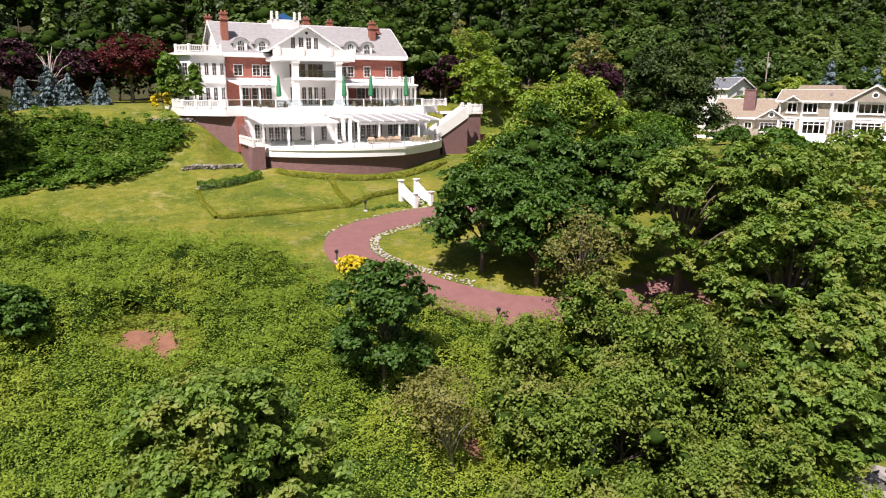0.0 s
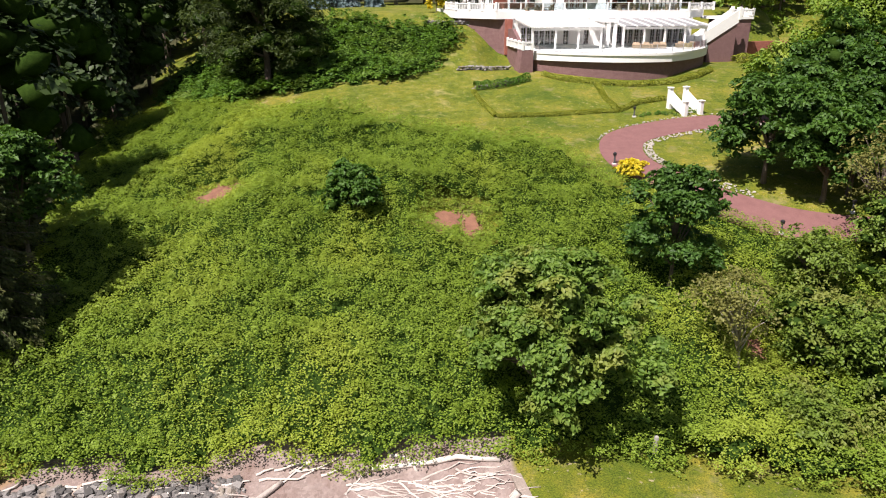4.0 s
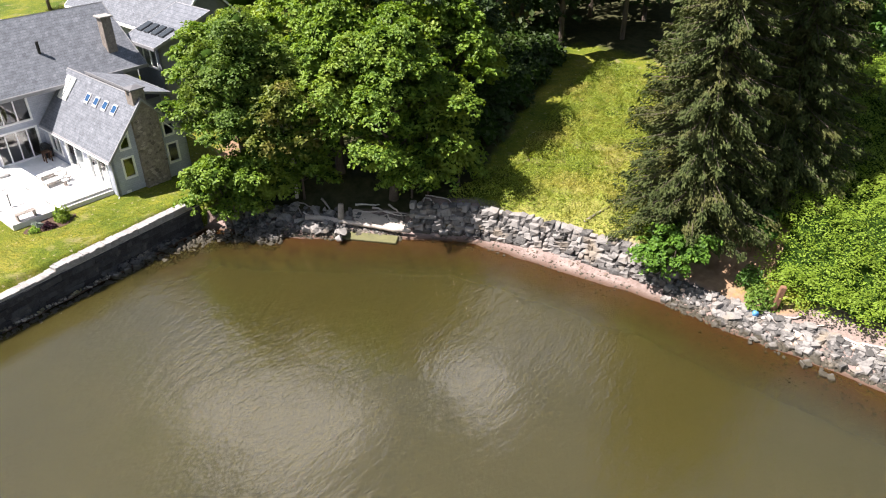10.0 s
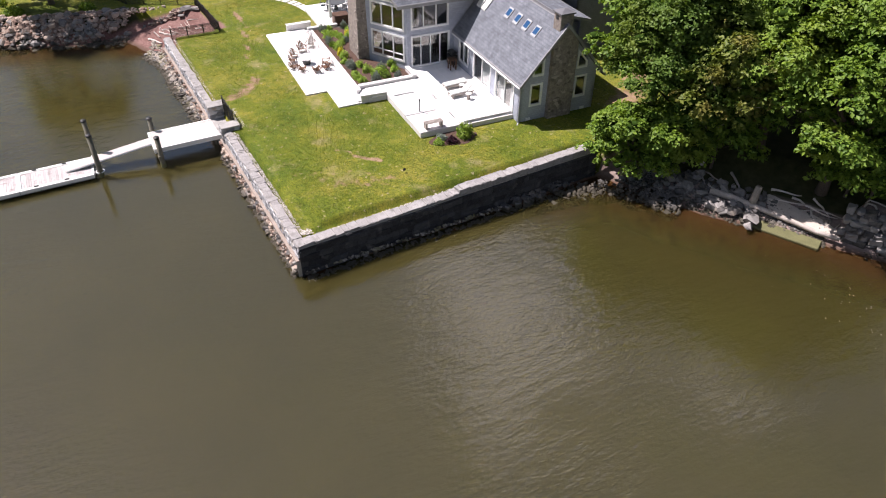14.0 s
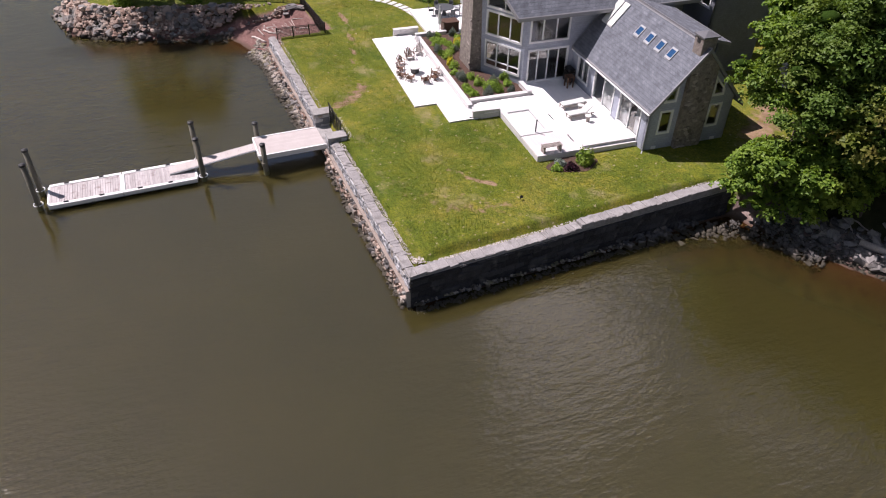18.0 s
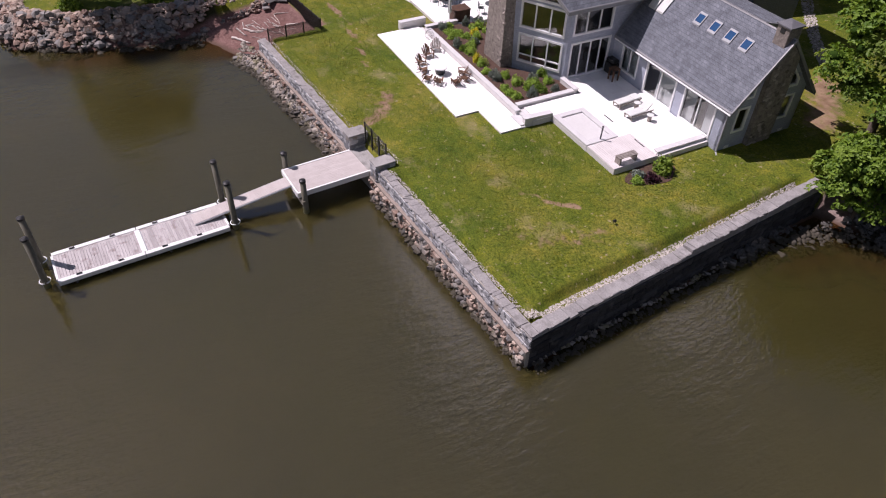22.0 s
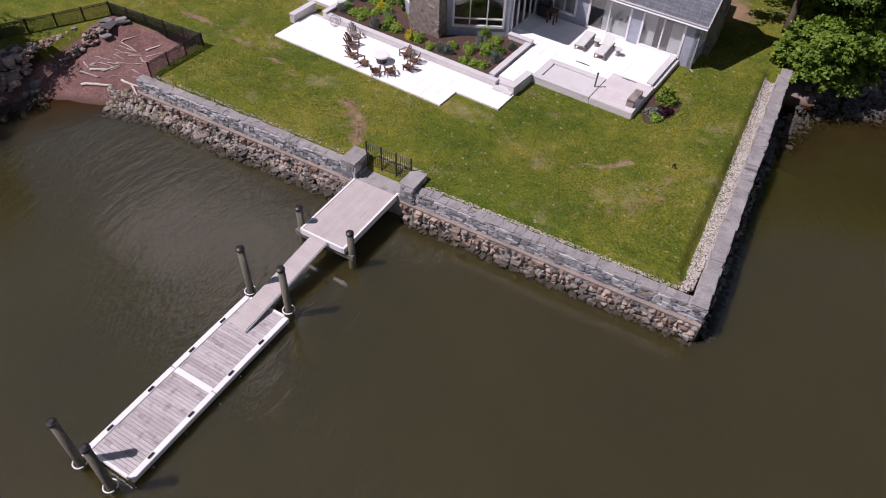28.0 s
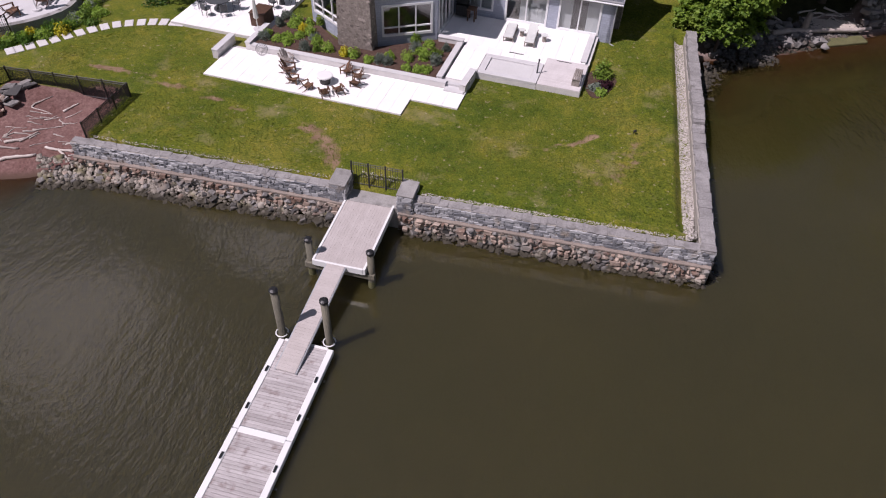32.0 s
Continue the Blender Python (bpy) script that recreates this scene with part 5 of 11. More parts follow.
for i, (x, y, H, R) in enumerate([(-62.6, 19.6, 3.6, 1.7), (-61.0, 20.8, 4.5, 2.2), (-58.8, 23.8, 6.0, 2.2), (-52.4, 28.6, 6.5, 2.3), (-54.4, 28.4, 5.0, 2.1), (-49.6, 30.6, 3.6, 1.6), (-51.2, 29.0, 7.5, 2.8), (-60.2, 22.8, 6, 2.6), (-53.2, 30.5, 8, 3.0)]):
    tree("leafy understory shrub overhanging the cove's stony shore", x, y, H, R, M_LEAF_MAPLE, 140 + i, 6500, 44, 0.27, 0.0, 0.09, 8, name="shrub", group="shrubs round the cove")
tree("half-dead maple with yellowing leaves and bare grey branches", -59.4, 23.6, 9.5, 2.6, M_LEAF_YELLOWING, 150, 8000, 50, 0.26, 0.12, 0.11, 26, M_DRIFT, (1.4, -0.8), name="half_bare_tree", clump_size=0.32)
tree("maple leaning over the end of the sea wall beside the house", -64.3, 23.2, 11.0, 4.0, M_LEAF_MAPLE, 131, 26000, 120, 0.25, 0.08, 0.26, 20, clump_size=0.22, flat=0.6, lean=(-0.4, -0.4), name="maple_tree", group=COVE)
tree("low leafy maple bough overhanging the sea wall's end", -61.2, 18.8, 5.4, 2.5, M_LEAF_MAPLE, 132, 9000, 60, 0.24, 0.1, 0.12, 12, clump_size=0.26, flat=0.6, name="shrub", group="shrubs round the cove")
# a broken snag on the slope
snag = Mesh().tube([(0, 0, -0.3), (0.1, 0, 1.2), (0.05, 0.1, 2.6), (-0.35, 0.1, 3.5)], [0.17, 0.14, 0.1, 0.06], 8)
snag.tube([(0.05, 0.1, 2.5), (-0.9, 0.1, 3.0), (-1.5, 0, 3.05)], [0.08, 0.06, 0.03], 6)
snag.tube([(0.08, 0.05, 2.0), (0.5, 0.2, 3.2)], [0.07, 0.03], 6)
ob = part("dead_tree", snag, M_DRIFT, None, smooth=True)
ob.location = (22.0, 28.9, gz(22.0, 28.9) + 1.2)
tagged(ob, "broken bleached tree trunk standing out of the thicket", "dead tree")
# spruces at the point
for i, (x, y, H, R) in enumerate([(-33.8, 34.4, 26, 5.2), (-30.6, 39.6, 24, 5.4), (-37.5, 46, 26, 5.0), (-33.5, 50, 17, 4.0)]):
    conifer("tall dark spruce with drooping branches above the rocky shore", x, y, H, R, M_NEEDLE, 200 + i, tiers=62, per=13, tuft=(0.25 if i < 2 else 0.42), dens=(17 if i < 2 else 5), group="spruces above the shore")
tree("small leafy shrub tree leaning over the rock wall", -33.2, 30.5, 3.6, 1.9, M_LEAF_DARKBRIGHT, 230, 3600, 26, 0.26, 0.1, 0.07, 8, name="shrub")
tree("small dark shrub beside the stump", -29.6, 34.6, 2.2, 1.2, M_LEAF_DARK, 231, 1500, 16, 0.28, 0.0, 0.05, 5, name="shrub")
tree("dark blue-green tree behind the spruces", -30.2, 47.0, 11, 3.0, M_LEAF_DARK, 232, 7000, 40, 0.36, 0.3, 0.2, 10, name="maple_tree")

# trees of the slope
tree("broad-leaved catalpa standing at the foot of the slope", 2.6, 30.2, 10.6, 4.6, M_LEAF_BROAD, 300, 34000, 120, 0.3, 0.05, 0.24, 26, name="catalpa_tree", clump_size=0.2, flat=0.55)
tree("slender young maple on the slope", 13.3, 38.6, 9.0, 2.7, M_LEAF_DARK, 301, 9000, 60, 0.3, 0.0, 0.14, 16, name="maple_tree", clump_size=0.3)
tree("half-bare tree with thin olive leaves and pale twigs", 14.9, 31.9, 7.0, 2.4, M_OLIVE, 302, 3000, 40, 0.2, 0.3, 0.13, 30, M_BARK_PALE, (-0.8, 0.5), name="half_bare_tree", clump_size=0.4)
tree("small dark sumac standing out of the knotweed", -7.2, 48.4, 4.2, 2.0, M_LEAF_DARK, 303, 3800, 30, 0.34, 0.0, 0.08, 8, name="sumac_tree")
for i, (x, y, H, R, n, lm) in enumerate([(24.5, 29.5, 7.5, 3.6, 13000, M_LEAF_FINE), (29.5, 31.5, 9.5, 4.0, 14000, M_LEAF_FINE), (20.2, 32.5, 5.2, 2.6, 8000, M_LEAF_FINE), (34.0, 30.4, 7, 3.0, 9000, M_LEAF_FINE), (27.5, 25.6, 4.2, 2.6, 7000, M_LEAF_FINE), (22.2, 26.4, 3.6, 2.4, 6000, M_LEAF_FINE), (32.0, 25.6, 4.6, 2.6, 7000, M_LEAF_FINE), (17.0, 27.6, 3.2, 2.2, 5000, M_LEAF_FINE), (22.5, 37.5, 4.6, 2.4, 6000, M_LEAF_FINE), (28.2, 37.5, 6.5, 2.8, 7000, M_LEAF_FINE)]):
    tree("locust thicket tree with fine yellow-green leaves", x, y, H, R, lm, 310 + i, n, 60, 0.24, 0.0, 0.14, 18, name="locust_tree", group="locusts at the foot of the slope")
for i, (x, y, H, R, n) in enumerate([(41.5, 33.5, 13.5, 5.2, 17000), (46, 40, 13, 5.4, 15000), (38.5, 41, 12.5, 4.4, 13000), (50, 33, 12, 5, 12000), (54, 46, 10, 4.6, 9000), (43.5, 28.5, 9.5, 4.2, 12000), (39.4, 29.0, 10.5, 4.4, 13000), (36.6, 26.6, 7.5, 3.4, 9000)]):
    tree("large catalpa with broad pale green leaves beside the drive", x, y, H, R, M_LEAF_BROAD, 330 + i, int(n * 1.4), 90, 0.36, 0.06, 0.3, 24, name="catalpa_tree", clump_size=0.21, flat=0.6, group="catalpas beside the drive")
for i, (x, y, H, R, n) in enumerate([(25.6, 49.4, 8.5, 3.6, 13000), (29.0, 46.6, 8.0, 3.2, 10000), (33, 53, 10.5, 4.2, 11000), (31.5, 47, 8, 3.2, 8000), (38, 50, 9.5, 4, 9000)]):
    tree("dark green maple shading the brick drive", x, y, H, R, M_LEAF_DARK, 340 + i, n, 60, 0.36, 0.0, 0.2, 14, name="maple_tree", group="maples along the drive")
for i, (x, y, H, R, n, lm) in enumerate([(34.5, 63.5, 7.5, 2.9, 7000, M_LEAF_MAPLE), (44.2, 65, 13.4, 5.6, 17000, M_LEAF_MAPLE), (51, 60, 8.5, 4.0, 8000, M_LEAF_DARK), (60, 72, 8, 4.6, 8000, M_LEAF_DARKBRIGHT), (68, 76, 6, 4, 6000, M_LEAF_DARKBRIGHT)]):
    tree("leafy bright green tree below the mansion terrace", x, y, H, R, lm, 350 + i, n, 60, 0.36, 0.1, 0.2, 14, name="ash_tree", group="trees below the terrace")
tree("half-bare tree with thin leaves beside the drive", 29.0, 40.6, 9.0, 2.8, M_OLIVE, 360, 2200, 50, 0.22, 0.25, 0.13, 34, M_BARK, name="half_bare_tree", clump_size=0.4)
tree("broad dark beech standing between the gardens", 69.6, 78.7, 15.8, 7.0, M_FORESTDARK, 361, 22000, 90, 0.42, 0.0, 0.4, 14, name="beech_tree", clump_size=0.28, cone=0.5)
tree("weeping tree with trailing olive-green branches at the lawn's edge", -17.2, 85.5, 12.5, 7.0, M_LEAF_WEEP, 362, 30000, 70, 0.45, 0.0, 0.4, 14, name="weeping_tree", aspect=0.3)
for i, (x, y, H) in enumerate([(-13.6, 124.3, 5.0), (-10.2, 127.6, 6.2), (-7.2, 123.8, 4.8), (-3.0, 121.9, 3.9)]):
    conifer("young blue spruce on the upper lawn", x, y, H, H * 0.44, M_BLUE, 370 + i, tiers=18, per=9, tuft=0.5, dens=5, trunk=0.1, group="blue spruces")
tree("red-leaved maple beside the upper lawn", 1.8, 142, 11.5, 5.6, M_RED, 380, 9000, 60, 0.5, 0.2, 0.3, 12, M_BARK_PALE, name="red_maple_tree")
for i, (x, y, H, R) in enumerate([(-16.5, 139, 9.5, 5.5), (-6.0, 140, 7.6, 5.2), (88.4, 121.2, 13.5, 4.8), (56, 124, 8, 4)]):
    tree("purple-leaved tree at the edge of the lawn", x, y, H, R, M_PURPLE, 385 + i, 6000, 40, 0.55, 0.05, 0.3, 8, name="purple_beech_tree", group="purple-leaved trees")
tree("bare dead tree with pale branches", -10.1, 131.5, 10, 4.0, M_OLIVE, 390, 30, 40, 0.2, 0.1, 0.25, 13, M_DRIFT, name="dead_tree")
tree("conical green shrub beside the mansion's bay", 6.0, 101, 6.6, 1.6, M_LEAF_DARKBRIGHT, 391, 9000, 40, 0.34, 0.0, 0.1, 4, name="shrub", clump_size=0.55, cone=1.2)
tree("tall arborvitae against the mansion wall", 8.8, 98.8, 5.6, 0.8, M_LEAF_DARKBRIGHT, 392, 5000, 40, 0.26, 0.0, 0.1, 2, name="shrub", clump_size=0.7, cone=1.0)
tree("yellow-leaved shrub at the edge of the lawn", 4.8, 100, 2.2, 1.3, M_YELLOW, 393, 1500, 14, 0.3, 0.0, 0.06, 4, name="shrub")
tree("clipped golden shrub beside the brick drive", 15.3, 51.5, 1.7, 1.0, M_YELLOW, 394, 2600, 22, 0.26, 0.0, 0.06, 4, name="shrub", clump_size=0.4)

for i, (x, y, H, R, lm) in enumerate([(93.3, 131, 18.5, 4.6, M_LEAF_PALE), (65.4, 133, 17.5, 5.2, M_LEAF_MAPLE), (57.6, 111, 8, 3.2, M_LEAF_MAPLE), (127.4, 106.5, 12.5, 4.0, M_LEAF_MAPLE), (81, 112, 11, 4.4, M_LEAF_MAPLE), (104, 124, 12, 4.6, M_LEAF_DARK)]):
    tree("rounded garden tree in full leaf behind the drive", x, y, H, R, lm, 395 + i, 5200, 50, 0.5, 0.05, 0.25, 6, name="garden_tree", group="garden trees behind the drive", clump_size=0.3)
for i, (x, y, H) in enumerate([(134.6, 104.5, 15), (126.3, 121, 16), (141, 102, 14)]):
    conifer("tall blue spruce behind the tan house", x, y, H, H * 0.26, M_BLUE, 410 + i, tiers=24, per=9, tuft=0.8, dens=4, trunk=0.2, group="tall blue spruces")
conifer("tall dark hemlock standing above the woods", 131, 139, 25, 6.5, M_FORESTDARK, 415, "hemlock_tree", 34, 11, 1.0, 4, 0.25, 0.35)

# woods
rng = np.random.default_rng(77)
far = [(x, y, rng.uniform(12, 22), rng.uniform(4.8, 7.0)) for x, y in scatter(rng, -110, 300, 150, 285, 9.5, lambda x, y: y > 152 + 0.1 * abs(x - 40))]
pick = rng.random(len(far))
woods("hill_woods", "dense dark green woods on the hill behind the mansion", [q for q, p in zip(far, pick) if p < 0.5], 380, 1.05, M_FOREST, 400, 0.1, 18)
woods("hill_woods", "darker oaks and hemlocks among the hill woods", [q for q, p in zip(far, pick) if p >= 0.5], 380, 1.05, M_FORESTDARK, 404, 0.3, 18)
edge_line = [(x, 147 + rng.uniform(-2, 2), rng.uniform(11, 16), rng.uniform(4, 5)) for x in range(-46, 40, 6)]
woods("lawn_edge_woods", "dark trees closing the upper lawn", edge_line, 800, 0.8, M_FORESTDARK, 405, 0.4, 24, 0.0)
near = [(x, y, rng.uniform(12, 18), rng.uniform(4.5, 6.5)) for x, y in scatter(rng, 20, 130, 122, 152, 8.5, lambda x, y: (x > 36 or y > 128) and not (54 < x < 112 and y < 138))] + [(x, y, rng.uniform(10, 16), rng.uniform(4.5, 6.5)) for x, y in scatter(rng, 130, 270, 95, 175, 10.5, lambda x, y: y > 40 + 0.62 * (x - 40))]
woods("mansion_woods", "tall green trees close behind the mansion", near, 1050, 0.75, M_FOREST, 401, 0.2, 34)
left = [(x, y, rng.uniform(17, 24), rng.uniform(4.5, 6.5)) for x, y in scatter(rng, -66, -25, 52, 150, 7.0, lambda x, y: (y > 62 or x < -44 or x > -36) and x < -33 + max(0, (y - 82) * 0.35) and not (-52 < x < -39 and y < 57))]
# dark conifers; the leaf colour also holds the deep shade between them
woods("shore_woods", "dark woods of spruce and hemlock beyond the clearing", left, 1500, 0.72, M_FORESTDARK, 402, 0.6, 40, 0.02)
behind = [(x, y, rng.uniform(9, 16), rng.uniform(4, 6)) for x, y in scatter(rng, -150, -66, 52, 120, 9.0)]
woods("road_woods", "green trees behind the shore houses", behind, 500, 0.9, M_FOREST, 403, 0.1, 26)

# ---- stones ----
def rock_mesh(name, seed, boxy=0.5, n=16):
    """An angular rock about 1 across."""
    rng = np.random.default_rng(seed)
    bm = bmesh.new()
    for _ in range(n):
        d = rng.normal(size=3)
        d /= np.linalg.norm(d)
        d = d * (1 - boxy) + boxy * d / np.abs(d).max()
        bm.verts.new(tuple(d * rng.uniform(0.42, 0.52)))
    hull = bmesh.ops.convex_hull(bm, input=bm.verts)
    bmesh.ops.delete(bm, geom=list({g for g in hull["geom_interior"] + hull["geom_unused"] if isinstance(g, bmesh.types.BMVert)}), context="VERTS")
    me = bpy.data.meshes.new(name)
    bm.to_mesh(me)
    bm.free()
    return me


def stone_mesh(name, seed):
    """A roughly dressed wall stone, 1 by 1 by 1, edges worn."""
    rng = np.random.default_rng(seed)
    m = Mesh().box(-0.5, -0.5, -0.5, 0.5, 0.5, 0.5, 0.09)
    corner = rng.uniform(-0.12, 0.12, (8, 3))
    m.v = [tuple(np.array(v) + corner[(v[0] > 0) + 2 * (v[1] > 0) + 4 * (v[2] > 0)] * np.array([1, 0.35, 1]) + rng.uniform(-0.03, 0.03, 3)) for v in m.v]
    return m.data(name)


def block_mesh(name, seed):
    """A split quarry block: flat faces, uneven corners, worn edges."""
    rng = np.random.default_rng(seed)
    m = Mesh().box(-0.5, -0.5, -0.5, 0.5, 0.5, 0.5, 0.07)
    corner = rng.uniform(-0.15, 0.15, (8, 3))
    out = []
    for v in m.v:
        k = (v[0] > 0) + 2 * (v[1] > 0) + 4 * (v[2] > 0)
        out.append(tuple(np.array(v) + corner[k] + rng.uniform(-0.03, 0.03, 3)))
    m.v = out
    return m.data(name)


ROCKS = [rock_mesh("rock", s, 0.5 if s < 5 else 0.85, 16 if s < 5 else 20) for s in range(12)]
ROCKS_RED = [rock_mesh("rock", s) for s in range(12, 22)]
STONES = [stone_mesh("stone", s) for s in range(8)]
STONES_RED = [stone_mesh("stone", s) for s in range(8, 14)]
BLOCKS = [block_mesh("rock", s) for s in range(40, 54)]
for q in ROCKS + BLOCKS:
    q.materials.append(M_ROCK)
for q in ROCKS_RED:
    q.materials.append(M_ROCK_RED)
ROCKS_PALE = [q.copy() for q in ROCKS[:6]]
for q in ROCKS_PALE:
    q.materials[0] = M_MORTAR
for q in STONES:
    q.materials.append(M_STONE)
# darker copies of the same stones, for the side away from the sun
STONES_SHADE = [q.copy() for q in STONES]
for q in STONES_SHADE:
    q.materials[0] = M_SHADESTONE
for q in STONES_RED:
    q.materials.append(M_ROCK_RED)


def put(mesh, name, parent, loc, size, turn):
    ob = new(name, mesh)
    ob.parent = parent
    ob.location, ob.scale, ob.rotation_euler = loc, size, turn
    return ob


def stone_courses(parent, p, q, z0, z1, rng, course=0.28, length=0.55, depth=0.22, pool=None, proud=0.03, name="stone", skip=()):
    """Courses of stones on the face of a wall from p to q; the face looks to the right of the way."""
    p, q = Vector((*p, 0)), Vector((*q, 0))
    u = (q - p).normalized()
    ang = math.atan2(u.y, u.x)
    out = Vector((u.y, -u.x, 0))
    total, z = (q - p).length, z0
    while z < z1 - 0.05:
        h = min(course * rng.uniform(0.75, 1.3), z1 - z)
        s = 0.0
        while s < total:
            w = min(length * rng.uniform(0.55, 1.6), total - s)
            if w > 0.08 and not any(a < s + w / 2 < b for a, b in skip):
                c = p + u * (s + w / 2) + out * (proud * rng.uniform(0, 1.8) - depth / 2 + 0.03)
                put(pool[rng.integers(len(pool))], name, parent, (c.x, c.y, z + h / 2), (w * 0.99, depth, h * 1.0), (0, rng.uniform(-0.1, 0.1), ang + rng.normal() * 0.012 + math.pi * rng.integers(2)))
            s += w
        z += h


# ---- the sea walls ----
rng = np.random.default_rng(9)
SE, SW, NE = (-61.95, -3.05), (-94.7, -3.75), (-62.85, 17.6)
GATE_L, GATE_R = -79.75, -76.95


def on_south(x):
    return SE[1] + (SE[0] - x) * (SW[1] - SE[1]) / (SE[0] - SW[0])


wall_south = thing("sea_wall_south", "grey stone sea wall with a projecting red-brown rubble plinth", "sea wall", kind="structure")
for a, b in ((SW[0], GATE_L), (GATE_R, SE[0])):
    core = Mesh().wall((a, on_south(a)), (b, on_south(b)), -1.2, 1.86, 0.52)
    part("core", core, M_MORTAR, wall_south)
    plinth = Mesh().wall((a, on_south(a) - 0.2), (b, on_south(b) - 0.2), -1.2, 1.02, 0.2)
    part("plinth", plinth, M_MORTAR, wall_south)
    ledge = Mesh().wall((a, on_south(a) - 0.24), (b, on_south(b) - 0.24), 1.025, 1.1, 0.24)
    part("ledge", ledge, M_LEDGE, wall_south)
    stone_courses(wall_south, (a, on_south(a)), (b, on_south(b)), 1.11, 1.85, rng, 0.165, 0.3, pool=STONES, proud=0.035)
    stone_courses(wall_south, (a, on_south(a) - 0.2), (b, on_south(b) - 0.2), 0.05, 1.02, rng, 0.24, 0.3, 0.3, ROCKS_RED + STONES_RED[:4] + ROCKS[9:12], 0.12)
    s = a
    while s < b - 0.2:
        w = min(rng.uniform(0.18, 0.55), b - s)
        k1, k2 = rng.uniform(-0.08, 0.08, 2)
        cap = Mesh().box(-w / 2 - 0.01, -0.25 + k1, -0.05, w / 2 + 0.01, 0.24 + k2, 0.03, 0.02)
        cap.v = [tuple(np.array(v) + rng.uniform(-0.022, 0.022, 3)) for v in cap.v]
        o = part("coping_stone", cap, M_COPING, wall_south)
        o.location, o.rotation_euler = (s + w / 2, on_south(s + w / 2) + 0.26, 1.872 + rng.uniform(0, 0.025)), (rng.uniform(-0.02, 0.02), rng.uniform(-0.03, 0.03), math.atan2(SE[1] - SW[1], SE[0] - SW[0]) + rng.uniform(-0.05, 0.05))
        s += w
for x, w in ((GATE_L - 0.3, 0.4), (GATE_R + 0.34, 0.38)):
    y = on_south(x)
    gp = thing("gate_pier", "squared stone gate pier with a flat cap at the dock", "gate pier", group="gate piers", kind="")
    part("shaft", Mesh().box(x - w, y - 0.1, 0.3, x + w, y + 1.05, 2.12), M_MORTAR, gp)
    for p0, q0 in (((x - w, y - 0.1), (x + w, y - 0.1)), ((x + w, y - 0.1), (x + w, y + 1.05)), ((x + w, y + 1.05), (x - w, y + 1.05)), ((x - w, y + 1.05), (x - w, y - 0.1))):
        stone_courses(gp, p0, q0, 0.82, 2.12, rng, 0.22, 0.34, 0.14, STONES, 0.02)
    part("cap", Mesh().box(x - w - 0.05, y - 0.15, 2.125, x + w + 0.05, y + 1.12, 2.23, 0.02), M_CONCRETE, gp)
landing = Mesh().wall((GATE_L, on_south(GATE_L) - 0.1), (GATE_R, on_south(GATE_R) - 0.1), -1.2, 1.3, 1.7)
tagged(part("landing", landing, M_CONCRETE), "concrete landing between the gate piers", "landing", kind="structure")

wall_east = thing("sea_wall_east", "tall stone sea wall along the cove, shade painted on its face, with a flat grey coping", "sea wall", kind="structure")
part("core", Mesh().wall(SE, NE, -1.3, 1.86, 0.74), M_MORTAR, wall_east)
# dark backing and stones carry this side's shade in their colour
part("outer_face", Mesh().wall(SE, NE, -1.3, 1.82, 0.02), M_SHADESTONE, wall_east).location.x = 0.012
stone_courses(wall_east, SE, NE, -0.1, 1.8, rng, 0.33, 0.7, 0.3, STONES_SHADE, 0.04)
s, d = 0.0, (Vector(NE) - Vector(SE))
ln = d.length
d.normalize()
while s < ln - 0.2:
    w = min(rng.uniform(0.25, 0.62), ln - s)
    lift = 0.25 * float(sstep(9.5, 10.2, s))
    cap = Mesh().box(-w / 2 - 0.01, -0.37 + rng.uniform(-0.035, 0.035), -lift - 0.1, w / 2 + 0.01, 0.3 + rng.uniform(-0.05, 0.03), 0.06, 0.025)
    cap.v = [tuple(np.array(v) + rng.uniform(-0.022, 0.022, 3)) for v in cap.v]
    o = part("coping_stone", cap, M_COPING, wall_east)
    c = Vector(SE) + d * (s + w / 2) + Vector((-d.y, d.x)) * 0.39
    o.location, o.rotation_euler = (c.x, c.y, 1.93 + lift + rng.uniform(0, 0.03)), (rng.uniform(-0.03, 0.03), rng.uniform(-0.03, 0.03), math.atan2(d.y, d.x) + rng.uniform(-0.05, 0.05))
    s += w

# pale gravel strip inside the walls
gravel = tagged(new("gravel_strip"), "strip of pale gravel along the inside of the sea wall", "gravel", kind="stuff")
pebble_v, pebble_f = [], []
base = [(-0.5, -0.4, 0), (0.5, -0.4, 0), (0.4, 0.5, 0), (-0.4, 0.5, 0), (0, 0, 0.5)]


def pebbles(p, q, width, count, size, z=None):
    p, q = np.array(p, float), np.array(q, float)
    u = (q - p) / np.linalg.norm(q - p)
    nrm = np.array([-u[1], u[0]])
    for _ in range(count):
        c = p + u * rng.uniform(0, np.linalg.norm(q - p)) + nrm * width * rng.random() ** 1.2
        r, a = size * rng.uniform(0.5, 1.4), rng.uniform(0, 6.28)
        zz = (gz(*c) if z is None else z) + 0.005
        k = len(pebble_v)
        for bx, by, bz in base:
            pebble_v.append((c[0] + r * (bx * math.cos(a) - by * math.sin(a)), c[1] + r * (bx * math.sin(a) + by * math.cos(a)), zz + r * bz))
        pebble_f.extend([(k, k + 1, k + 4), (k + 1, k + 2, k + 4), (k + 2, k + 3, k + 4), (k + 3, k, k + 4)])


pebbles((-62.66, -2.4), (-63.52, 17.0), 0.66, 6000, 0.07)
pebbles((GATE_R + 1, -2.8), (-63, -2.5), 0.2, 1100, 0.05, 1.88)
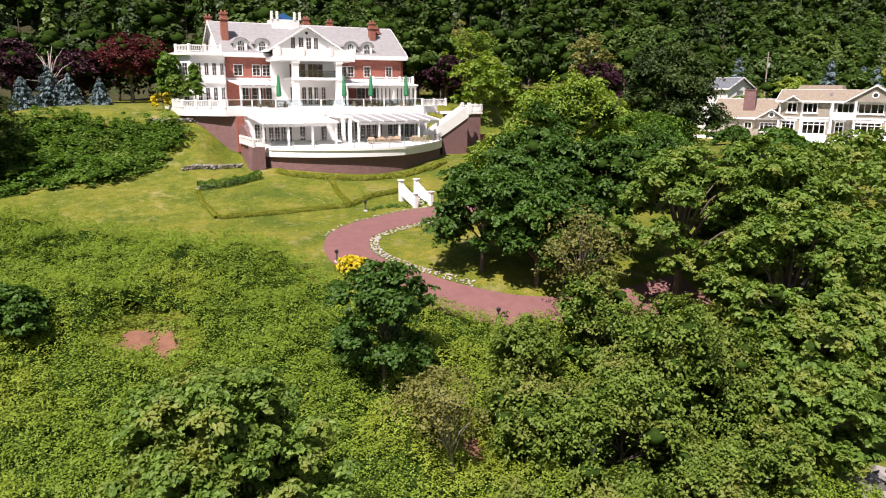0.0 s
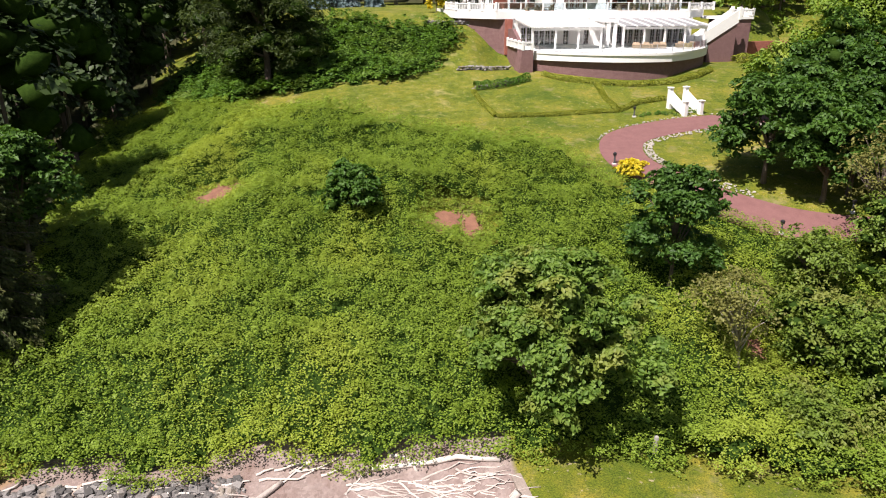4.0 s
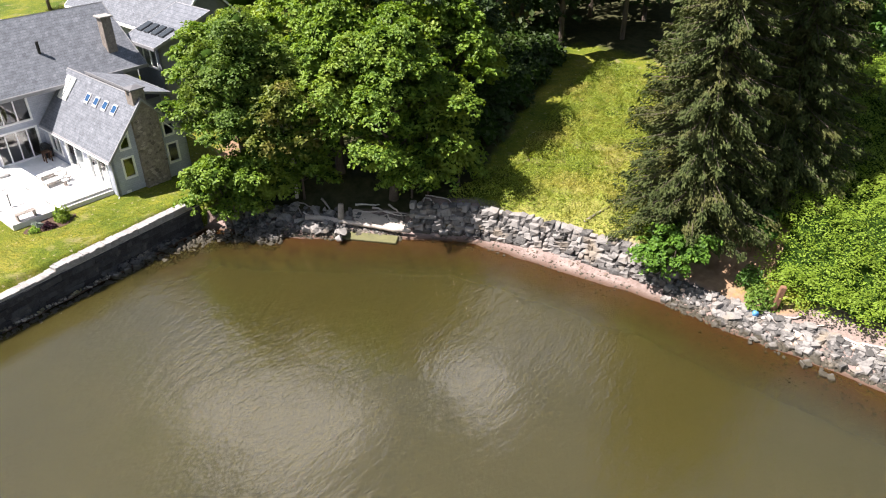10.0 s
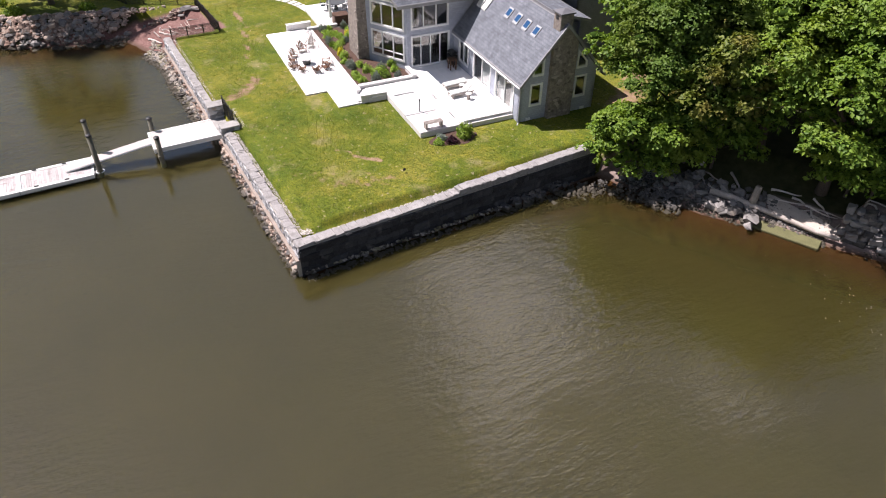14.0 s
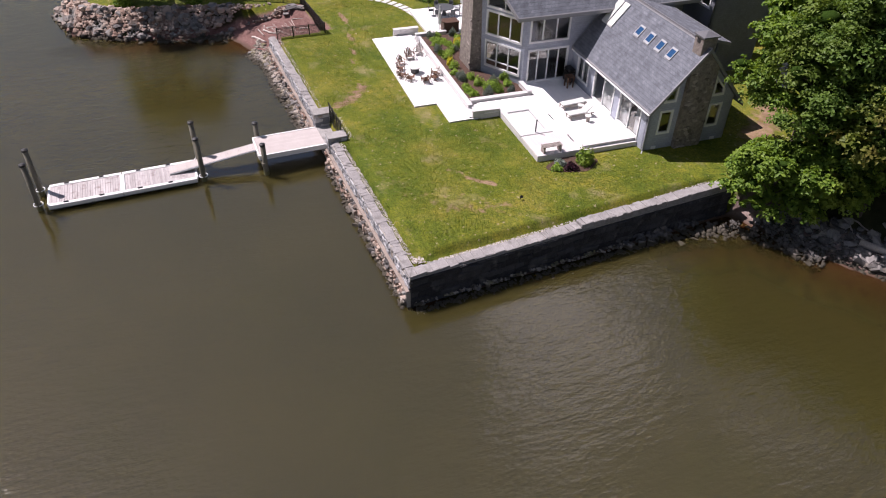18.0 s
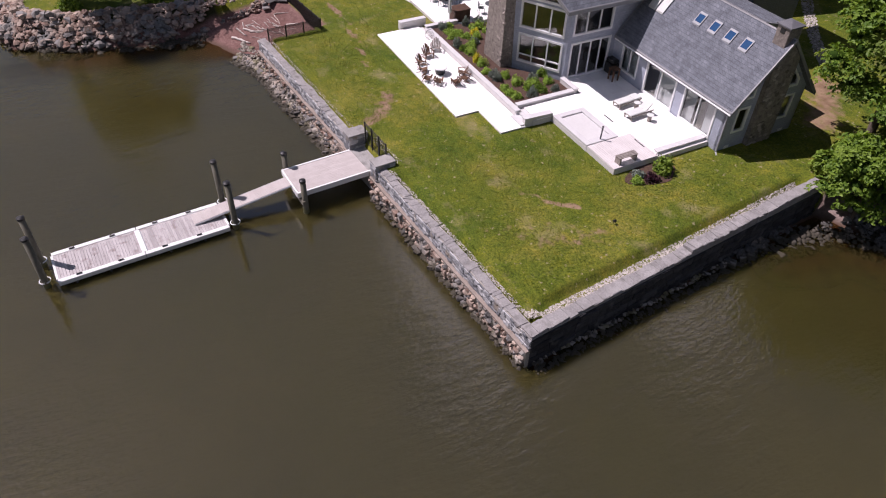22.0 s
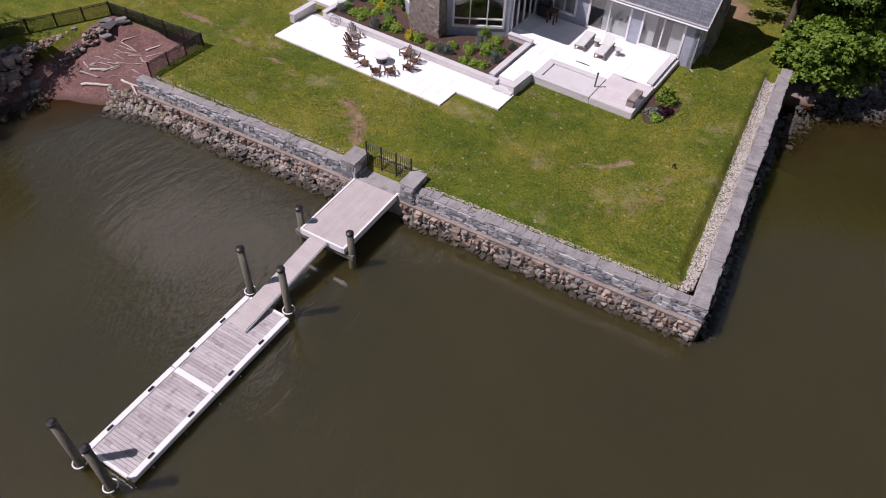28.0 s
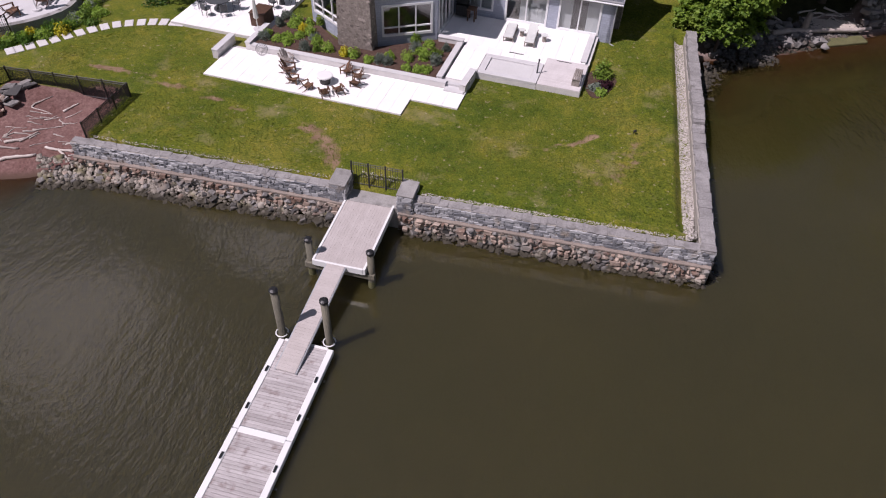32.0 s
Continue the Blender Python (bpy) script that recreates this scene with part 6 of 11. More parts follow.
pebbles((-94, -3.1), (GATE_L - 1, -2.85), 0.2, 600, 0.04, 1.9)
pebbles((GATE_L + 0.4, -2.3), (GATE_R + 0.6, -2.2), 0.45, 260, 0.045, 1.9)
gm = from_arrays("pebbles", np.array(pebble_v), np.array(pebble_f), M_PEBBLE)
part("pebbles", gm, None, gravel)

# ---- rubble and rocks along the water ----
def rubble(name, label, line, count, size, spread, seed, pool, group, lift=0.0, slope=None):
    """Loose rocks lying along a line."""
    r = np.random.default_rng(seed)
    host = thing(name, label, "rocks", group=group, kind="structure")
    pts = [np.array(p, float) for p in line]
    lens = np.array([np.linalg.norm(b - a) for a, b in zip(pts, pts[1:])])
    for _ in range(count):
        k = r.choice(len(lens), p=lens / lens.sum())
        u = (pts[k + 1] - pts[k]) / lens[k]
        off = spread * r.uniform(-1, 1)
        c = pts[k] + u * r.uniform(0, lens[k]) + np.array([-u[1], u[0]]) * off
        w = size * r.uniform(0.5, 1.45)
        z = max(gz(*c), -0.25) + lift + (slope or 0) * (off + spread)
        put(pool[r.integers(len(pool))], "rock", host, (c[0], c[1], z + 0.2 * w), (w * r.uniform(0.8, 1.4), w * r.uniform(0.7, 1.1), w * r.uniform(0.5, 0.85)), (r.uniform(-0.3, 0.3), r.uniform(-0.3, 0.3), r.uniform(0, 6.28)))
    return host


def shingle(name, label, line, count, size, spread, seed, material, slope=0.0, lift=0.0):
    """Countless small broken stones along a line, in one mesh."""
    r = np.random.default_rng(seed)
    pts = [np.array(p, float) for p in line]
    lens = np.array([np.linalg.norm(b - a) for a, b in zip(pts, pts[1:])])
    shape = np.array([(-0.5, -0.42, -0.3), (0.5, -0.4, -0.3), (0.45, 0.45, -0.3), (-0.45, 0.4, -0.3), (-0.36, -0.3, 0.3), (0.34, -0.26, 0.36), (0.3, 0.32, 0.26), (-0.3, 0.28, 0.34)])
    tri = np.array([(4, 5, 6), (4, 6, 7), (0, 1, 5), (0, 5, 4), (1, 2, 6), (1, 6, 5), (2, 3, 7), (2, 7, 6), (3, 0, 4), (3, 4, 7)])
    V, T = [], []
    for i in range(count):
        k = r.choice(len(lens), p=lens / lens.sum())
        u = (pts[k + 1] - pts[k]) / lens[k]
        off = spread * r.uniform(-1, 1)
        c = pts[k] + u * r.uniform(0, lens[k]) + np.array([-u[1], u[0]]) * off
        w = size * r.uniform(0.45, 1.3) * (1.5 if r.random() < 0.08 else 1)
        v = (shape + r.uniform(-0.12, 0.12, (8, 3))) * np.array([w * r.uniform(0.8, 1.5), w, w * r.uniform(0.45, 0.9)])
        a, e = r.uniform(0, 6.283), r.uniform(-0.35, 0.35)
        v = v @ np.array([[math.cos(a), math.sin(a), 0], [-math.sin(a), math.cos(a), 0], [0, 0, 1]]) @ np.array([[1, 0, 0], [0, math.cos(e), math.sin(e)], [0, -math.sin(e), math.cos(e)]])
        z = max(gz(*c), -0.25) + lift + slope * (off + spread) + 0.12 * w
        V.append(v + np.array([c[0], c[1], z]))
        T.append(tri + 8 * i)
    return tagged(part(name, from_arrays(name, np.concatenate(V), np.concatenate(T), material), None), label, "rocks", "shore rubble", "stuff")


for a, b, wide, n in (((-96.2, -5.3), (-93.5, -4.6), 0.9, 420), ((-93.5, -4.6), (-87, -4.4), 0.75, 800), ((-87, -4.35), (-80.2, -4.1), 0.65, 760), ((-76.6, -3.8), (-62, -3.5), 0.34, 900)):
    shingle("wall_foot_shingle", "weedy olive-brown rubble along the foot of the sea wall", [a, b], n, 0.2, wide, int(n), M_ROCK_WEED, 0.62 if wide > 0.5 else 0.9, -0.1)
shingle("point_shingle", "dark broken rip-rap filling the slope of the point", [(-102.0, -5.6), (-103.3, -10.6), (-104.3, -15.2), (-106.7, -18.3), (-110.8, -19.3), (-113.6, -16.2)], 1800, 0.32, 1.0, 238, M_ROCK_RED, 0.0, 0.05)
shingle("gravel_path", "winding path of pale stones behind the shore house", [(-86, 45), (-81, 38.6), (-75.7, 33), (-72, 29.6)], 1150, 0.14, 0.42, 237, M_PEBBLE, 0.0, 0.02)
FOOT = ROCKS_RED[:7] + BLOCKS[:6] + ROCKS[8:]
rubble("wall_foot_rubble", "loose brown rubble along the foot of the sea wall", [(-96, -5.4), (-93.5, -4.65), (-87, -4.45)], 120, 0.27, 0.7, 21, FOOT, "shore rubble", -0.12, 0.62)
rubble("wall_foot_rubble", "sloping bank of broken stones below the sea wall", [(-87, -4.4), (-80.2, -4.15)], 110, 0.27, 0.6, 32, FOOT, "shore rubble", -0.12, 0.66)
rubble("wall_foot_rubble", "weedy stones at the foot of the sea wall", [(-76.6, -3.82), (-62, -3.5)], 140, 0.26, 0.32, 22, FOOT, "shore rubble", -0.05, 0.9)
shingle("cove_shingle", "pale broken stones heaped where the sea wall meets the cove", [(-61.9, 9.4), (-62.0, 13.5), (-60.8, 17.4), (-57.0, 19.8)], 900, 0.2, 0.95, 231, M_ROCK, 0.25)
shingle("cove_shingle", "dark wet stones lying against the cove wall", [(-61.4, -2.9), (-61.85, 10)], 900, 0.15, 0.45, 232, M_ROCK_WEED, 0.22, 0.12)
shingle("beach_shingle", "small grey stones packed between the boulders on the bank", [(-33, 29.6), (-29, 29.3), (-24, 29.4), (-18, 29.1), (-14, 28.8)], 2100, 0.21, 1.15, 233, M_ROCK)
shingle("beach_shingle", "pebbles and cobbles scattered on the wet red sand", [(-50, 26.2), (-46, 27.7), (-38, 28.2), (-31, 27.4), (-22, 27.0), (-14, 25.9), (-7, 23.6), (-2, 21.6)], 1300, 0.11, 1.1, 234, M_ROCK_RED)
shingle("cove_shingle", "dark stones and debris in the shade of the cove trees", [(-61, 19.2), (-57, 21.9), (-54.5, 23.3), (-51, 25.8)], 1100, 0.2, 1.3, 235, M_ROCK)
shingle("point_shingle", "small broken stones among the point's boulders", [(-100.4, -6.2), (-102.2, -11), (-103.2, -15.5), (-106, -19.2), (-110.5, -20.6), (-114, -17)], 1500, 0.3, 1.2, 236, M_ROCK_RED)
rubble("wall_foot_rubble", "small pale stones where the wall meets the cove", [(-61.9, 9.6), (-62.0, 13.5), (-60.8, 17.4), (-57.0, 19.8)], 60, 0.36, 0.75, 23, BLOCKS, "shore rubble")
rubble("wall_foot_rubble", "dark wet stones below the cove wall", [(-61.6, -2.9), (-61.8, 10)], 24, 0.3, 0.25, 24, ROCKS, "shore rubble", 0.1)
rubble("rubble_bank", "angular grey rocks between the beach and the slope", [(-33, 29.7), (-29, 29.4), (-24, 29.5), (-18, 29.2), (-13.5, 28.8)], 300, 0.36, 0.95, 25, BLOCKS + ROCKS[9:] + ROCKS_RED[:2], "shore rubble", 0.0)
rubble("rubble_bank", "scattered rocks at the water's edge", [(-31, 28.0), (-24, 28.0), (-16, 27.3), (-8, 25.1)], 60, 0.3, 0.8, 26, BLOCKS, "shore rubble", 0.0)
rubble("rubble_bank", "dark rubble in the shade under the cove trees", [(-62, 19.6), (-57, 22.5), (-54.5, 23.6)], 120, 0.5, 1.3, 27, ROCKS, "shore rubble", 0.05)
rubble("rock_point", "rip-rap of brown and grey boulders round the neighbouring point", [(-101.7, -5.8), (-102.8, -11), (-103.7, -14.9), (-106.1, -18.8), (-110.9, -20.1), (-114, -16)], 300, 0.56, 1.0, 28, ROCKS_RED + ROCKS[:8], "shore rubble", 0.05)
rubble("rock_edge", "row of piled tan stones along the fenced beach", [(-101.9, -6.0), (-101.5, -4.2), (-101.1, -2.2), (-100.7, -1.2)], 130, 0.27, 0.34, 29, ROCKS_RED, "shore rubble", 0.05, 0.35)
slabs = thing("slab_edge", "flat slate slabs lying in the corner of the fenced beach", "rocks", group="shore rubble", kind="structure")
slab_rng = np.random.default_rng(30)
for i in range(13):
    x, y, w = -101.0 + slab_rng.uniform(0, 1.1), -1.3 + slab_rng.uniform(0, 1.5), slab_rng.uniform(0.4, 0.85)
    put(BLOCKS[i % len(BLOCKS)], "slab", slabs, (x, y, gz(x, y) + 0.1 + 0.05 * (i // 5)), (w, w * slab_rng.uniform(0.5, 0.8), 0.12), (slab_rng.uniform(-0.15, 0.15), slab_rng.uniform(-0.15, 0.15), slab_rng.uniform(0, 3)))
rubble("rock_point_far", "dark rocks at the corner of the river lawn", [(37.5, 24.4), (44, 23.4)], 40, 1.0, 1.2, 31, ROCKS, "shore rubble", 0.2)


def revetment(line, seed):
    """A dry wall of large grey blocks, leaning back against the bank."""
    r = np.random.default_rng(seed)
    host = thing("rock_revetment", "dry-laid revetment of large grey quarry blocks along the beach", "rock wall", kind="structure")
    pts = [np.array(p, float) for p in line]
    for a, b in zip(pts, pts[1:]):
        u = (b - a) / np.linalg.norm(b - a)
        back = np.array([-u[1], u[0]]) * -1
        if back[1] < 0:
            back = -back
        for course in range(6):
            s = -0.2 - 0.3 * (course % 2)
            while s < np.linalg.norm(b - a):
                w = r.uniform(0.28, 0.72)
                c = a + u * (s + w / 2) + back * (0.14 * course - 0.5 + r.uniform(-0.05, 0.05))
                h = r.uniform(0.3, 0.46)
                put((BLOCKS + ROCKS[6:])[r.integers(20)], "rock", host, (c[0], c[1], 0.34 + 0.315 * course + r.uniform(-0.04, 0.04)), (w * 1.04, r.uniform(0.55, 0.85), h), (r.uniform(-0.12, 0.12), r.uniform(-0.14, 0.14), math.atan2(u[1], u[0]) + r.uniform(-0.12, 0.12) + math.pi * r.integers(2)))
                s += w
    return host


revetment([(-50.4, 26.6), (-47.8, 28.2), (-44.5, 29.3), (-40.8, 30.0), (-37.0, 30.2), (-33.2, 30.3)], 41)

# ---- driftwood ----
def log(label, a, b, r0, r1, seed, material=None, bend=0.15, name="driftwood_log", rise=0.0):
    r = np.random.default_rng(seed)
    a, b = np.array(a, float), np.array(b, float)
    pts, n = [], 6
    side = np.array([-(b - a)[1], (b - a)[0]])
    for i in range(n + 1):
        t = i / n
        c = a + (b - a) * t + side * bend * (math.sin(3.1 * t + seed) * 0.35 + 0.12 * r.normal()) * (0 < i < n)
        rad = r0 + (r1 - r0) * t
        pts.append((c[0], c[1], max(gz(*c), -0.12) + rad * 0.85 + rise * t))
    m = Mesh().tube(pts, [max(0.015, (r0 + (r1 - r0) * i / n) * r.uniform(0.85, 1.15)) for i in range(n + 1)], 7)
    if r0 > 0.11:
        k = Vector(pts[2])
        m.tube([k, k + Vector((0.5 * r.normal(), 0.5 * r.normal(), 0.25))], [r0 * 0.4, r0 * 0.15], 5)
    return tagged(part(name, m, material or M_DRIFT, None, smooth=True), label, "driftwood", "driftwood on the shore")


log("long bleached driftwood trunk lying along the top of the beach", (-7.0, 29.2), (-0.2, 28.2), 0.17, 0.14, 1, bend=0.03)
log("dark waterlogged branch reaching from the beach into the water", (-14.9, 29.3), (-14.9, 24.0), 0.14, 0.08, 2, M_BARK_PALE, 0.1)
log("short thick bleached log on the beach", (-13.4, 28.0), (-11.8, 29.2), 0.2, 0.14, 3, bend=0.02)
log("thin brown pole lying on the red sand", (-6.9, 24.6), (-5.2, 27.1), 0.05, 0.06, 4, M_BARK_PALE, 0.03)
log("flat bleached plank of driftwood near the kerb", (-2.8, 24.6), (0.2, 25.6), 0.16, 0.2, 5, bend=0.04)
log("forked bleached branch at the top of the beach", (-6.6, 30.2), (-4.6, 28.6), 0.12, 0.08, 6, bend=0.2)
log("white sun-bleached trunk along the water in the cove", (-57.2, 22.3), (-50.1, 25.5), 0.2, 0.15, 7, bend=0.05, rise=0.3)
log("fallen branch lying in the dry grass of the clearing", (-39.6, 31.0), (-38.2, 37.2), 0.1, 0.04, 8, M_BARK_PALE, 0.08)
log("thin floating stick beside the sea wall", (-61.4, -2.6), (-60.0, -0.4), 0.04, 0.03, 9, M_BARK_PALE, 0.05)
r2 = np.random.default_rng(61)
for i in range(95):
    x, y = r2.uniform(-8.5, -0.6), 0
    y = 28.6 - 0.28 * (x + 8.5) * 0.3 - r2.uniform(0, 3.6) * (0.35 + 0.65 * (x + 8.5) / 8)
    a, l = r2.normal(-0.32, 0.35), r2.uniform(0.8, 3.2)
    log("bleached driftwood stick tangled in the drift line", (x, y), (x + l * math.cos(a), y + l * math.sin(a)), r2.uniform(0.035, 0.08), 0.025, 100 + i, bend=0.12)
for i in range(22):
    x = r2.uniform(-28, -9)
    y = 29.9 + r2.uniform(-0.9, 0.7)
    a, l = r2.normal(-0.1, 0.5), r2.uniform(0.8, 2.8)
    log("grey driftwood branch among the rocks", (x, y), (x + l * math.cos(a), y + l * math.sin(a)), r2.uniform(0.05, 0.11), 0.04, 200 + i, bend=0.1, rise=0.1)
for i, (x, y, dx, dy, r) in enumerate(((-99.0, -4.6, 1.6, 0.9, 0.1), (-99.8, -3.9, 1.3, 0.3, 0.07), (-99.4, -3.5, 0.9, 0.6, 0.09), (-98.7, -3.2, 0.6, 0.9, 0.06), (-97.2, -3.1, 1.5, 0.2, 0.08), (-96.5, -3.0, 1.1, -0.6, 0.07), (-97.6, -0.6, 0.5, 0.8, 0.06))):
    log("thick bleached driftwood log on the fenced red beach", (x, y), (x + dx, y + dy), r, r * 0.7, 340 + i, bend=0.08)
for i in range(34):
    x, y = r2.uniform(-100.2, -95.8), r2.uniform(-3.4, -0.8)
    a, l = r2.normal(0.45, 0.4), r2.uniform(0.4, 1.3)
    log("bleached driftwood on the fenced red beach", (x, y), (x + l * math.cos(a), y + l * math.sin(a)), r2.uniform(0.025, 0.05), 0.015, 300 + i, bend=0.12)
for i in range(16):
    x, y = r2.uniform(-60, -51), 0
    y = 23.2 + 0.55 * (x + 58) + r2.uniform(-0.8, 1.2)
    a, l = r2.normal(0.2, 0.6), r2.uniform(1, 3)
    log("grey branch washed up under the cove trees", (x, y), (x + l * math.cos(a), y + l * math.sin(a)), r2.uniform(0.04, 0.09), 0.03, 400 + i, bend=0.12)
stump = Mesh().tube([(0, 0, -0.3), (0.05, 0, 0.5), (0.1, 0.05, 1.5)], [0.3, 0.24, 0.2], 9)
ob = part("tree_stump", stump, M_BARK_PALE, None, smooth=True)
ob.location = (-55.0, 23.6, gz(-55.0, 23.6))
tagged(ob, "broken tree stump standing under the cove trees", "stump")
post = Mesh().box(-0.16, -0.14, -0.3, 0.16, 0.14, 1.7, 0.03)
ob = part("old_post", post, M_RUST, None)
ob.location, ob.rotation_euler = (-27.1, 30.9, gz(-27.1, 30.9)), (0.05, 0.1, 0.4)
tagged(ob, "rust-brown old timber post at the end of the knotweed", "post")
ob = part("boundary_marker", Mesh().box(-0.1, -0.1, -0.2, 0.1, 0.1, 1.3, 0.02), M_CONCRETE)
ob.location = (8.2, 27.7, gz(8.2, 27.7))
tagged(ob, "pale concrete marker post at the edge of the river lawn", "post")
bucket = Mesh().tube([(0, 0, 0), (0, 0, 0.3)], [0.14, 0.18], 14)
ob = part("bucket", bucket, M_BLUEPLASTIC, None, smooth=True)
ob.location, ob.rotation_euler = (-27.9, 29.9, gz(-27.9, 29.9) + 0.25), (1.2, 0, 0.4)
tagged(ob, "blue plastic bucket washed up among the rocks", "bucket")
slab = Mesh().box(-2.1, -0.45, -0.3, 2.1, 0.45, 0.1, 0.04)
ob = part("concrete_slab", slab, M_WEEDY)
ob.location, ob.rotation_euler = (-52.4, 23.6, 0.05), (0.06, 0, 0.46)
tagged(ob, "weed-covered concrete slab at the water's edge", "slab")
ring = [(-52.8 + (1.9 + 0.4 * math.sin(3 * a)) * math.cos(a) * 1.1, 25.2 + (0.85 + 0.2 * math.sin(2 * a + 1)) * math.sin(a) + 0.5 * math.cos(a)) for a in np.linspace(0, 2 * math.pi, 29)[:-1]]
fan = Mesh().add([(x, y, gz(x, y) + 0.06) for x, y in ring] + [(-52.8, 25.2, gz(-52.8, 25.2) + 0.16)], [(i, (i + 1) % 28, 28) for i in range(28)])
tagged(part("sand_patch", fan, M_PALESAND, None, smooth=True), "patch of pale dry sand behind the bleached trunk", "sand", kind="structure")
for i, (x, y, w) in enumerate([(-56.2, 21.4, 0.9), (-55.1, 22.3, 1.1), (-54.0, 22.6, 1.3), (-53.6, 22.0, 0.7)]):
    o = put(ROCKS[i % len(ROCKS)], "boulder", None, (x, y, 0.35), (w, w * 0.8, w * 0.7), (0.2, 0.1, i))
    tagged(o, "grey boulder at the water's edge in the cove", "boulder", "cove boulders")
kerb = Mesh().wall((1.5, 19.6), (0.7, 27.2), -0.6, 1.82, 0.55)
tagged(part("kerb_wall", kerb, M_LEDGE), "low concrete wall between the beach and the river lawn", "wall", kind="structure")
kerb = Mesh().wall((1.5, 19.6), (42, 17.7), -1.4, 1.85, 0.8)
tagged(part("river_wall", kerb, M_CONCRETE), "concrete wall below the river lawn", "wall", kind="structure")

# ---- the dock ----
def pile(x, y, top, r=0.165):
    ob = thing("dock_pile", "weathered round timber dock pile with a black cap", "pile", Matrix.Translation((x, y, 0)), "dock piles")
    part("shaft", Mesh().tube([(0, 0, -1.6), (0.01, 0, 0.6), (0, 0.01, top - 0.08)], [r * 1.05, r, r * 0.96], 14), M_PILE, ob, smooth=True)
    part("cap", Mesh().tube([(0, 0, top - 0.16), (0, 0, top - 0.06), (0, 0, top)], [r + 0.02, r + 0.02, r * 0.55], 14), M_BLACK, ob, "black plastic cap")
    part("waterline_stain", Mesh().tube([(0, 0, -0.2), (0, 0, 0.42)], [r * 1.1, r * 1.045], 14, False), M_WEEDY, ob)
    return ob


for x, y, top in ((-79.42, -20.9, 3.3), (-77.78, -20.95, 3.25), (-79.72, -11.45, 3.2), (-77.6, -11.4, 3.15), (-77.0, -7.55, 2.3), (-79.95, -7.5, 2.3)):
    pile(x, y, top)


def hoop(x, y, z=0.42, r=0.26):
    pts = [(x + r * math.cos(a), y + r * math.sin(a), z) for a in np.linspace(0.2, 2 * math.pi - 0.2, 16)]
    return Mesh().tube(pts, 0.03, 6)


dock = thing("floating_dock", "floating dock with worn grey planks and white edge fenders", "dock", Matrix.Translation((0, 0, 0)))
X0, X1, Y0, Y1, DZ = -79.6, -77.35, -20.4, -11.8, 0.44
part("frame", Mesh().box(X0, Y0, 0.12, X1, Y1, DZ - 0.05, 0.01), M_ALU, dock)
for y in np.arange(Y0 + 0.7, Y1, 1.6):
    part("float_drum", Mesh().box(X0 + 0.15, y - 0.5, -0.25, X1 - 0.15, y + 0.5, 0.13, 0.06), M_BLACK, dock)
y, mid = Y0 + 0.02, -16.2
prng = np.random.default_rng(4)
pw = 0.145
plank_len = X1 - X0 - 0.34
plank = [Mesh().box(-plank_len / 2, -pw / 2 + 0.006, 0, plank_len / 2, pw / 2 - 0.006, 0.04, 0.006).data("plank") for _ in range(1)]
plank[0].materials.append(M_PLANK)
while y < Y1 - pw:
    if abs(y + pw / 2 - mid) > 0.17:
        put(plank[0], "plank", dock, ((X0 + X1) / 2, y + pw / 2, DZ - 0.045 + prng.uniform(0, 0.004)), (1, 1, 1), (0, 0, 0))
    y += pw
part("joint_cover", Mesh().box(X0 + 0.17, mid - 0.13, DZ - 0.045, X1 - 0.17, mid + 0.13, DZ + 0.01, 0.01), M_WHITE, dock, "white joint cover between the two floats")
for x in (X0, X1):
    for a, b in ((Y0, mid - 0.02), (mid + 0.02, Y1)):
        part("edge_rail", Mesh().box(x - 0.1, a, DZ - 0.22, x + 0.16 - 0.0 * (x > -78), b, DZ + 0.03, 0.02) if x == X0 else Mesh().box(x - 0.16, a, DZ - 0.22, x + 0.1, b, DZ + 0.03, 0.02), M_WHITE, dock, "white edge rail")
for y in (Y0, Y1):
    part("end_rail", Mesh().box(X0 + 0.17, y - 0.06, DZ - 0.2, X1 - 0.17, y + 0.06, DZ + 0.025, 0.01), M_WHITE, dock)
for x in (X0 - 0.0, X1 + 0.0):
    for y in (-19.4, -17.4, -15.2, -13.4):
        part("cleat", Mesh().box(x - 0.04 + (0.06 if x == X0 else -0.06), y - 0.14, DZ + 0.03, x + 0.04 + (0.06 if x == X0 else -0.06), y + 0.14, DZ + 0.1, 0.015), M_BLACK, dock)
for x, y in ((-79.42, -20.9), (-77.78, -20.95), (-79.72, -11.45), (-77.6, -11.4)):
    part("pile_hoop", hoop(x, y), M_WHITE, dock, "white pile guide hoop", True)
for y in (-19.6, -18.0, -15.0, -13.2):
    part("fender_bolt", Mesh().tube([(X1 + 0.1, y, 0.2), (X1 + 0.22, y, 0.2)], 0.05, 8), M_BLACK, dock)

gang = thing("gangway", "narrow pale gangway sloping from the pier to the floating dock", "gangway")
ga, gb = Vector((-78.55, -7.75, 1.28)), Vector((-78.75, -13.35, 0.52))
dirv = (gb - ga).normalized()
sidev = Vector((-dirv.y, dirv.x, 0)).normalized()
n = 38
gp = Mesh().box(-0.43, -0.5, -0.02, 0.43, 0.5, 0.02, 0.004).data("plank")
gp.materials.append(M_DECKPALE)
ang_z, ang_x = math.atan2(dirv.y, dirv.x) - math.pi / 2, math.asin(dirv.z)
for i in range(n):
    c = ga.lerp(gb, (i + 0.5) / n)
    put(gp, "plank", gang, c, (1, (gb - ga).length / n * 0.97, 1), (ang_x, 0, ang_z))
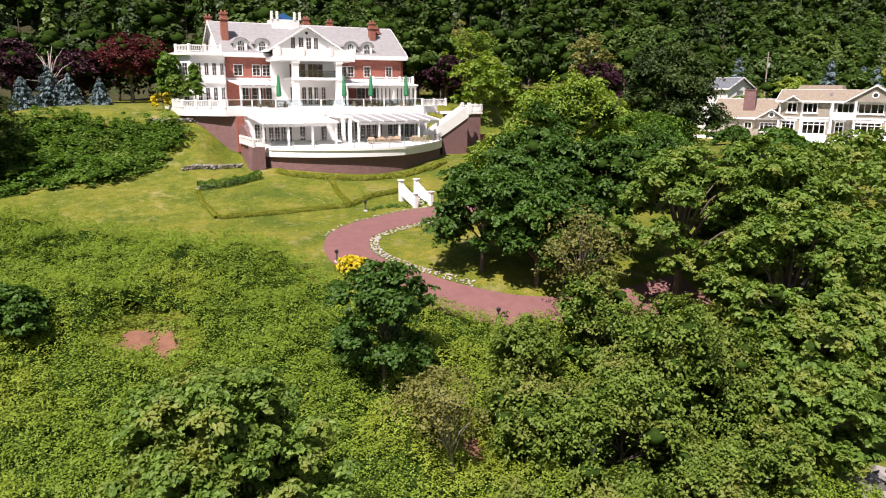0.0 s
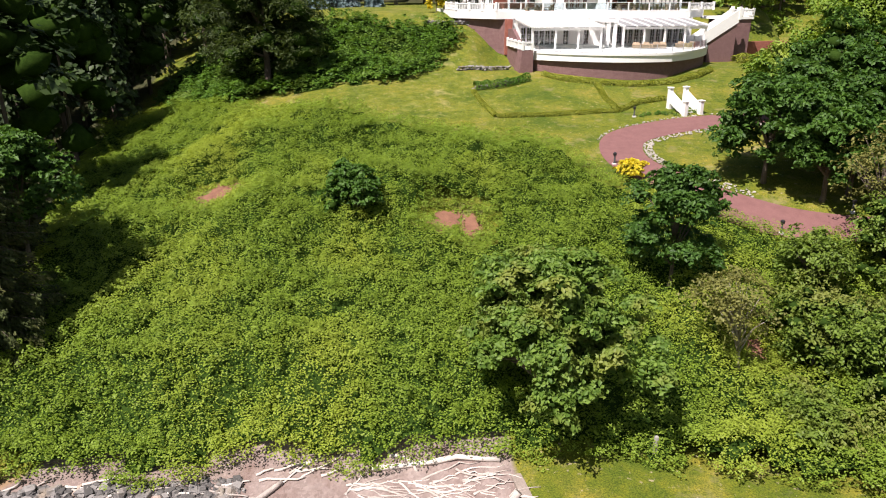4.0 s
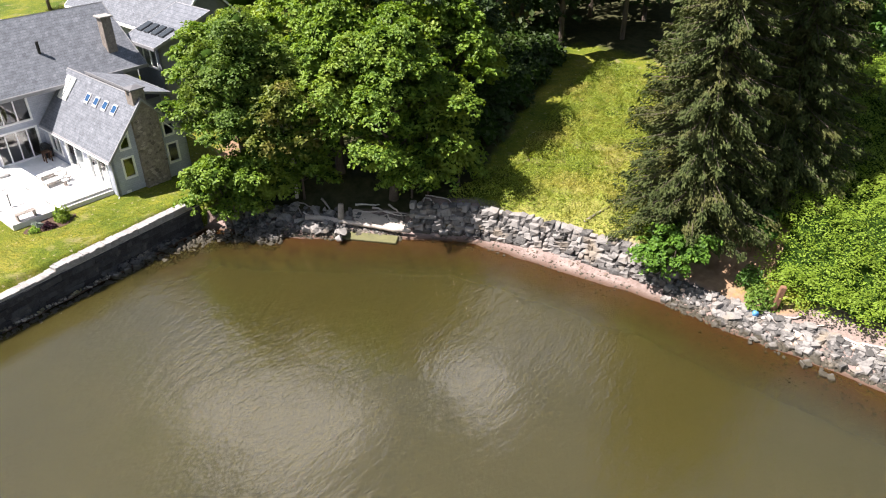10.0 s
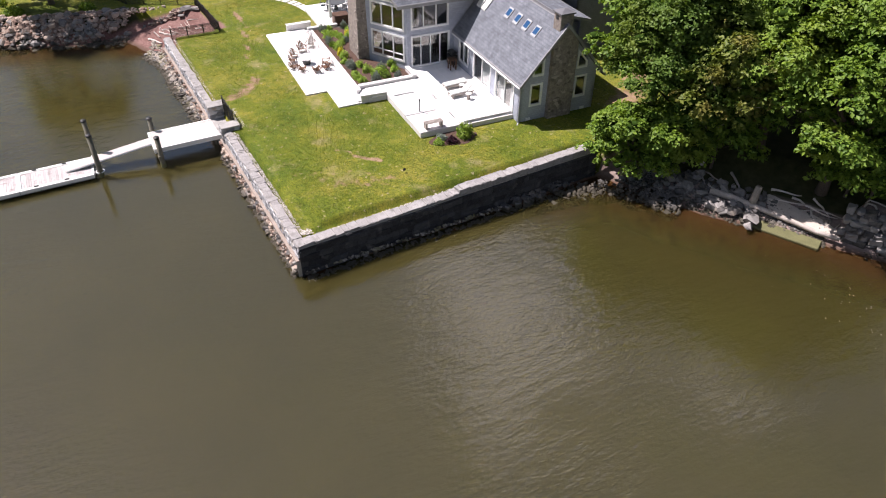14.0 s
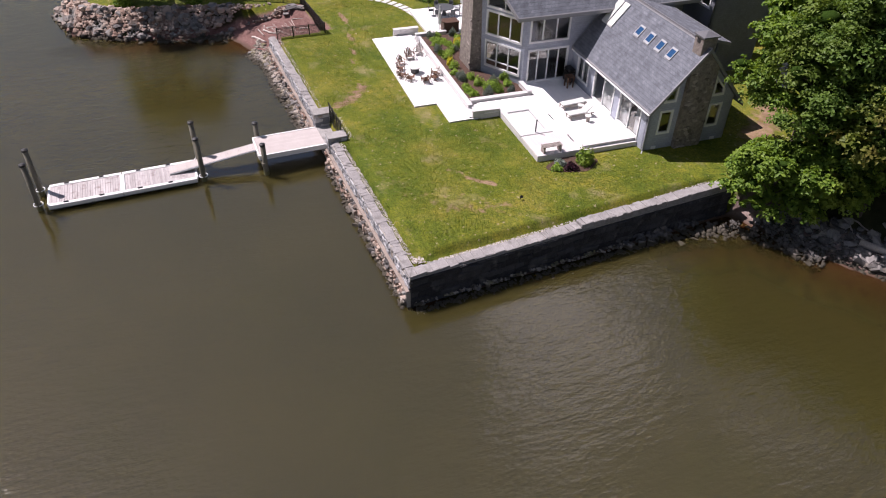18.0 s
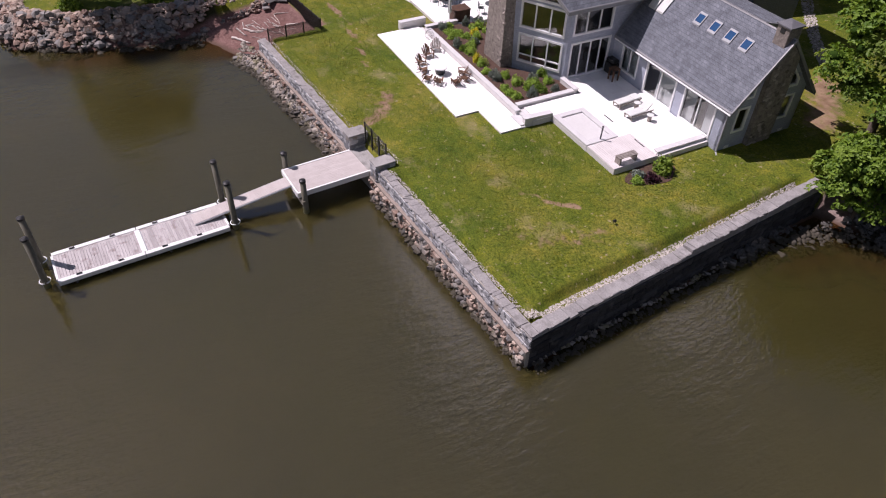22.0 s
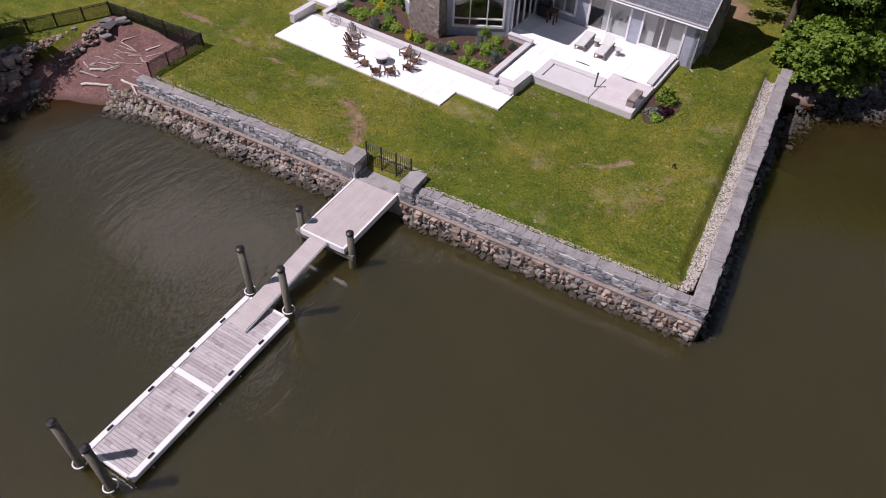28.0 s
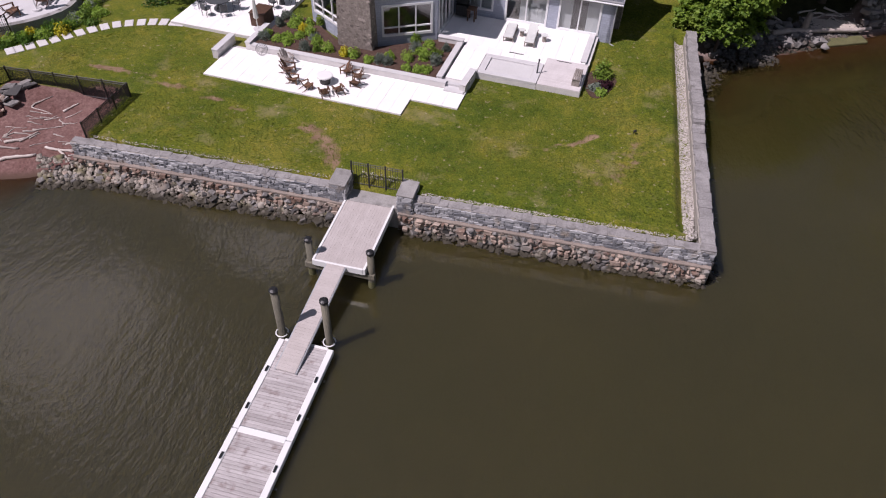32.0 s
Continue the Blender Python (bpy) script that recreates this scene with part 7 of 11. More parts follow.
for s in (-1, 1):
    part("side_rail", Mesh().tube([ga + sidev * 0.45 * s + Vector((0, 0, -0.05)), gb + sidev * 0.45 * s + Vector((0, 0, -0.05))], 0.05, 6), M_ALU, gang)

pier = thing("fixed_pier", "fixed pier with a pale boarded deck and white edge boards", "pier")
PX0, PX1, PY0, PY1, PZ = -79.7, -77.2, -7.85, -3.3, 1.28
part("deck_frame", Mesh().box(PX0 + 0.06, PY0 + 0.06, 0.95, PX1 - 0.06, PY1, PZ - 0.045), M_ALU, pier)
bw = 0.14
board = Mesh().box(-bw / 2 + 0.0012, -(PY1 - PY0) / 2 + 0.08, 0, bw / 2 - 0.0012, (PY1 - PY0) / 2, 0.04, 0.002).data("plank")
board.materials.append(M_DECKPALE)
x = PX0 + 0.09
while x < PX1 - 0.1:
    put(board, "plank", pier, (x + bw / 2, (PY0 + PY1) / 2 + 0.02, PZ - 0.042), (1, 1, 1), (0, 0, 0))
    x += bw
for a in ((PX0 - 0.02, PY0, PX0 + 0.09, PY1), (PX1 - 0.09, PY0, PX1 + 0.02, PY1), (PX0 + 0.09, PY0 - 0.02, PX1 - 0.09, PY0 + 0.08)):
    part("edge_board", Mesh().box(a[0], a[1], 0.98, a[2], a[3], PZ + 0.03, 0.01), M_WHITE, pier)
for x in (PX0 - 0.2, PX1 + 0.1):
    part("cross_beam", Mesh().box(x - 0.08 if x < -78 else x, PY0 + 0.12, 0.55, x + 0.1, PY0 + 0.42, 0.9, 0.01), M_PILE, pier)
part("cap_beam", Mesh().box(PX0 - 0.45, PY0 + 0.1, 0.62, PX1 + 0.4, PY0 + 0.32, 0.92, 0.01), M_PILE, pier)


# ---- fences ----
def fence(label, pts, height=1.2, step=1.5, gap=0.11, name="fence", zs=None):
    ob = thing(name, label, "fence", group="black fences")
    for (a, b) in zip(pts, pts[1:]):
        a2, b2 = Vector(a), Vector(b)
        ln = (b2 - a2).length
        n = max(1, round(ln / step))
        at = lambda t: (a2.x + (b2.x - a2.x) * t, a2.y + (b2.y - a2.y) * t)
        zz = lambda t: max(gz(*at(t)), 0.6) if zs is None else zs
        for i in range(n + (b == pts[-1])):
            x, y = at(i / n)
            part("post", Mesh().box(x - 0.035, y - 0.035, zz(i / n) - 0.2, x + 0.035, y + 0.035, zz(i / n) + height + 0.06, 0.006), M_BLACK, ob)
        infill, picket = Mesh(), None
        for i in range(n):
            p, q = at(i / n), at((i + 1) / n)
            z0, z1 = zz(i / n), zz((i + 1) / n)
            for h in (0.12, height - 0.12, height):
                part("rail", Mesh().tube([(*p, z0 + h), (*q, z1 + h)], 0.02, 4), M_BLACK, ob)
            m = max(2, int((Vector(p) - Vector(q)).length / gap))
            for j in range(1, m):
                t = j / m
                x, y, z = p[0] + (q[0] - p[0]) * t, p[1] + (q[1] - p[1]) * t, z0 + (z1 - z0) * t
                if gap < 0.08:
                    infill.box(x - 0.009, y - 0.009, z + 0.1, x + 0.009, y + 0.009, z + height)
                elif picket is None:
                    picket = part("picket", Mesh().box(-0.009, -0.009, 0.1, 0.009, 0.009, height), M_BLACK, ob)
                    picket.location = (x, y, z)
                else:
                    put(picket.data, "picket", ob, (x, y, z), (1, 1, 1), (0, 0, 0))
        if gap < 0.08:
            tagged(part("mesh_infill", infill, M_BLACK, ob), kind="stuff")
    return ob


fence("black metal picket gate at the head of the dock", [(GATE_L + 0.12, -2.5), (GATE_R - 0.06, -2.45)], 1.4, 0.9, name="gate_fence", zs=1.5)
fence("black mesh fence round the small red beach", [(-94.15, -3.15), (-94.0, 0.85), (-101.5, 0.45), (-104.6, -5.2), (-112, -9)], 1.35, 1.6, gap=0.045, zs=1.42)

# ---- windows and roofs ----
def window(parent, p, q, z0, z1, cols=2, rows=1, frame=0.12, bar=0.08, name="window", tops=None, inset=0.08, split=None, material=None, label=""):
    """A window in the wall line p to q: white frame and bars, one pane each. tops: heights of its two upper corners."""
    p, q = Vector((*p, 0)), Vector((*q, 0))
    ln = (q - p).length
    u = (q - p) / ln
    nin = Vector((-u.y, u.x, 0))
    ta, tb = tops or (z1, z1)
    top = lambda s: ta + (tb - ta) * s / ln

    def bar_box(a, b, la, lb, ha, hb, out=0.03, deep=0.1):
        A, B = p + u * a - nin * out, p + u * b - nin * out
        base = [A, B, B + nin * (deep + out), A + nin * (deep + out)]
        m.hexa([(w.x, w.y, h) for w, h in zip(base, (la, lb, lb, la))], [(w.x, w.y, h) for w, h in zip(base, (ha, hb, hb, ha))])

    # the frame: one ring with a front and a back
    rim = [(-0.01, z0 - 0.03), (ln + 0.01, z0 - 0.03), (ln + 0.01, tb + 0.02), (-0.01, ta + 0.02)]
    hole = [(frame, z0 + frame), (ln - frame, z0 + frame), (ln - frame, top(ln - frame) - frame), (frame, top(frame) - frame)]
    vs = []
    for off in (-0.04, 0.1):
        vs += [tuple(p + u * a + nin * off + Vector((0, 0, h))) for a, h in rim + hole]
    fs = []
    for k in range(4):
        n = (k + 1) % 4
        fs += [(k, n, 4 + n, 4 + k), (8 + n, 8 + k, 12 + k, 12 + n), (n, k, 8 + k, 8 + n), (4 + k, 4 + n, 12 + n, 12 + k)]
    w = part(name, Mesh().add(vs, fs), material or M_TRIM, parent, label)
    cuts = [ln * i / cols for i in range(cols + 1)]
    for c in cuts[1:-1]:
        m = Mesh()
        bar_box(c - bar / 2, c + bar / 2, z0 + frame, z0 + frame, top(c - bar / 2) - frame, top(c + bar / 2) - frame, 0.02, 0.08)
        part("glazing_bar", m, material or M_TRIM, w)
    levels = split or [(r + 1) / rows for r in range(rows - 1)]
    for lv in levels:
        m = Mesh()
        h = z0 + (min(ta, tb) - z0) * lv
        bar_box(frame, ln - frame, h - bar / 2, h - bar / 2, h + bar / 2, h + bar / 2, 0.015, 0.075)
        part("glazing_bar", m, material or M_TRIM, w)
    for a, b in zip(cuts, cuts[1:]):
        A, B = p + u * (a + 0.02) + nin * inset * 0.6, p + u * (b - 0.02) + nin * inset * 0.6
        g = Mesh().add([(A.x, A.y, z0 + 0.04), (B.x, B.y, z0 + 0.04), (B.x, B.y, top(b) - 0.04), (A.x, A.y, top(a) - 0.04)], [(0, 1, 2, 3)])
        pane = part("pane", g, M_GLASS, w)
        pane.visible_shadow = False
    return w


def slab_roof(parent, corners, thick, material, name="roof", edge=None):
    """A roof plane through its upper corners, with thickness."""
    c = [Vector(v) for v in corners]
    nrm = (c[1] - c[0]).cross(c[2] - c[0]).normalized()
    if nrm.z < 0:
        c = c[::-1]
        nrm = -nrm
    n = len(c)
    m = Mesh().add([tuple(v) for v in c] + [tuple(v - Vector((0, 0, thick))) for v in c], [tuple(range(n)), tuple(range(n, 2 * n))[::-1]] + [((i + 1) % n, i, n + i, n + (i + 1) % n) for i in range(n)])
    ob = part(name, m, material, parent)
    if edge:
        e = Mesh()
        for a, b in zip(c, c[1:] + c[:1]):
            if (b - a).length > 0.5:
                o = (b - a).normalized().cross(nrm).normalized() * 0.02
                lift = Vector((0, 0, 0.015))
                e.add([tuple(v) for v in (a + o + lift, b + o + lift, b + o - Vector((0, 0, thick + 0.03)), a + o - Vector((0, 0, thick + 0.03)), a - o * 3 + lift, b - o * 3 + lift, b - o * 3 - Vector((0, 0, thick + 0.03)), a - o * 3 - Vector((0, 0, thick + 0.03)))],
                      [(0, 1, 2, 3), (7, 6, 5, 4), (4, 5, 1, 0), (3, 2, 6, 7)])
        part("roof_edge", e, edge, ob)
    return ob


# ---- the shore house ----
HM = pose(-68.38, 14.34, 0, 0, 0, -3.5)
house = thing("shore_house", "grey-sided shore house with slate-grey roofs, stone chimneys and large windows", "house", HM)
FL = 2.3
# wing
WF, WB, WR, EZ, RZ = 0.6, 6.6, 3.6, 4.95, 8.35
front_holes = [(0.9, 2.75, 2.6, 4.72), (3.4, FL + 0.02, 6.2, 4.72), (6.9, FL + 0.02, 9.6, 4.72)]
part("wall_front", Mesh().wall((-10.4, WF), (0, WF), 1.2, EZ, 0.22, front_holes), M_SIDING, house)
window(house, (-9.5, WF), (-7.8, WF), 2.75, 4.72, 2)
window(house, (-7.0, WF), (-4.2, WF), FL + 0.02, 4.72, 2, name="sliding_door")
window(house, (-3.5, WF), (-0.8, WF), FL + 0.02, 4.72, 2, name="sliding_door")
slope_w = (RZ - EZ) / (WR - WF)
for a, b in ((-9.45, -7.85), (-6.06, -4.3), (-3.45, -2.65), (-1.7, -0.86)):
    part("blind", Mesh().box(a, WF + 0.26, 2.36, b, WF + 0.3, 4.7), M_SPAWATER, house, "pale grey fabric blind")
rake = lambda y: RZ - abs(y - WR) * slope_w
gw = [(0.75, 3.0, 1.7, 4.6), (4.3, 3.0, 5.25, 4.6), (0.85, 5.15, 1.7, 6.0), (4.3, 5.15, 5.15, 6.0)]
part("wall_gable", Mesh().wall((0, WF), (0, WB), 1.2, [(0, EZ), (WR - WF, RZ), (WB - WF, EZ)], 0.22, gw), M_SIDING, house)
window(house, (0, WF + 0.75), (0, WF + 1.7), 3.0, 4.6, 1)
window(house, (0, WF + 4.3), (0, WF + 5.25), 3.0, 4.6, 1)
window(house, (0, WF + 0.85), (0, WF + 1.7), 5.15, 6.0, 1, tops=(5.55, 6.5))
window(house, (0, WF + 4.3), (0, WF + 5.15), 5.15, 6.0, 1, tops=(6.5, 5.55))
part("wall_back", Mesh().wall((0, WB), (-10.4, WB), 1.2, EZ, 0.22), M_SIDING, house)
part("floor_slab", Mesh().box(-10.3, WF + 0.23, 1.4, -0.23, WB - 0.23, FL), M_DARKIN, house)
slab_roof(house, [(0.45, WF - 0.3, EZ - 0.3 * slope_w + 0.2), (0.45, WR, RZ + 0.2), (-10.2, WR, RZ + 0.2), (-10.2, WF - 0.3, EZ - 0.3 * slope_w + 0.2)], 0.18, M_SHINGLE, edge=M_AWNINGGREY)
slab_roof(house, [(0.45, WB + 0.5, EZ - 0.5 * slope_w + 0.2), (0.45, WR + 0.003, RZ + 0.2), (-10.2, WR + 0.003, RZ + 0.2), (-10.2, WB + 0.5, EZ - 0.5 * slope_w + 0.2)], 0.18, M_SHINGLE, edge=M_AWNINGGREY)
part("gutter", Mesh().tube([(0.45, WF - 0.36, EZ - 0.25), (-10.0, WF - 0.36, EZ - 0.25)], 0.05, 6), M_TRIM, house)
part("downpipe", Mesh().tube([(0.06, WF - 0.03, EZ - 0.4), (0.06, WF - 0.03, 1.95), (0.35, WF - 0.25, 1.92)], 0.05, 6), M_TRIMGREY, house)
for i, x in enumerate((-5.6, -4.35, -3.1, -1.85)):
    y0, y1 = 2.3, 2.82
    sk = Mesh().hexa([(x - 0.3, y0, rake(y0) + 0.22), (x + 0.3, y0, rake(y0) + 0.22), (x + 0.3, y1, rake(y1) + 0.22), (x - 0.3, y1, rake(y1) + 0.22)],
                     [(x - 0.3, y0, rake(y0) + 0.3), (x + 0.3, y0, rake(y0) + 0.3), (x + 0.3, y1, rake(y1) + 0.3), (x - 0.3, y1, rake(y1) + 0.3)])
    o = part("skylight", sk, M_TRIMGREY, house)
    part("pane", Mesh().add([(x + a * 0.24, y, rake(y) + 0.308) for a, y in ((-1, y0 + 0.09), (1, y0 + 0.09), (1, y1 - 0.09), (-1, y1 - 0.09))], [(0, 1, 2, 3)]), M_SKYGLASS, o)
for x in (-9.2, -8.45):
    y0, y1 = 2.0, 3.2
    sk = Mesh().hexa([(x - 0.3, y0, rake(y0) + 0.22), (x + 0.3, y0, rake(y0) + 0.22), (x + 0.3, y1, rake(y1) + 0.22), (x - 0.3, y1, rake(y1) + 0.22)],
                     [(x - 0.3, y0, rake(y0) + 0.34), (x + 0.3, y0, rake(y0) + 0.34), (x + 0.3, y1, rake(y1) + 0.34), (x - 0.3, y1, rake(y1) + 0.34)])
    part("skylight", sk, M_CUSHION, house, "skylight with a white blind")
ch = part("gable_chimney", Mesh().box(0.003, 2.7, 1.2, 0.32, 4.6, 7.3), M_FIELD, house)
part("chimney_shoulder", Mesh().wall((0.003, 4.6), (0.003, 2.7), 7.303, [(0, 7.31), (1.0, 8.3), (1.9, 7.34)], 0.31), M_FIELD, ch)
part("chimney_shaft", Mesh().box(-0.72, 3.12, 7.2, 0.16, 4.08, 9.1, 0.03), M_FIELD, ch)
part("chimney_cap", Mesh().add([(-0.8, 3.04, 9.1), (0.24, 3.04, 9.1), (0.24, 4.16, 9.1), (-0.8, 4.16, 9.1), (-0.8, 3.04, 9.18), (0.24, 3.04, 9.18), (0.24, 4.16, 9.18), (-0.8, 4.16, 9.18), (-0.28, 3.6, 9.36)], [(3, 2, 1, 0), (0, 1, 5, 4), (1, 2, 6, 5), (2, 3, 7, 6), (3, 0, 4, 7), (4, 5, 8), (5, 6, 8), (6, 7, 8), (7, 4, 8)]), M_AWNINGDARK, ch)
part("flue_opening", Mesh().box(-0.45, 3.1, 8.72, -0.15, 3.118, 8.98), M_BLACK, ch)
for y in (1.2, 5.6):
    part("vent", Mesh().box(0.003, y, 1.95, 0.03, y + 0.35, 2.15), M_TRIM, house)
# main block with its pointed glass front
FC, NR, NL, FL2 = (-10.4, -3.3), (-13.75, -5.35), (-15.65, -5.35), (-19.0, -3.3)
RX, RH, EE = -14.7, 11.6, 8.15
mrake = lambda x: RH - abs(x - RX) * (RH - EE) / 4.6 - 0.12
east = Mesh().wall(FC, (-10.4, 9.2), 1.2, EE, 0.22, [(0.3, FL + 0.02, 3.5, 4.8), (0.3, 5.3, 3.4, 7.5)])
part("wall_east", east, M_SIDING, house)
window(house, (-10.4, -3.0), (-10.4, 0.2), FL + 0.02, 4.8, 4, name="folding_door")
window(house, (-10.4, -3.0), (-10.4, 0.1), 5.3, 7.5, 3)
ln_r = (Vector(FC) - Vector(NR)).length
prow = Mesh().wall(NR, FC, 1.2, [(0, mrake(NR[0])), (ln_r, mrake(FC[0]))], 0.22, [(0.45, 2.75, ln_r - 0.3, 4.75), (0.45, 5.15, ln_r - 0.3, 6.95), (0.45, 7.15, ln_r - 0.3, 8.0)])
part("wall_prow", prow, M_SIDING, house)
ur = (Vector(FC) - Vector(NR)).normalized()
ra, rb = Vector(NR) + ur * 0.45, Vector(NR) + ur * (ln_r - 0.3)
window(house, ra, rb, 2.75, 4.75, 3, split=[0.27])
window(house, ra, rb, 5.15, 6.95, 3)
window(house, ra, rb, 7.15, 8.0, 2, tops=(9.75, 7.95))
prow = Mesh().wall(FL2, NL, 1.2, [(0, mrake(FL2[0])), (ln_r, mrake(NL[0]))], 0.22, [(0.3, 2.75, ln_r - 0.45, 4.75), (0.3, 5.15, ln_r - 0.45, 6.95)])
part("wall_prow", prow, M_SIDING, house)
ul = (Vector(NL) - Vector(FL2)).normalized()
la, lb = Vector(FL2) + ul * 0.3, Vector(FL2) + ul * (ln_r - 0.45)
window(house, la, lb, 2.75, 4.75, 3, split=[0.27])
window(house, la, lb, 5.15, 6.95, 3)
part("wall_nose", Mesh().wall(NL, NR, 1.2, [(0, 10.6), (0.95, 11.3), (1.9, 10.6)], 0.2), M_SIDING, house)
part("wall_west", Mesh().wall((-19.0, 9.2), FL2, 1.2, EE, 0.22), M_SIDING, house)
part("wall_north", Mesh().wall((-10.4, 9.2), (-19.0, 9.2), 1.2, [(0, EE), (4.3, RH - 0.2), (8.6, EE)], 0.22), M_SIDING, house)
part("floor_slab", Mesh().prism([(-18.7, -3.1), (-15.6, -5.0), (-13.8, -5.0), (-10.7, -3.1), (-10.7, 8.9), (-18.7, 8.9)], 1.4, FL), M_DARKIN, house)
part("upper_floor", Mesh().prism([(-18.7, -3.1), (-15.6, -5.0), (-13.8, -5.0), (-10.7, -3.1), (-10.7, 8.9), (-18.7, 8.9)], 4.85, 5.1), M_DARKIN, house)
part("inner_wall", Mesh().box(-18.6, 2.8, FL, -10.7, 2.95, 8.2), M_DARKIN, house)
sr = (RH - EE) / 4.6
slab_roof(house, [(-9.2, -4.5, EE - 1.0 * sr + 0.25), (-9.2, 9.6, EE - 1.0 * sr + 0.25), (RX, 9.6, RH + 0.2), (RX, -6.5, RH + 0.2)], 0.2, M_SHINGLE, edge=M_AWNINGGREY)
slab_roof(house, [(-20.2, -4.5, EE - 1.0 * sr + 0.25), (-20.2, 9.6, EE - 1.0 * sr + 0.25), (RX, 9.6, RH + 0.203), (RX, -6.5, RH + 0.203)], 0.2, M_SHINGLE, edge=M_AWNINGGREY)
pierc = part("stone_chimney", Mesh().hexa([(-15.95, -6.2, 1.2), (-13.6, -6.2, 1.2), (-13.6, -5.0, 1.2), (-15.95, -5.0, 1.2)], [(-15.6, -5.95, 12.9), (-13.9, -5.95, 12.9), (-13.9, -5.0, 12.9), (-15.6, -5.0, 12.9)]), M_FIELD, house)
part("chimney_cap", Mesh().box(-15.85, -6.3, 12.9, -13.65, -4.85, 13.05, 0.03), M_CONCRETE, pierc)
frng = np.random.default_rng(31)
FIELD_STONES = [rock_mesh("stone", s, 0.75, 18) for s in range(60, 66)]
for q in FIELD_STONES:
    q.materials.append(M_FIELDPIECE)


def field_stones(parent, face, count):
    for _ in range(count):
        loc, n = face(frng.random(), frng.random())
        w = frng.uniform(0.22, 0.42)
        flat = (w, 0.13, w * 0.75) if n == 0 else (0.13, w, w * 0.75)
        put(FIELD_STONES[frng.integers(6)], "stone", parent, loc, flat, (0, frng.uniform(-0.3, 0.3), 0) if n == 0 else (frng.uniform(-0.3, 0.3), 0, 0))


field_stones(pierc, lambda a, b: ((-15.9 + 0.35 * b + a * (2.25 - b * 0.65), -6.14 + 0.25 * b, 1.5 + 11.2 * b), 0), 240)
field_stones(pierc, lambda a, b: ((-13.66 - 0.3 * b, -6.1 + a * 1.0, 1.5 + 11.2 * b), 1), 130)
field_stones(pierc, lambda a, b: ((-15.89 + 0.35 * b, -6.1 + a * 1.0, 1.5 + 11.2 * b), 1), 60)
field_stones(ch, lambda a, b: ((0.3, 2.8 + 1.7 * a, 1.6 + 5.5 * b), 1), 80)
roof_vent = Mesh().tube([(-11.8, 2.5, 9.4), (-11.8, 2.5, 10.5)], 0.12, 8)
part("vent_pipe", roof_vent, M_BLACK, house)
c2 = part("brick_chimney", Mesh().box(-11.45, 7.3, 8.5, -10.65, 8.1, 11.5, 0.03), M_FIELD, house)
part("chimney_cap", Mesh().box(-11.6, 7.15, 11.503, -10.5, 8.25, 11.62, 0.02), M_CONCRETE, c2)
# rear volumes
part("rear_wall", Mesh().wall((-2.9, 6.82), (-2.9, 7.2), 4.0, [(0, 7.35), (0.38, 7.0)], 0.22), M_SIDINGDARK, house)
part("rear_wall", Mesh().box(-9.4, 5.2, 5.0, -3.15, 7.15, 7.0), M_SIDINGDARK, house)
slab_roof(house, [(-2.55, 4.6, 8.1), (-2.55, 7.5, 7.3), (-9.8, 7.5, 7.3), (-9.8, 4.6, 8.1)], 0.16, M_SHINGLE, edge=M_AWNINGGREY)
tall = Mesh().wall((-12.4, 10.3), (-8.4, 10.3), 1.2, 9.2, 0.22, [(0.4, 7.0, 3.6, 8.9)])
part("rear_wall", tall, M_SIDINGDARK, house)
window(house, (-12.0, 10.3), (-8.8, 10.3), 7.0, 8.9, 3)
part("rear_wall", Mesh().wall((-8.4, 10.3), (-8.4, 15), 1.2, [(0, 9.2), (4.7, 10.8)], 0.22), M_SIDINGDARK, house)
part("rear_wall", Mesh().wall((-12.4, 15), (-12.4, 10.3), 1.2, [(0, 10.8), (4.7, 9.2)], 0.22), M_SIDINGDARK, house)
slab_roof(house, [(-7.9, 9.7, 9.1), (-7.9, 15.4, 11.1), (-13.0, 15.4, 11.1), (-13.0, 9.7, 9.1)], 0.2, M_SHINGLE, edge=M_AWNINGGREY)
for x in (-12.2, -11.1, -10.0, -8.9):
    part("skylight", Mesh().hexa([(x - 0.35, 11.0, 9.5), (x + 0.35, 11.0, 9.5), (x + 0.35, 12.2, 9.92), (x - 0.35, 12.2, 9.92)], [(x - 0.35, 11.0, 9.7), (x + 0.35, 11.0, 9.7), (x + 0.35, 12.2, 10.12), (x - 0.35, 12.2, 10.12)]), M_DARKGLASS, house)
part("far_wing_wall", Mesh().box(-34, 15.6, 1.2, -14.6, 23, 7.9), M_SIDINGDARK, house)
slab_roof(house, [(-14.0, 14.8, 7.7), (-14.0, 19.2, 12.0), (-34.6, 19.2, 12.0), (-34.6, 14.8, 7.7)], 0.2, M_SHINGLE, edge=M_TRIM)
slab_roof(house, [(-14.0, 23.6, 7.7), (-14.0, 19.203, 12.0), (-34.6, 19.203, 12.0), (-34.6, 23.6, 7.7)], 0.2, M_SHINGLE, edge=M_TRIM)
part("far_gable", Mesh().wall((-14.6, 15.6), (-14.6, 23), 7.903, [(0, 8.0), (3.6, 11.8), (7.4, 8.0)], 0.2), M_SIDINGDARK, house)

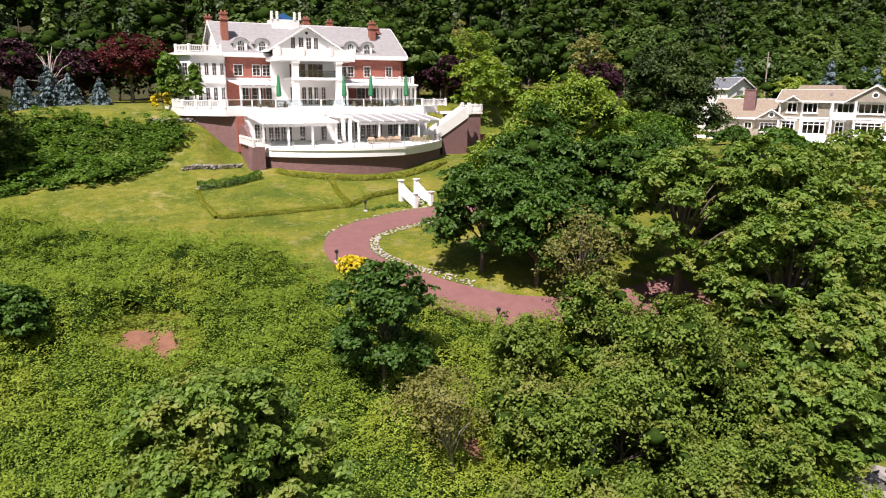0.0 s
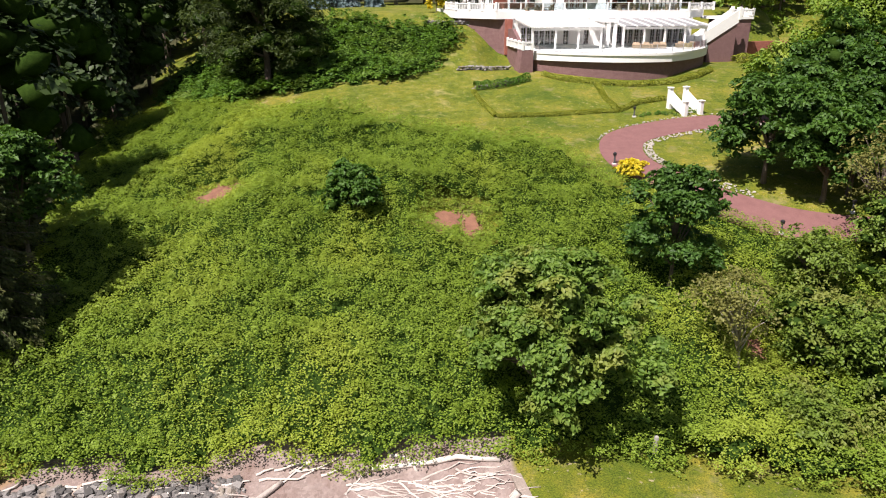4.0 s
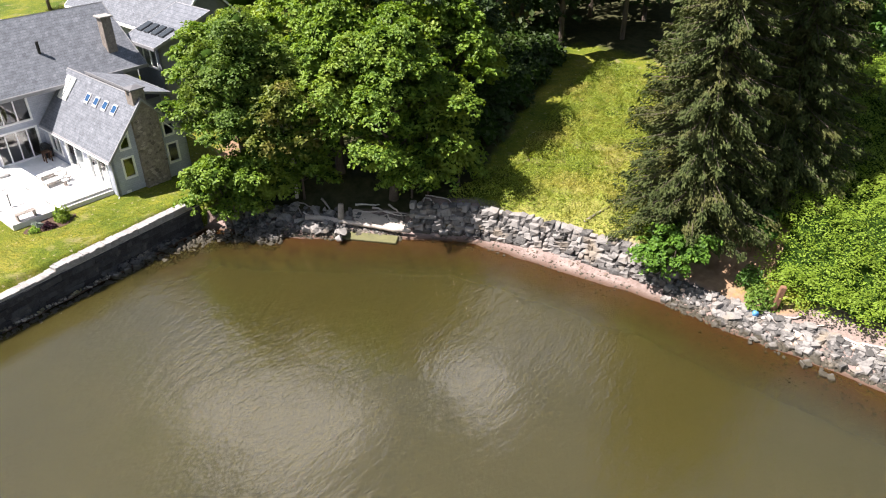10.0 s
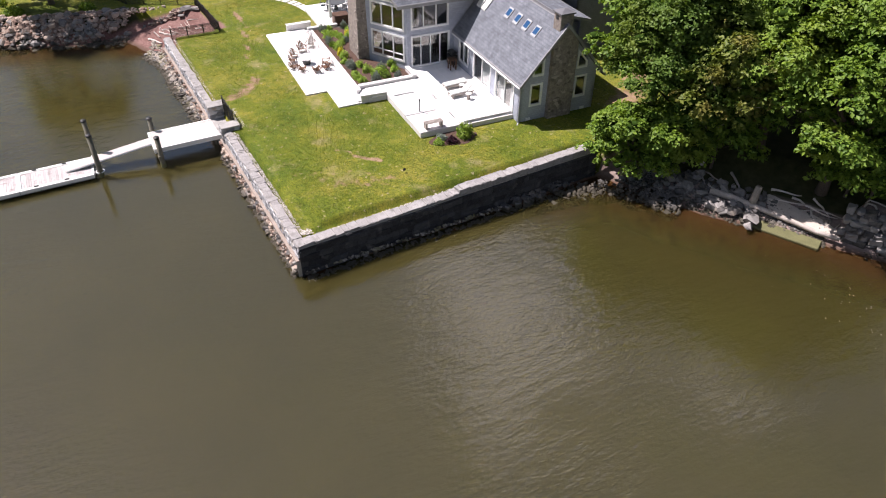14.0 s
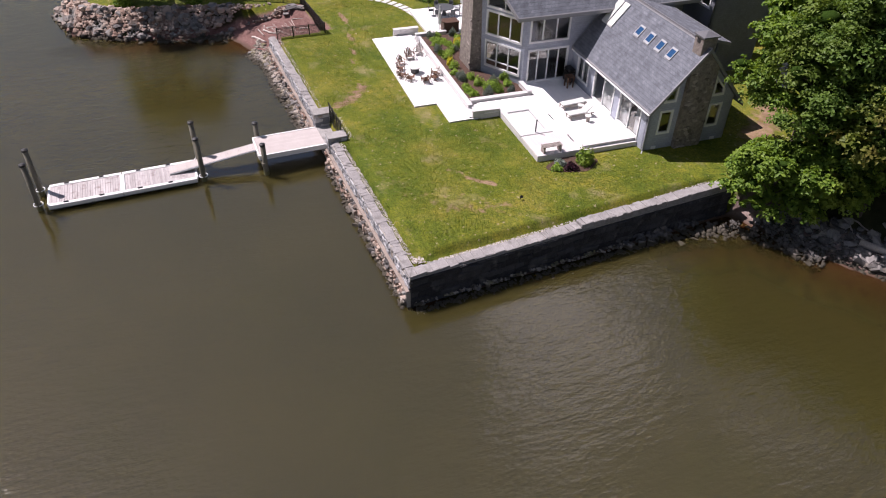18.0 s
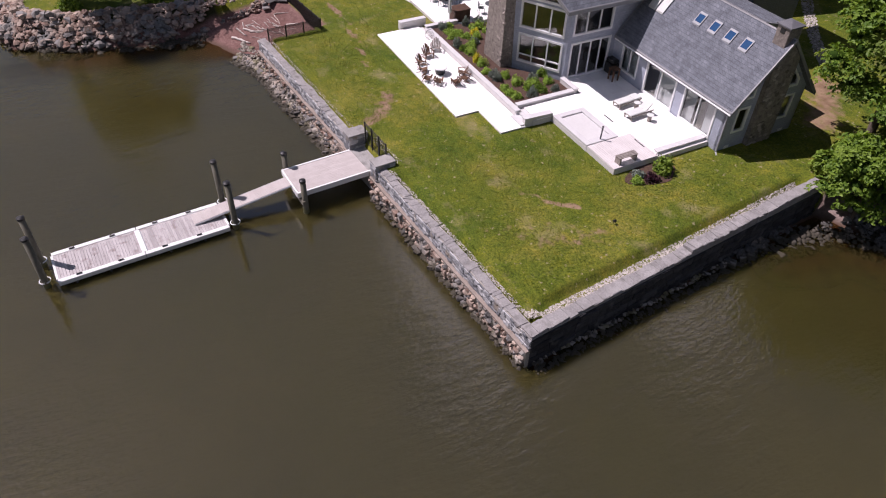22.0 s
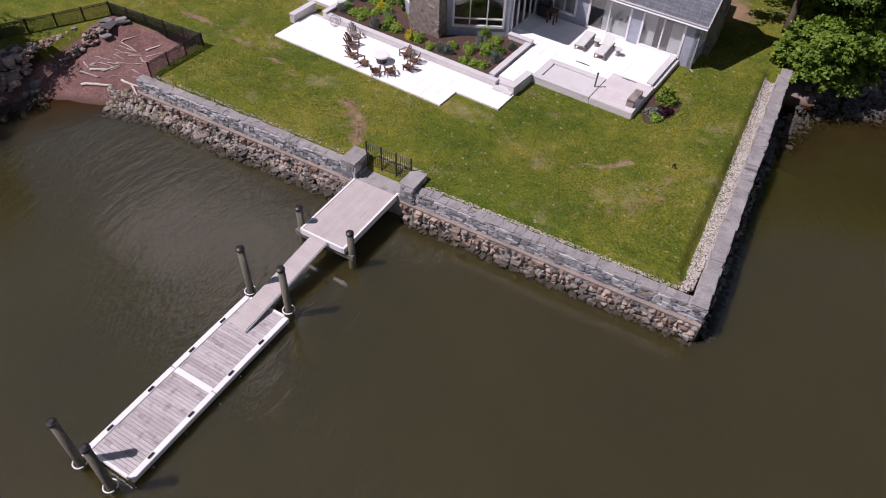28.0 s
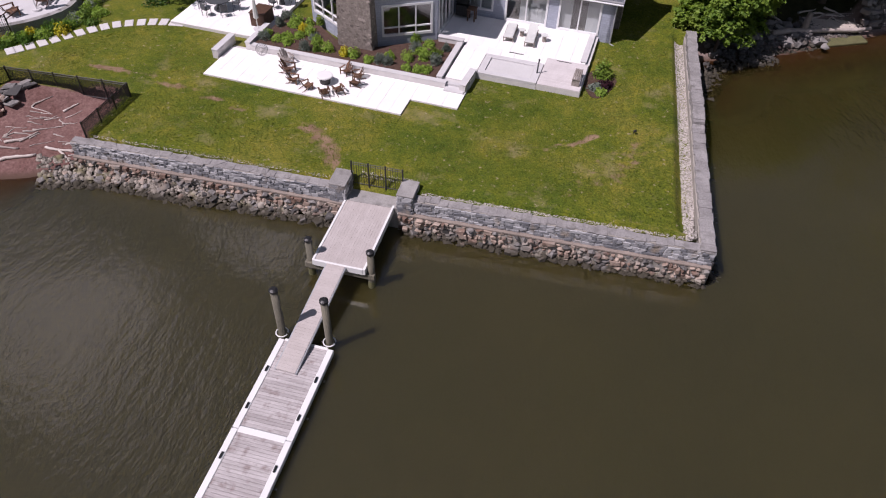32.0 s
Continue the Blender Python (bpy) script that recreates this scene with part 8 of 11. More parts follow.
# ---- patios of the shore house ----
def pavers(parent, x0, y0, x1, y1, z, size, rng, name="paver"):
    """Square slabs laid on a bed, each a piece."""
    nx, ny = max(1, round((x1 - x0) / size)), max(1, round((y1 - y0) / size))
    w, h = (x1 - x0) / nx, (y1 - y0) / ny
    me = Mesh().box(-w / 2 + 0.004, -h / 2 + 0.004, -0.05, w / 2 - 0.004, h / 2 - 0.004, 0, 0.004).data(name)
    me.materials.append(M_PAVER)
    for i in range(nx):
        for j in range(ny):
            put(me, name, parent, (x0 + w * (i + 0.5), y0 + h * (j + 0.5), z + rng.uniform(0, 0.004)), (1, 1, 1), (0, 0, 0))


prng = np.random.default_rng(12)
patio = thing("lower_patio", "pale stone-paved patio on the lawn", "patio", HM, kind="structure")
part("bed", Mesh().prism([(-22.2, -11.6), (-9.8, -11.6), (-9.8, -10.0), (-7.0, -10.0), (-7.0, -7.95), (-22.2, -7.95)], 1.6, 1.93), M_WALLSTONE, patio)
pavers(patio, -22.2, -11.6, -9.8, -8.25, 2.0, 0.75, prng)
pavers(patio, -9.8, -10.0, -7.0, -8.25, 2.0, 0.9, prng)
terrace = thing("upper_terrace", "pale stone-paved terrace in front of the glass doors", "terrace", HM, kind="structure")
part("bed", Mesh().prism([(-8.55, -7.75), (-6.95, -7.75), (-6.95, -6.35), (-0.7, -6.35), (-0.7, 0.58), (-10.38, 0.58), (-10.38, -3.2), (-8.55, -3.2)], 1.5, FL - 0.07), M_WALLSTONE, terrace)
pavers(terrace, -10.35, -3.2, -0.95, 0.56, FL, 0.9, prng)
pavers(terrace, -8.5, -7.5, -6.95, -3.2, FL, 0.8, prng)
pavers(terrace, -6.95, -4.1, -0.95, -3.2, FL, 0.9, prng)
up = thing("side_patio", "pale stone patio beside the planting bed", "patio", HM, kind="structure")
part("bed", Mesh().box(-27.4, -6.9, 1.6, -20.9, 0.5, 2.06), M_WALLSTONE, up)
pavers(up, -27.4, -6.9, -20.9, 0.5, 2.12, 0.9, prng)


def low_wall(label, p, q, z0, z1, thick, name="low_wall"):
    o = thing(name, label, "low wall", HM, "garden walls", "structure")
    part("body", Mesh().wall(p, q, z0, z1 - 0.06, thick), M_WALLSTONE, o)
    d = (Vector(q) - Vector(p)).normalized() * 0.03
    n = Vector((-d.y, d.x))
    part("coping", Mesh().wall(Vector(p) - d - n, Vector(q) + d - n, z1 - 0.057, z1, thick + 0.06), M_CONCRETE2, o)


low_wall("pale stone wall along the planting bed", (-20.9, -8.2), (-8.3, -8.2), 1.6, 2.36, 0.3)
low_wall("pale stone wall at the end of the planting bed", (-8.62, -7.85), (-8.62, -3.6), 1.6, 2.5, 0.3)
low_wall("low stone seat wall at the patio's end", (-22.3, -9.7), (-22.3, -7.6), 1.6, 2.5, 0.35)
low_wall("low stone wall beside the terrace steps", (-7.05, -8.3), (-6.95, -6.4), 1.6, 2.5, 0.35)
low_wall("low stone parapet at the terrace's edge", (-0.92, -3.1), (-0.92, 0.5), 1.6, FL + 0.12, 0.32)
low_wall("pale stone wall below the side patio", (-20.92, -8.2), (-20.92, -5.6), 1.6, 2.5, 0.3)
low_wall("short stone wall beside the glass doors", (-10.2, -3.62), (-8.6, -3.62), 1.6, 2.62, 0.3)
for i in range(2):
    tagged(part("terrace_step", Mesh().box(-8.3, -8.55 + 0.0, 1.95, -7.1, -8.2 + 0.2 - 0.0, 2.1).data("terrace_step") if i == 0 else Mesh().box(-8.3, -7.98, 2.0, -7.1, -7.75, 2.22).data("terrace_step"), M_CONCRETE2), "stone step between patio and terrace", "step", "terrace steps", "structure").matrix_world = HM
spa = thing("sunken_spa", "square stone-edged spa with a pale cover beside a timber deck", "spa", HM)
part("shell", Mesh().box(-6.9, -6.4, 1.6, -3.3, -4.1, FL - 0.12), M_WALLSTONE, spa)
for a in ((-6.9, -6.4, -3.3, -6.02), (-6.9, -4.45, -3.3, -4.1), (-6.9, -6.02, -6.5, -4.45), (-3.75, -6.02, -3.3, -4.45)):
    part("edge_stone", Mesh().box(a[0], a[1], FL - 0.118, a[2], a[3], FL + 0.06, 0.02), M_CONCRETE2, spa)
part("cover", Mesh().box(-6.48, -6.0, FL - 0.118, -3.77, -4.47, FL - 0.02, 0.02), M_SPAWATER, spa)
deck = thing("spa_deck", "weathered timber deck boards beside the spa", "deck", HM)
part("frame", Mesh().box(-3.28, -6.38, 1.6, -0.72, -3.22, FL - 0.04), M_WALLSTONE, deck)
bm_ = Mesh().box(-1.27, -0.068, 0, 1.27, 0.068, 0.05, 0.004).data("plank")
bm_.materials.append(M_DECKWOOD)
for i in range(22):
    put(bm_, "plank", deck, (-2.0, -6.3 + 0.142 * i, FL - 0.038), (1, 1, 1), (0, 0, 0))
for x, y in ((-5.2, -3.4), (-2.2, -3.4)):
    o = part("drain_slot", Mesh().box(x - 0.45, y - 0.035, FL + 0.004, x + 0.45, y + 0.035, FL + 0.02), M_BLACK)
    o.matrix_world = HM
    tagged(o, "narrow black drain slot in the terrace", "drain", "terrace drains")

# a wire spark screen leaning on the low wall by the fire table
screen = thing("spark_screen", "round grey wire spark screen leaning on the low wall", "spark screen", HM @ pose(-20.0, -8.42, 2.33, 62, 0, 20))
ringv = lambda r, z: [(r * math.cos(a), r * math.sin(a), z) for a in np.linspace(0, 2 * math.pi, 25)]
part("rim", Mesh().tube(ringv(0.36, 0.0), 0.014, 6), M_GREYMETAL, screen)
for r, z in ((0.3, 0.07), (0.22, 0.12), (0.12, 0.15)):
    part("wire_ring", Mesh().tube(ringv(r, z), 0.006, 4), M_GREYMETAL, screen)
for k in range(16):
    c, d = math.cos(k * math.pi / 8), math.sin(k * math.pi / 8)
    part("wire", Mesh().tube([(0.36 * c, 0.36 * d, 0), (0.3 * c, 0.3 * d, 0.07), (0.22 * c, 0.22 * d, 0.12), (0.12 * c, 0.12 * d, 0.15)], 0.006, 4), M_GREYMETAL, screen)

# planting beds
bed = part("planting_bed", Mesh().prism([(-20.85, -7.88), (-8.65, -7.88), (-8.65, -3.7), (-10.3, -3.4), (-13.5, -5.6), (-16.3, -5.6), (-18.9, -3.7), (-20.6, -3.7)], 1.6, 2.28), M_SOIL)
bed.matrix_world = HM
tagged(bed, "planting bed of dark bark mulch below the house", "planting bed", kind="structure")
t = np.linspace(0, 2 * math.pi, 28)[:-1]
bed2 = part("shrub_bed", Mesh().prism([(0.15 + 0.95 * math.cos(a) * (1 + 0.12 * math.sin(3 * a)), -4.4 + 1.6 * math.sin(a) * (1 + 0.1 * math.cos(4 * a))) for a in t], 1.7, 1.95), M_SOIL)
bed2.matrix_world = HM
tagged(bed2, "small mulched bed beside the terrace", "planting bed", kind="structure")


def bush(label, x, y, z, r, h, material, seed, n=420, leaf=0.14, frame_=None, category="shrub", name="shrub", group="", spiky=False):
    rng = np.random.default_rng(seed)
    d = rng.normal(size=(n, 3))
    d /= np.linalg.norm(d, axis=1, keepdims=True)
    d[:, 2] = np.abs(d[:, 2])
    lob = 1 + 0.2 * np.sin(3 * np.arctan2(d[:, 1], d[:, 0]) + seed)
    P = d * np.array([r, r, h]) * (0.55 + 0.5 * rng.random((n, 1))) * lob[:, None]
    P[:, 2] = np.maximum(P[:, 2], 0.03)
    N = (0.7 * d + 0.6 * rng.normal(size=(n, 3)) + np.array([0, 0, 0.3])) if not spiky else rng.normal(size=(n, 3)) * np.array([1, 1, 0.2])
    me = leaves("foliage", P, N, leaf * (0.6 + 0.8 * rng.random(n)), material, rng, 0.6 if not spiky else 0.18, 0.15, None if not spiky else d)
    m = Matrix.Translation((x, y, z))
    ob = thing(name, label, category, frame_ @ m if frame_ is not None else m, group)
    part("foliage", me, None, ob)
    stem = Mesh()
    for q in P[:5]:
        stem.tube([(0, 0, -0.05), (q[0] * 0.4, q[1] * 0.4, q[2] * 0.6), tuple(q)], [0.02, 0.012, 0.005], 4, False)
    part("stem", stem, M_BARK, ob)
    return ob


brng = np.random.default_rng(88)
kinds = [("rounded bright green perennial in the planting bed", M_BOX, False), ("grey-green lavender clump in the planting bed", M_LAV, True), ("feathery green shrub in the planting bed", M_LEAF_MAPLE, False), ("low yellow-flowering clump in the planting bed", M_YELLOWGREEN, False)]
i = 0
for gx in np.arange(-20.3, -9.0, 0.82):
    for gy in (-7.2, -6.3, -5.3, -4.3):
        x, y = gx + brng.uniform(-0.35, 0.35), gy + brng.uniform(-0.3, 0.3)
        if (y > -6.2 and -17.9 < x < -11.6 and y > -5.9 + 0.0 * x) or (abs(x + 14.7) < 2.2 and y > -6.9) or (x > -9.2 and y > -4.3):
            continue
        k = brng.choice(4, p=[0.52, 0.2, 0.2, 0.08])
        lab, lm, sp = kinds[k]
        bush(lab, x, y, 2.27, brng.uniform(0.26, 0.46), brng.uniform(0.32, 0.62), lm, 500 + i, 460, 0.17 if sp else 0.11, HM, "plant", "garden_plant", "plants in the bed", sp)
        i += 1
bush("low leafy shrub on the bare bank below the spruces", -27.9, 30.9, gz(-27.9, 30.9), 1.0, 1.3, M_LEAF_DARKBRIGHT, 604, 900, 0.2)
bush("low leafy shrub on the bare bank below the spruces", -29.0, 32.2, gz(-29.0, 32.2), 0.8, 1.1, M_LEAF_DARK, 605, 700, 0.2)
bush("leafy green shrub at the corner of the terrace", 0.25, -3.6, 1.93, 0.55, 1.0, M_LEAF_MAPLE, 600, 600, 0.17, HM)
bush("low dark-leaved plant in the small bed", -0.0, -5.2, 1.93, 0.4, 0.4, M_LAV, 601, 250, 0.16, HM)
bush("low reddish plant in the small bed", 0.6, -4.7, 1.93, 0.45, 0.35, M_PURPLE, 602, 250, 0.16, HM)
bush("low green plant in the small bed", 0.4, -5.6, 1.93, 0.35, 0.35, M_BOX, 603, 250, 0.16, HM)


# ---- furniture ----
def adirondack():
    ob = thing("garden_chair", "slatted brown adirondack chair with wide arms", "chair", Matrix.Identity(4), "fire table chairs")
    for i in range(6):
        part("seat_slat", Mesh().hexa([(-0.3, -0.32 + i * 0.1, 0.36 - i * 0.026), (0.3, -0.32 + i * 0.1, 0.36 - i * 0.026), (0.3, -0.235 + i * 0.1, 0.336 - i * 0.026), (-0.3, -0.235 + i * 0.1, 0.336 - i * 0.026)],
                                      [(-0.3, -0.32 + i * 0.1, 0.39 - i * 0.026), (0.3, -0.32 + i * 0.1, 0.39 - i * 0.026), (0.3, -0.235 + i * 0.1, 0.366 - i * 0.026), (-0.3, -0.235 + i * 0.1, 0.366 - i * 0.026)]), M_TEAK, ob)
    for i in range(5):
        x = -0.26 + i * 0.13
        top = 1.0 - 0.12 * abs(i - 2) ** 1.5
        part("back_slat", Mesh().hexa([(x - 0.055, 0.24, 0.2), (x + 0.055, 0.24, 0.2), (x + 0.055, 0.27, 0.2), (x - 0.055, 0.27, 0.2)], [(x * 1.2 - 0.06, 0.58, top), (x * 1.2 + 0.06, 0.58, top), (x * 1.2 + 0.06, 0.61, top), (x * 1.2 - 0.06, 0.61, top)]), M_TEAK, ob)
    for s in (-1, 1):
        part("arm", Mesh().box(s * 0.4 - 0.08, -0.38, 0.56, s * 0.4 + 0.08, 0.4, 0.59, 0.01), M_TEAK, ob)
        part("front_leg", Mesh().box(s * 0.36 - 0.025, -0.36, 0, s * 0.36 + 0.025, -0.26, 0.56), M_TEAK, ob)
        part("back_leg", Mesh().hexa([(s * 0.33 - 0.02, 0.62, 0), (s * 0.33 + 0.02, 0.62, 0), (s * 0.33 + 0.02, 0.74, 0), (s * 0.33 - 0.02, 0.74, 0)], [(s * 0.33 - 0.02, -0.34, 0.3), (s * 0.33 + 0.02, -0.34, 0.3), (s * 0.33 + 0.02, -0.34, 0.4), (s * 0.33 - 0.02, -0.34, 0.4)]), M_TEAK, ob)
    return ob


TC = (-15.05, -10.05)
chair = adirondack()
seats = [(-17.5, -9.75), (-16.75, -10.65), (-15.75, -10.95), (-14.55, -11.25), (-13.9, -10.75), (-14.3, -8.75), (-13.5, -8.95), (-13.3, -9.75)]
for j, (x, y) in enumerate(seats):
    a = math.degrees(math.atan2(y - TC[1], x - TC[0]))
    m = HM @ Matrix.Translation((x, y, 2.004)) @ pose(0, 0, 0, 0, 0, a - 90 + (8, -12, 5, 15, -8, 10, 0, -6)[j]) @ Matrix.Scale(0.82, 4)
    if j == 0:
        chair.matrix_world = m
    else:
        copy_thing(chair, m)
g = copy_thing(chair, HM @ Matrix.Translation((-18.1, -8.85, 2.004)) @ pose(0, 0, 0, 0, 0, 60))
tagged(g, "grey weathered adirondack chair standing apart on the patio")
for c in g.children:
    c.data = c.data.copy()
    c.data.materials[0] = M_GREYWOOD
ft = thing("fire_table", "round dark-based fire table with a pale stone top", "table", HM @ Matrix.Translation((TC[0], TC[1], 2.004)))
part("base", Mesh().tube([(0, 0, 0), (0, 0, 0.4)], [0.3, 0.36], 20), M_BLACK, ft)
part("tabletop", Mesh().tube([(0, 0, 0.4), (0, 0, 0.43), (0, 0, 0.5), (0, 0, 0.52)], [0.42, 0.48, 0.48, 0.42], 28), M_WHITE, ft)


def chaise(x, y, a, back, label):
    ob = thing("sun_lounger", label, "sun lounger", HM @ Matrix.Translation((x, y, FL + 0.004)) @ pose(0, 0, 0, 0, 0, a), "sun loungers")
    for sx in (-0.3, 0.3):
        part("side_rail", Mesh().box(sx - 0.03, -0.95, 0.24, sx + 0.03, 0.95, 0.31, 0.008), M_GREYWOOD, ob)
        for sy in (-0.85, 0.75):
            part("leg", Mesh().box(sx - 0.03, sy - 0.03, 0, sx + 0.03, sy + 0.03, 0.24), M_GREYWOOD, ob)
    for i in range(9):
        part("slat", Mesh().box(-0.27, -0.93 + i * 0.135, 0.27, 0.27, -0.93 + i * 0.135 + 0.1, 0.3), M_GREYWOOD, ob)
    part("cushion", Mesh().box(-0.29, -0.94, 0.312, 0.29, 0.3, 0.4, 0.03), M_CUSHION, ob)
    h = 0.62 * math.sin(radians(back))
    l = 0.62 * math.cos(radians(back))
    part("back_cushion", Mesh().hexa([(-0.29, 0.31, 0.31), (0.29, 0.31, 0.31), (0.29, 0.31 + l, 0.31 + h), (-0.29, 0.31 + l, 0.31 + h)], [(-0.29, 0.28, 0.4), (0.29, 0.28, 0.4), (0.29, 0.26 + l, 0.4 + h), (-0.29, 0.26 + l, 0.4 + h)]), M_CUSHION, ob)


chaise(-6.1, -1.3, 4, 2, "flat grey-cushioned sun lounger on the terrace")
chaise(-4.7, -1.5, 4, 42, "grey-cushioned sun lounger with its back raised")
for x, y in ((-5.4, -1.1), (-3.9, -1.3)):
    o = thing("side_table", "small round pale side table beside the loungers", "table", HM @ Matrix.Translation((x, y, FL + 0.004)), "side tables")
    part("tabletop", Mesh().tube([(0, 0, 0.4), (0, 0, 0.44)], 0.22, 16), M_CUSHION, o)
    part("foot", Mesh().tube([(0, 0, 0), (0, 0, 0.4)], [0.14, 0.12], 12), M_GREYWOOD, o)
bench = thing("garden_bench", "low slatted timber bench on the spa deck", "bench", HM @ Matrix.Translation((-1.1, -5.3, FL + 0.014)) @ pose(0, 0, 0, 0, 0, 90))
for i in range(4):
    part("seat_slat", Mesh().box(-0.65, -0.22 + i * 0.115, 0.42, 0.65, -0.13 + i * 0.115, 0.46, 0.005), M_GREYWOOD, bench)
for sx in (-0.55, 0.55):
    part("leg", Mesh().box(sx - 0.05, -0.22, 0, sx + 0.05, 0.22, 0.42), M_GREYWOOD, bench)
shower = thing("umbrella_stand", "dark post standing in the spa deck", "post", HM @ Matrix.Translation((-3.5, -5.3, FL + 0.0)))
part("pole", Mesh().tube([(0, 0, -0.05), (0.05, 0, 0.92)], 0.045, 10), M_GREYMETAL, shower)
part("head", Mesh().tube([(0.05, 0, 0.92), (0.05, 0, 0.98)], [0.065, 0.04], 10), M_BLACK, shower)
part("base_plate", Mesh().box(-0.16, -0.16, 0.014, 0.16, 0.16, 0.04, 0.008), M_GREYMETAL, shower)
table = thing("console_table", "small brown timber side table by the doors", "table", HM @ Matrix.Translation((-9.0, -0.2, FL + 0.004)))
part("tabletop", Mesh().box(-0.3, -0.3, 0.78, 0.3, 0.3, 0.84, 0.01), M_TEAK, table)
for sx in (-0.22, 0.22):
    for sy in (-0.22, 0.22):
        part("leg", Mesh().box(sx - 0.04, sy - 0.04, 0, sx + 0.04, sy + 0.04, 0.78), M_TEAK, table)
grill = thing("grill", "covered black grill against the wall", "grill", HM @ Matrix.Translation((-9.75, 0.15, FL + 0.004)))
part("cart", Mesh().box(-0.4, -0.3, 0.1, 0.4, 0.3, 0.85, 0.03), M_BLACK, grill)
part("hood", Mesh().box(-0.42, -0.3, 0.855, 0.42, 0.3, 1.15, 0.12), M_BLACK, grill)
kitchen = thing("storage_box", "brown timber storage box on the side patio", "box", HM @ Matrix.Translation((-21.75, -5.0, 2.124)))
part("body", Mesh().box(-0.5, -0.65, 0, 0.5, 0.65, 0.85, 0.02), M_TEAK, kitchen)
part("lid", Mesh().box(-0.54, -0.69, 0.853, 0.54, 0.69, 0.93, 0.02), M_TEAK, kitchen)


def metal_chair():
    ob = thing("patio_chair", "black metal patio chair", "chair", Matrix.Identity(4), "black patio chairs")
    part("seat", Mesh().box(-0.22, -0.22, 0.42, 0.22, 0.22, 0.46, 0.02), M_GREYMETAL, ob)
    part("backrest", Mesh().box(-0.22, 0.2, 0.5, 0.22, 0.24, 0.9, 0.015), M_GREYMETAL, ob)
    for sx in (-0.2, 0.2):
        for sy in (-0.2, 0.2):
            part("leg", Mesh().box(sx - 0.015, sy - 0.015, 0, sx + 0.015, sy + 0.015, 0.42), M_GREYMETAL, ob)
        part("arm", Mesh().box(sx - 0.02, -0.2, 0.62, sx + 0.02, 0.22, 0.65), M_GREYMETAL, ob)
    return ob


def dining(x, y, r, n, chair_ob=None):
    tb = thing("patio_table", "round dark metal patio table", "table", HM @ Matrix.Translation((x, y, 2.124)), "patio tables")
    part("tabletop", Mesh().tube([(0, 0, 0.7), (0, 0, 0.74)], r, 24), M_GREYMETAL, tb)
    part("pedestal", Mesh().tube([(0, 0, 0), (0, 0, 0.7)], [0.22, 0.06], 10), M_GREYMETAL, tb)
    for i in range(n):
        a = 360 * i / n + 15
        m = HM @ Matrix.Translation((x + (r + 0.3) * math.cos(radians(a)), y + (r + 0.3) * math.sin(radians(a)), 2.124)) @ pose(0, 0, 0, 0, 0, a - 90)
        if chair_ob is None:
            chair_ob = metal_chair()
            chair_ob.matrix_world = m
        else:
            copy_thing(chair_ob, m)
    return chair_ob


pc = dining(-25.3, -4.3, 0.85, 6)
dining(-21.8, -2.2, 0.5, 3, pc)


def parasol(label, m, h, material, r=0.2, name="closed_umbrella", group="closed umbrellas"):
    ob = thing(name, label, "umbrella", m, group)
    part("pole", Mesh().tube([(0, 0, 0), (0, 0, h)], 0.035, 8), M_WHITE, ob)
    part("base_plate", Mesh().tube([(0, 0, 0), (0, 0, 0.1)], [0.3, 0.28], 14), M_CONCRETE2, ob)
    pts, fs, n = [], [], 12
    prof = [(h * 0.32, 0.55), (h * 0.36, 1.0), (h * 0.6, 0.8), (h * 0.9, 0.45), (h * 0.99, 0.12)]
    for z, k in prof:
        pts += [(r * k * (1 + 0.22 * (i % 2)) * math.cos(2 * math.pi * i / n), r * k * (1 + 0.22 * (i % 2)) * math.sin(2 * math.pi * i / n), z) for i in range(n)]
    for q in range(len(prof) - 1):
        fs += [(q * n + i, q * n + (i + 1) % n, q * n + n + (i + 1) % n, q * n + n + i) for i in range(n)]
    fs += [tuple(range(n))[::-1], tuple(range(n * (len(prof) - 1), n * len(prof)))]
    part("canopy", Mesh().add(pts, fs), material, ob)
    return ob


parasol("closed white patio umbrella", HM @ Matrix.Translation((-25.3, -2.6, 2.124)), 2.7, M_CUSHION)
parasol("closed white patio umbrella", HM @ Matrix.Translation((-21.6, -5.95, 2.124)), 2.3, M_CUSHION, 0.14)

# ---- the mansion ----
MM = pose(15.1, 102.6, 0, 0, 0, 5)
mansion = thing("mansion", "large white-trimmed brick mansion with a pale slate roof, portico and terraces", "mansion", MM)
T1, F2, EV, RD, RV = 22.7, 26.5, 29.7, 34.0, 5.6
U0, U1 = -2.2, 25.0


def facade_windows(parent, p, q, spots, z0, z1, cols=2, rows=3, bar=0.035, frame=0.08):
    p, q = Vector(p), Vector(q)
    u = (q - p).normalized()
    for a, w in spots:
        window(parent, p + u * (a - w / 2), p + u * (a + w / 2), z0, z1, cols, rows, frame, bar)


# main block
up_spots = [(2.05, 1.25), (4.55, 1.15), (5.95, 1.15), (17.4, 1.05), (18.6, 1.05), (21.2, 1.1), (24.8, 1.1)]
lo_spots = [(2.9, 1.0), (4.5, 1.7), (6.2, 1.0), (17.3, 1.2), (20.2, 1.5), (22.8, 1.5)]
holes = [(a - w / 2, 26.75, a + w / 2, 28.3) for a, w in up_spots] + [(a - w / 2, 23.5, a + w / 2, 25.3) for a, w in lo_spots]
part("wall_front", Mesh().wall((U0, 0), (U1, 0), 17, EV, 0.35, holes), M_BRICK, mansion)
facade_windows(mansion, (U0, 0), (U1, 0), up_spots, 26.75, 28.3)
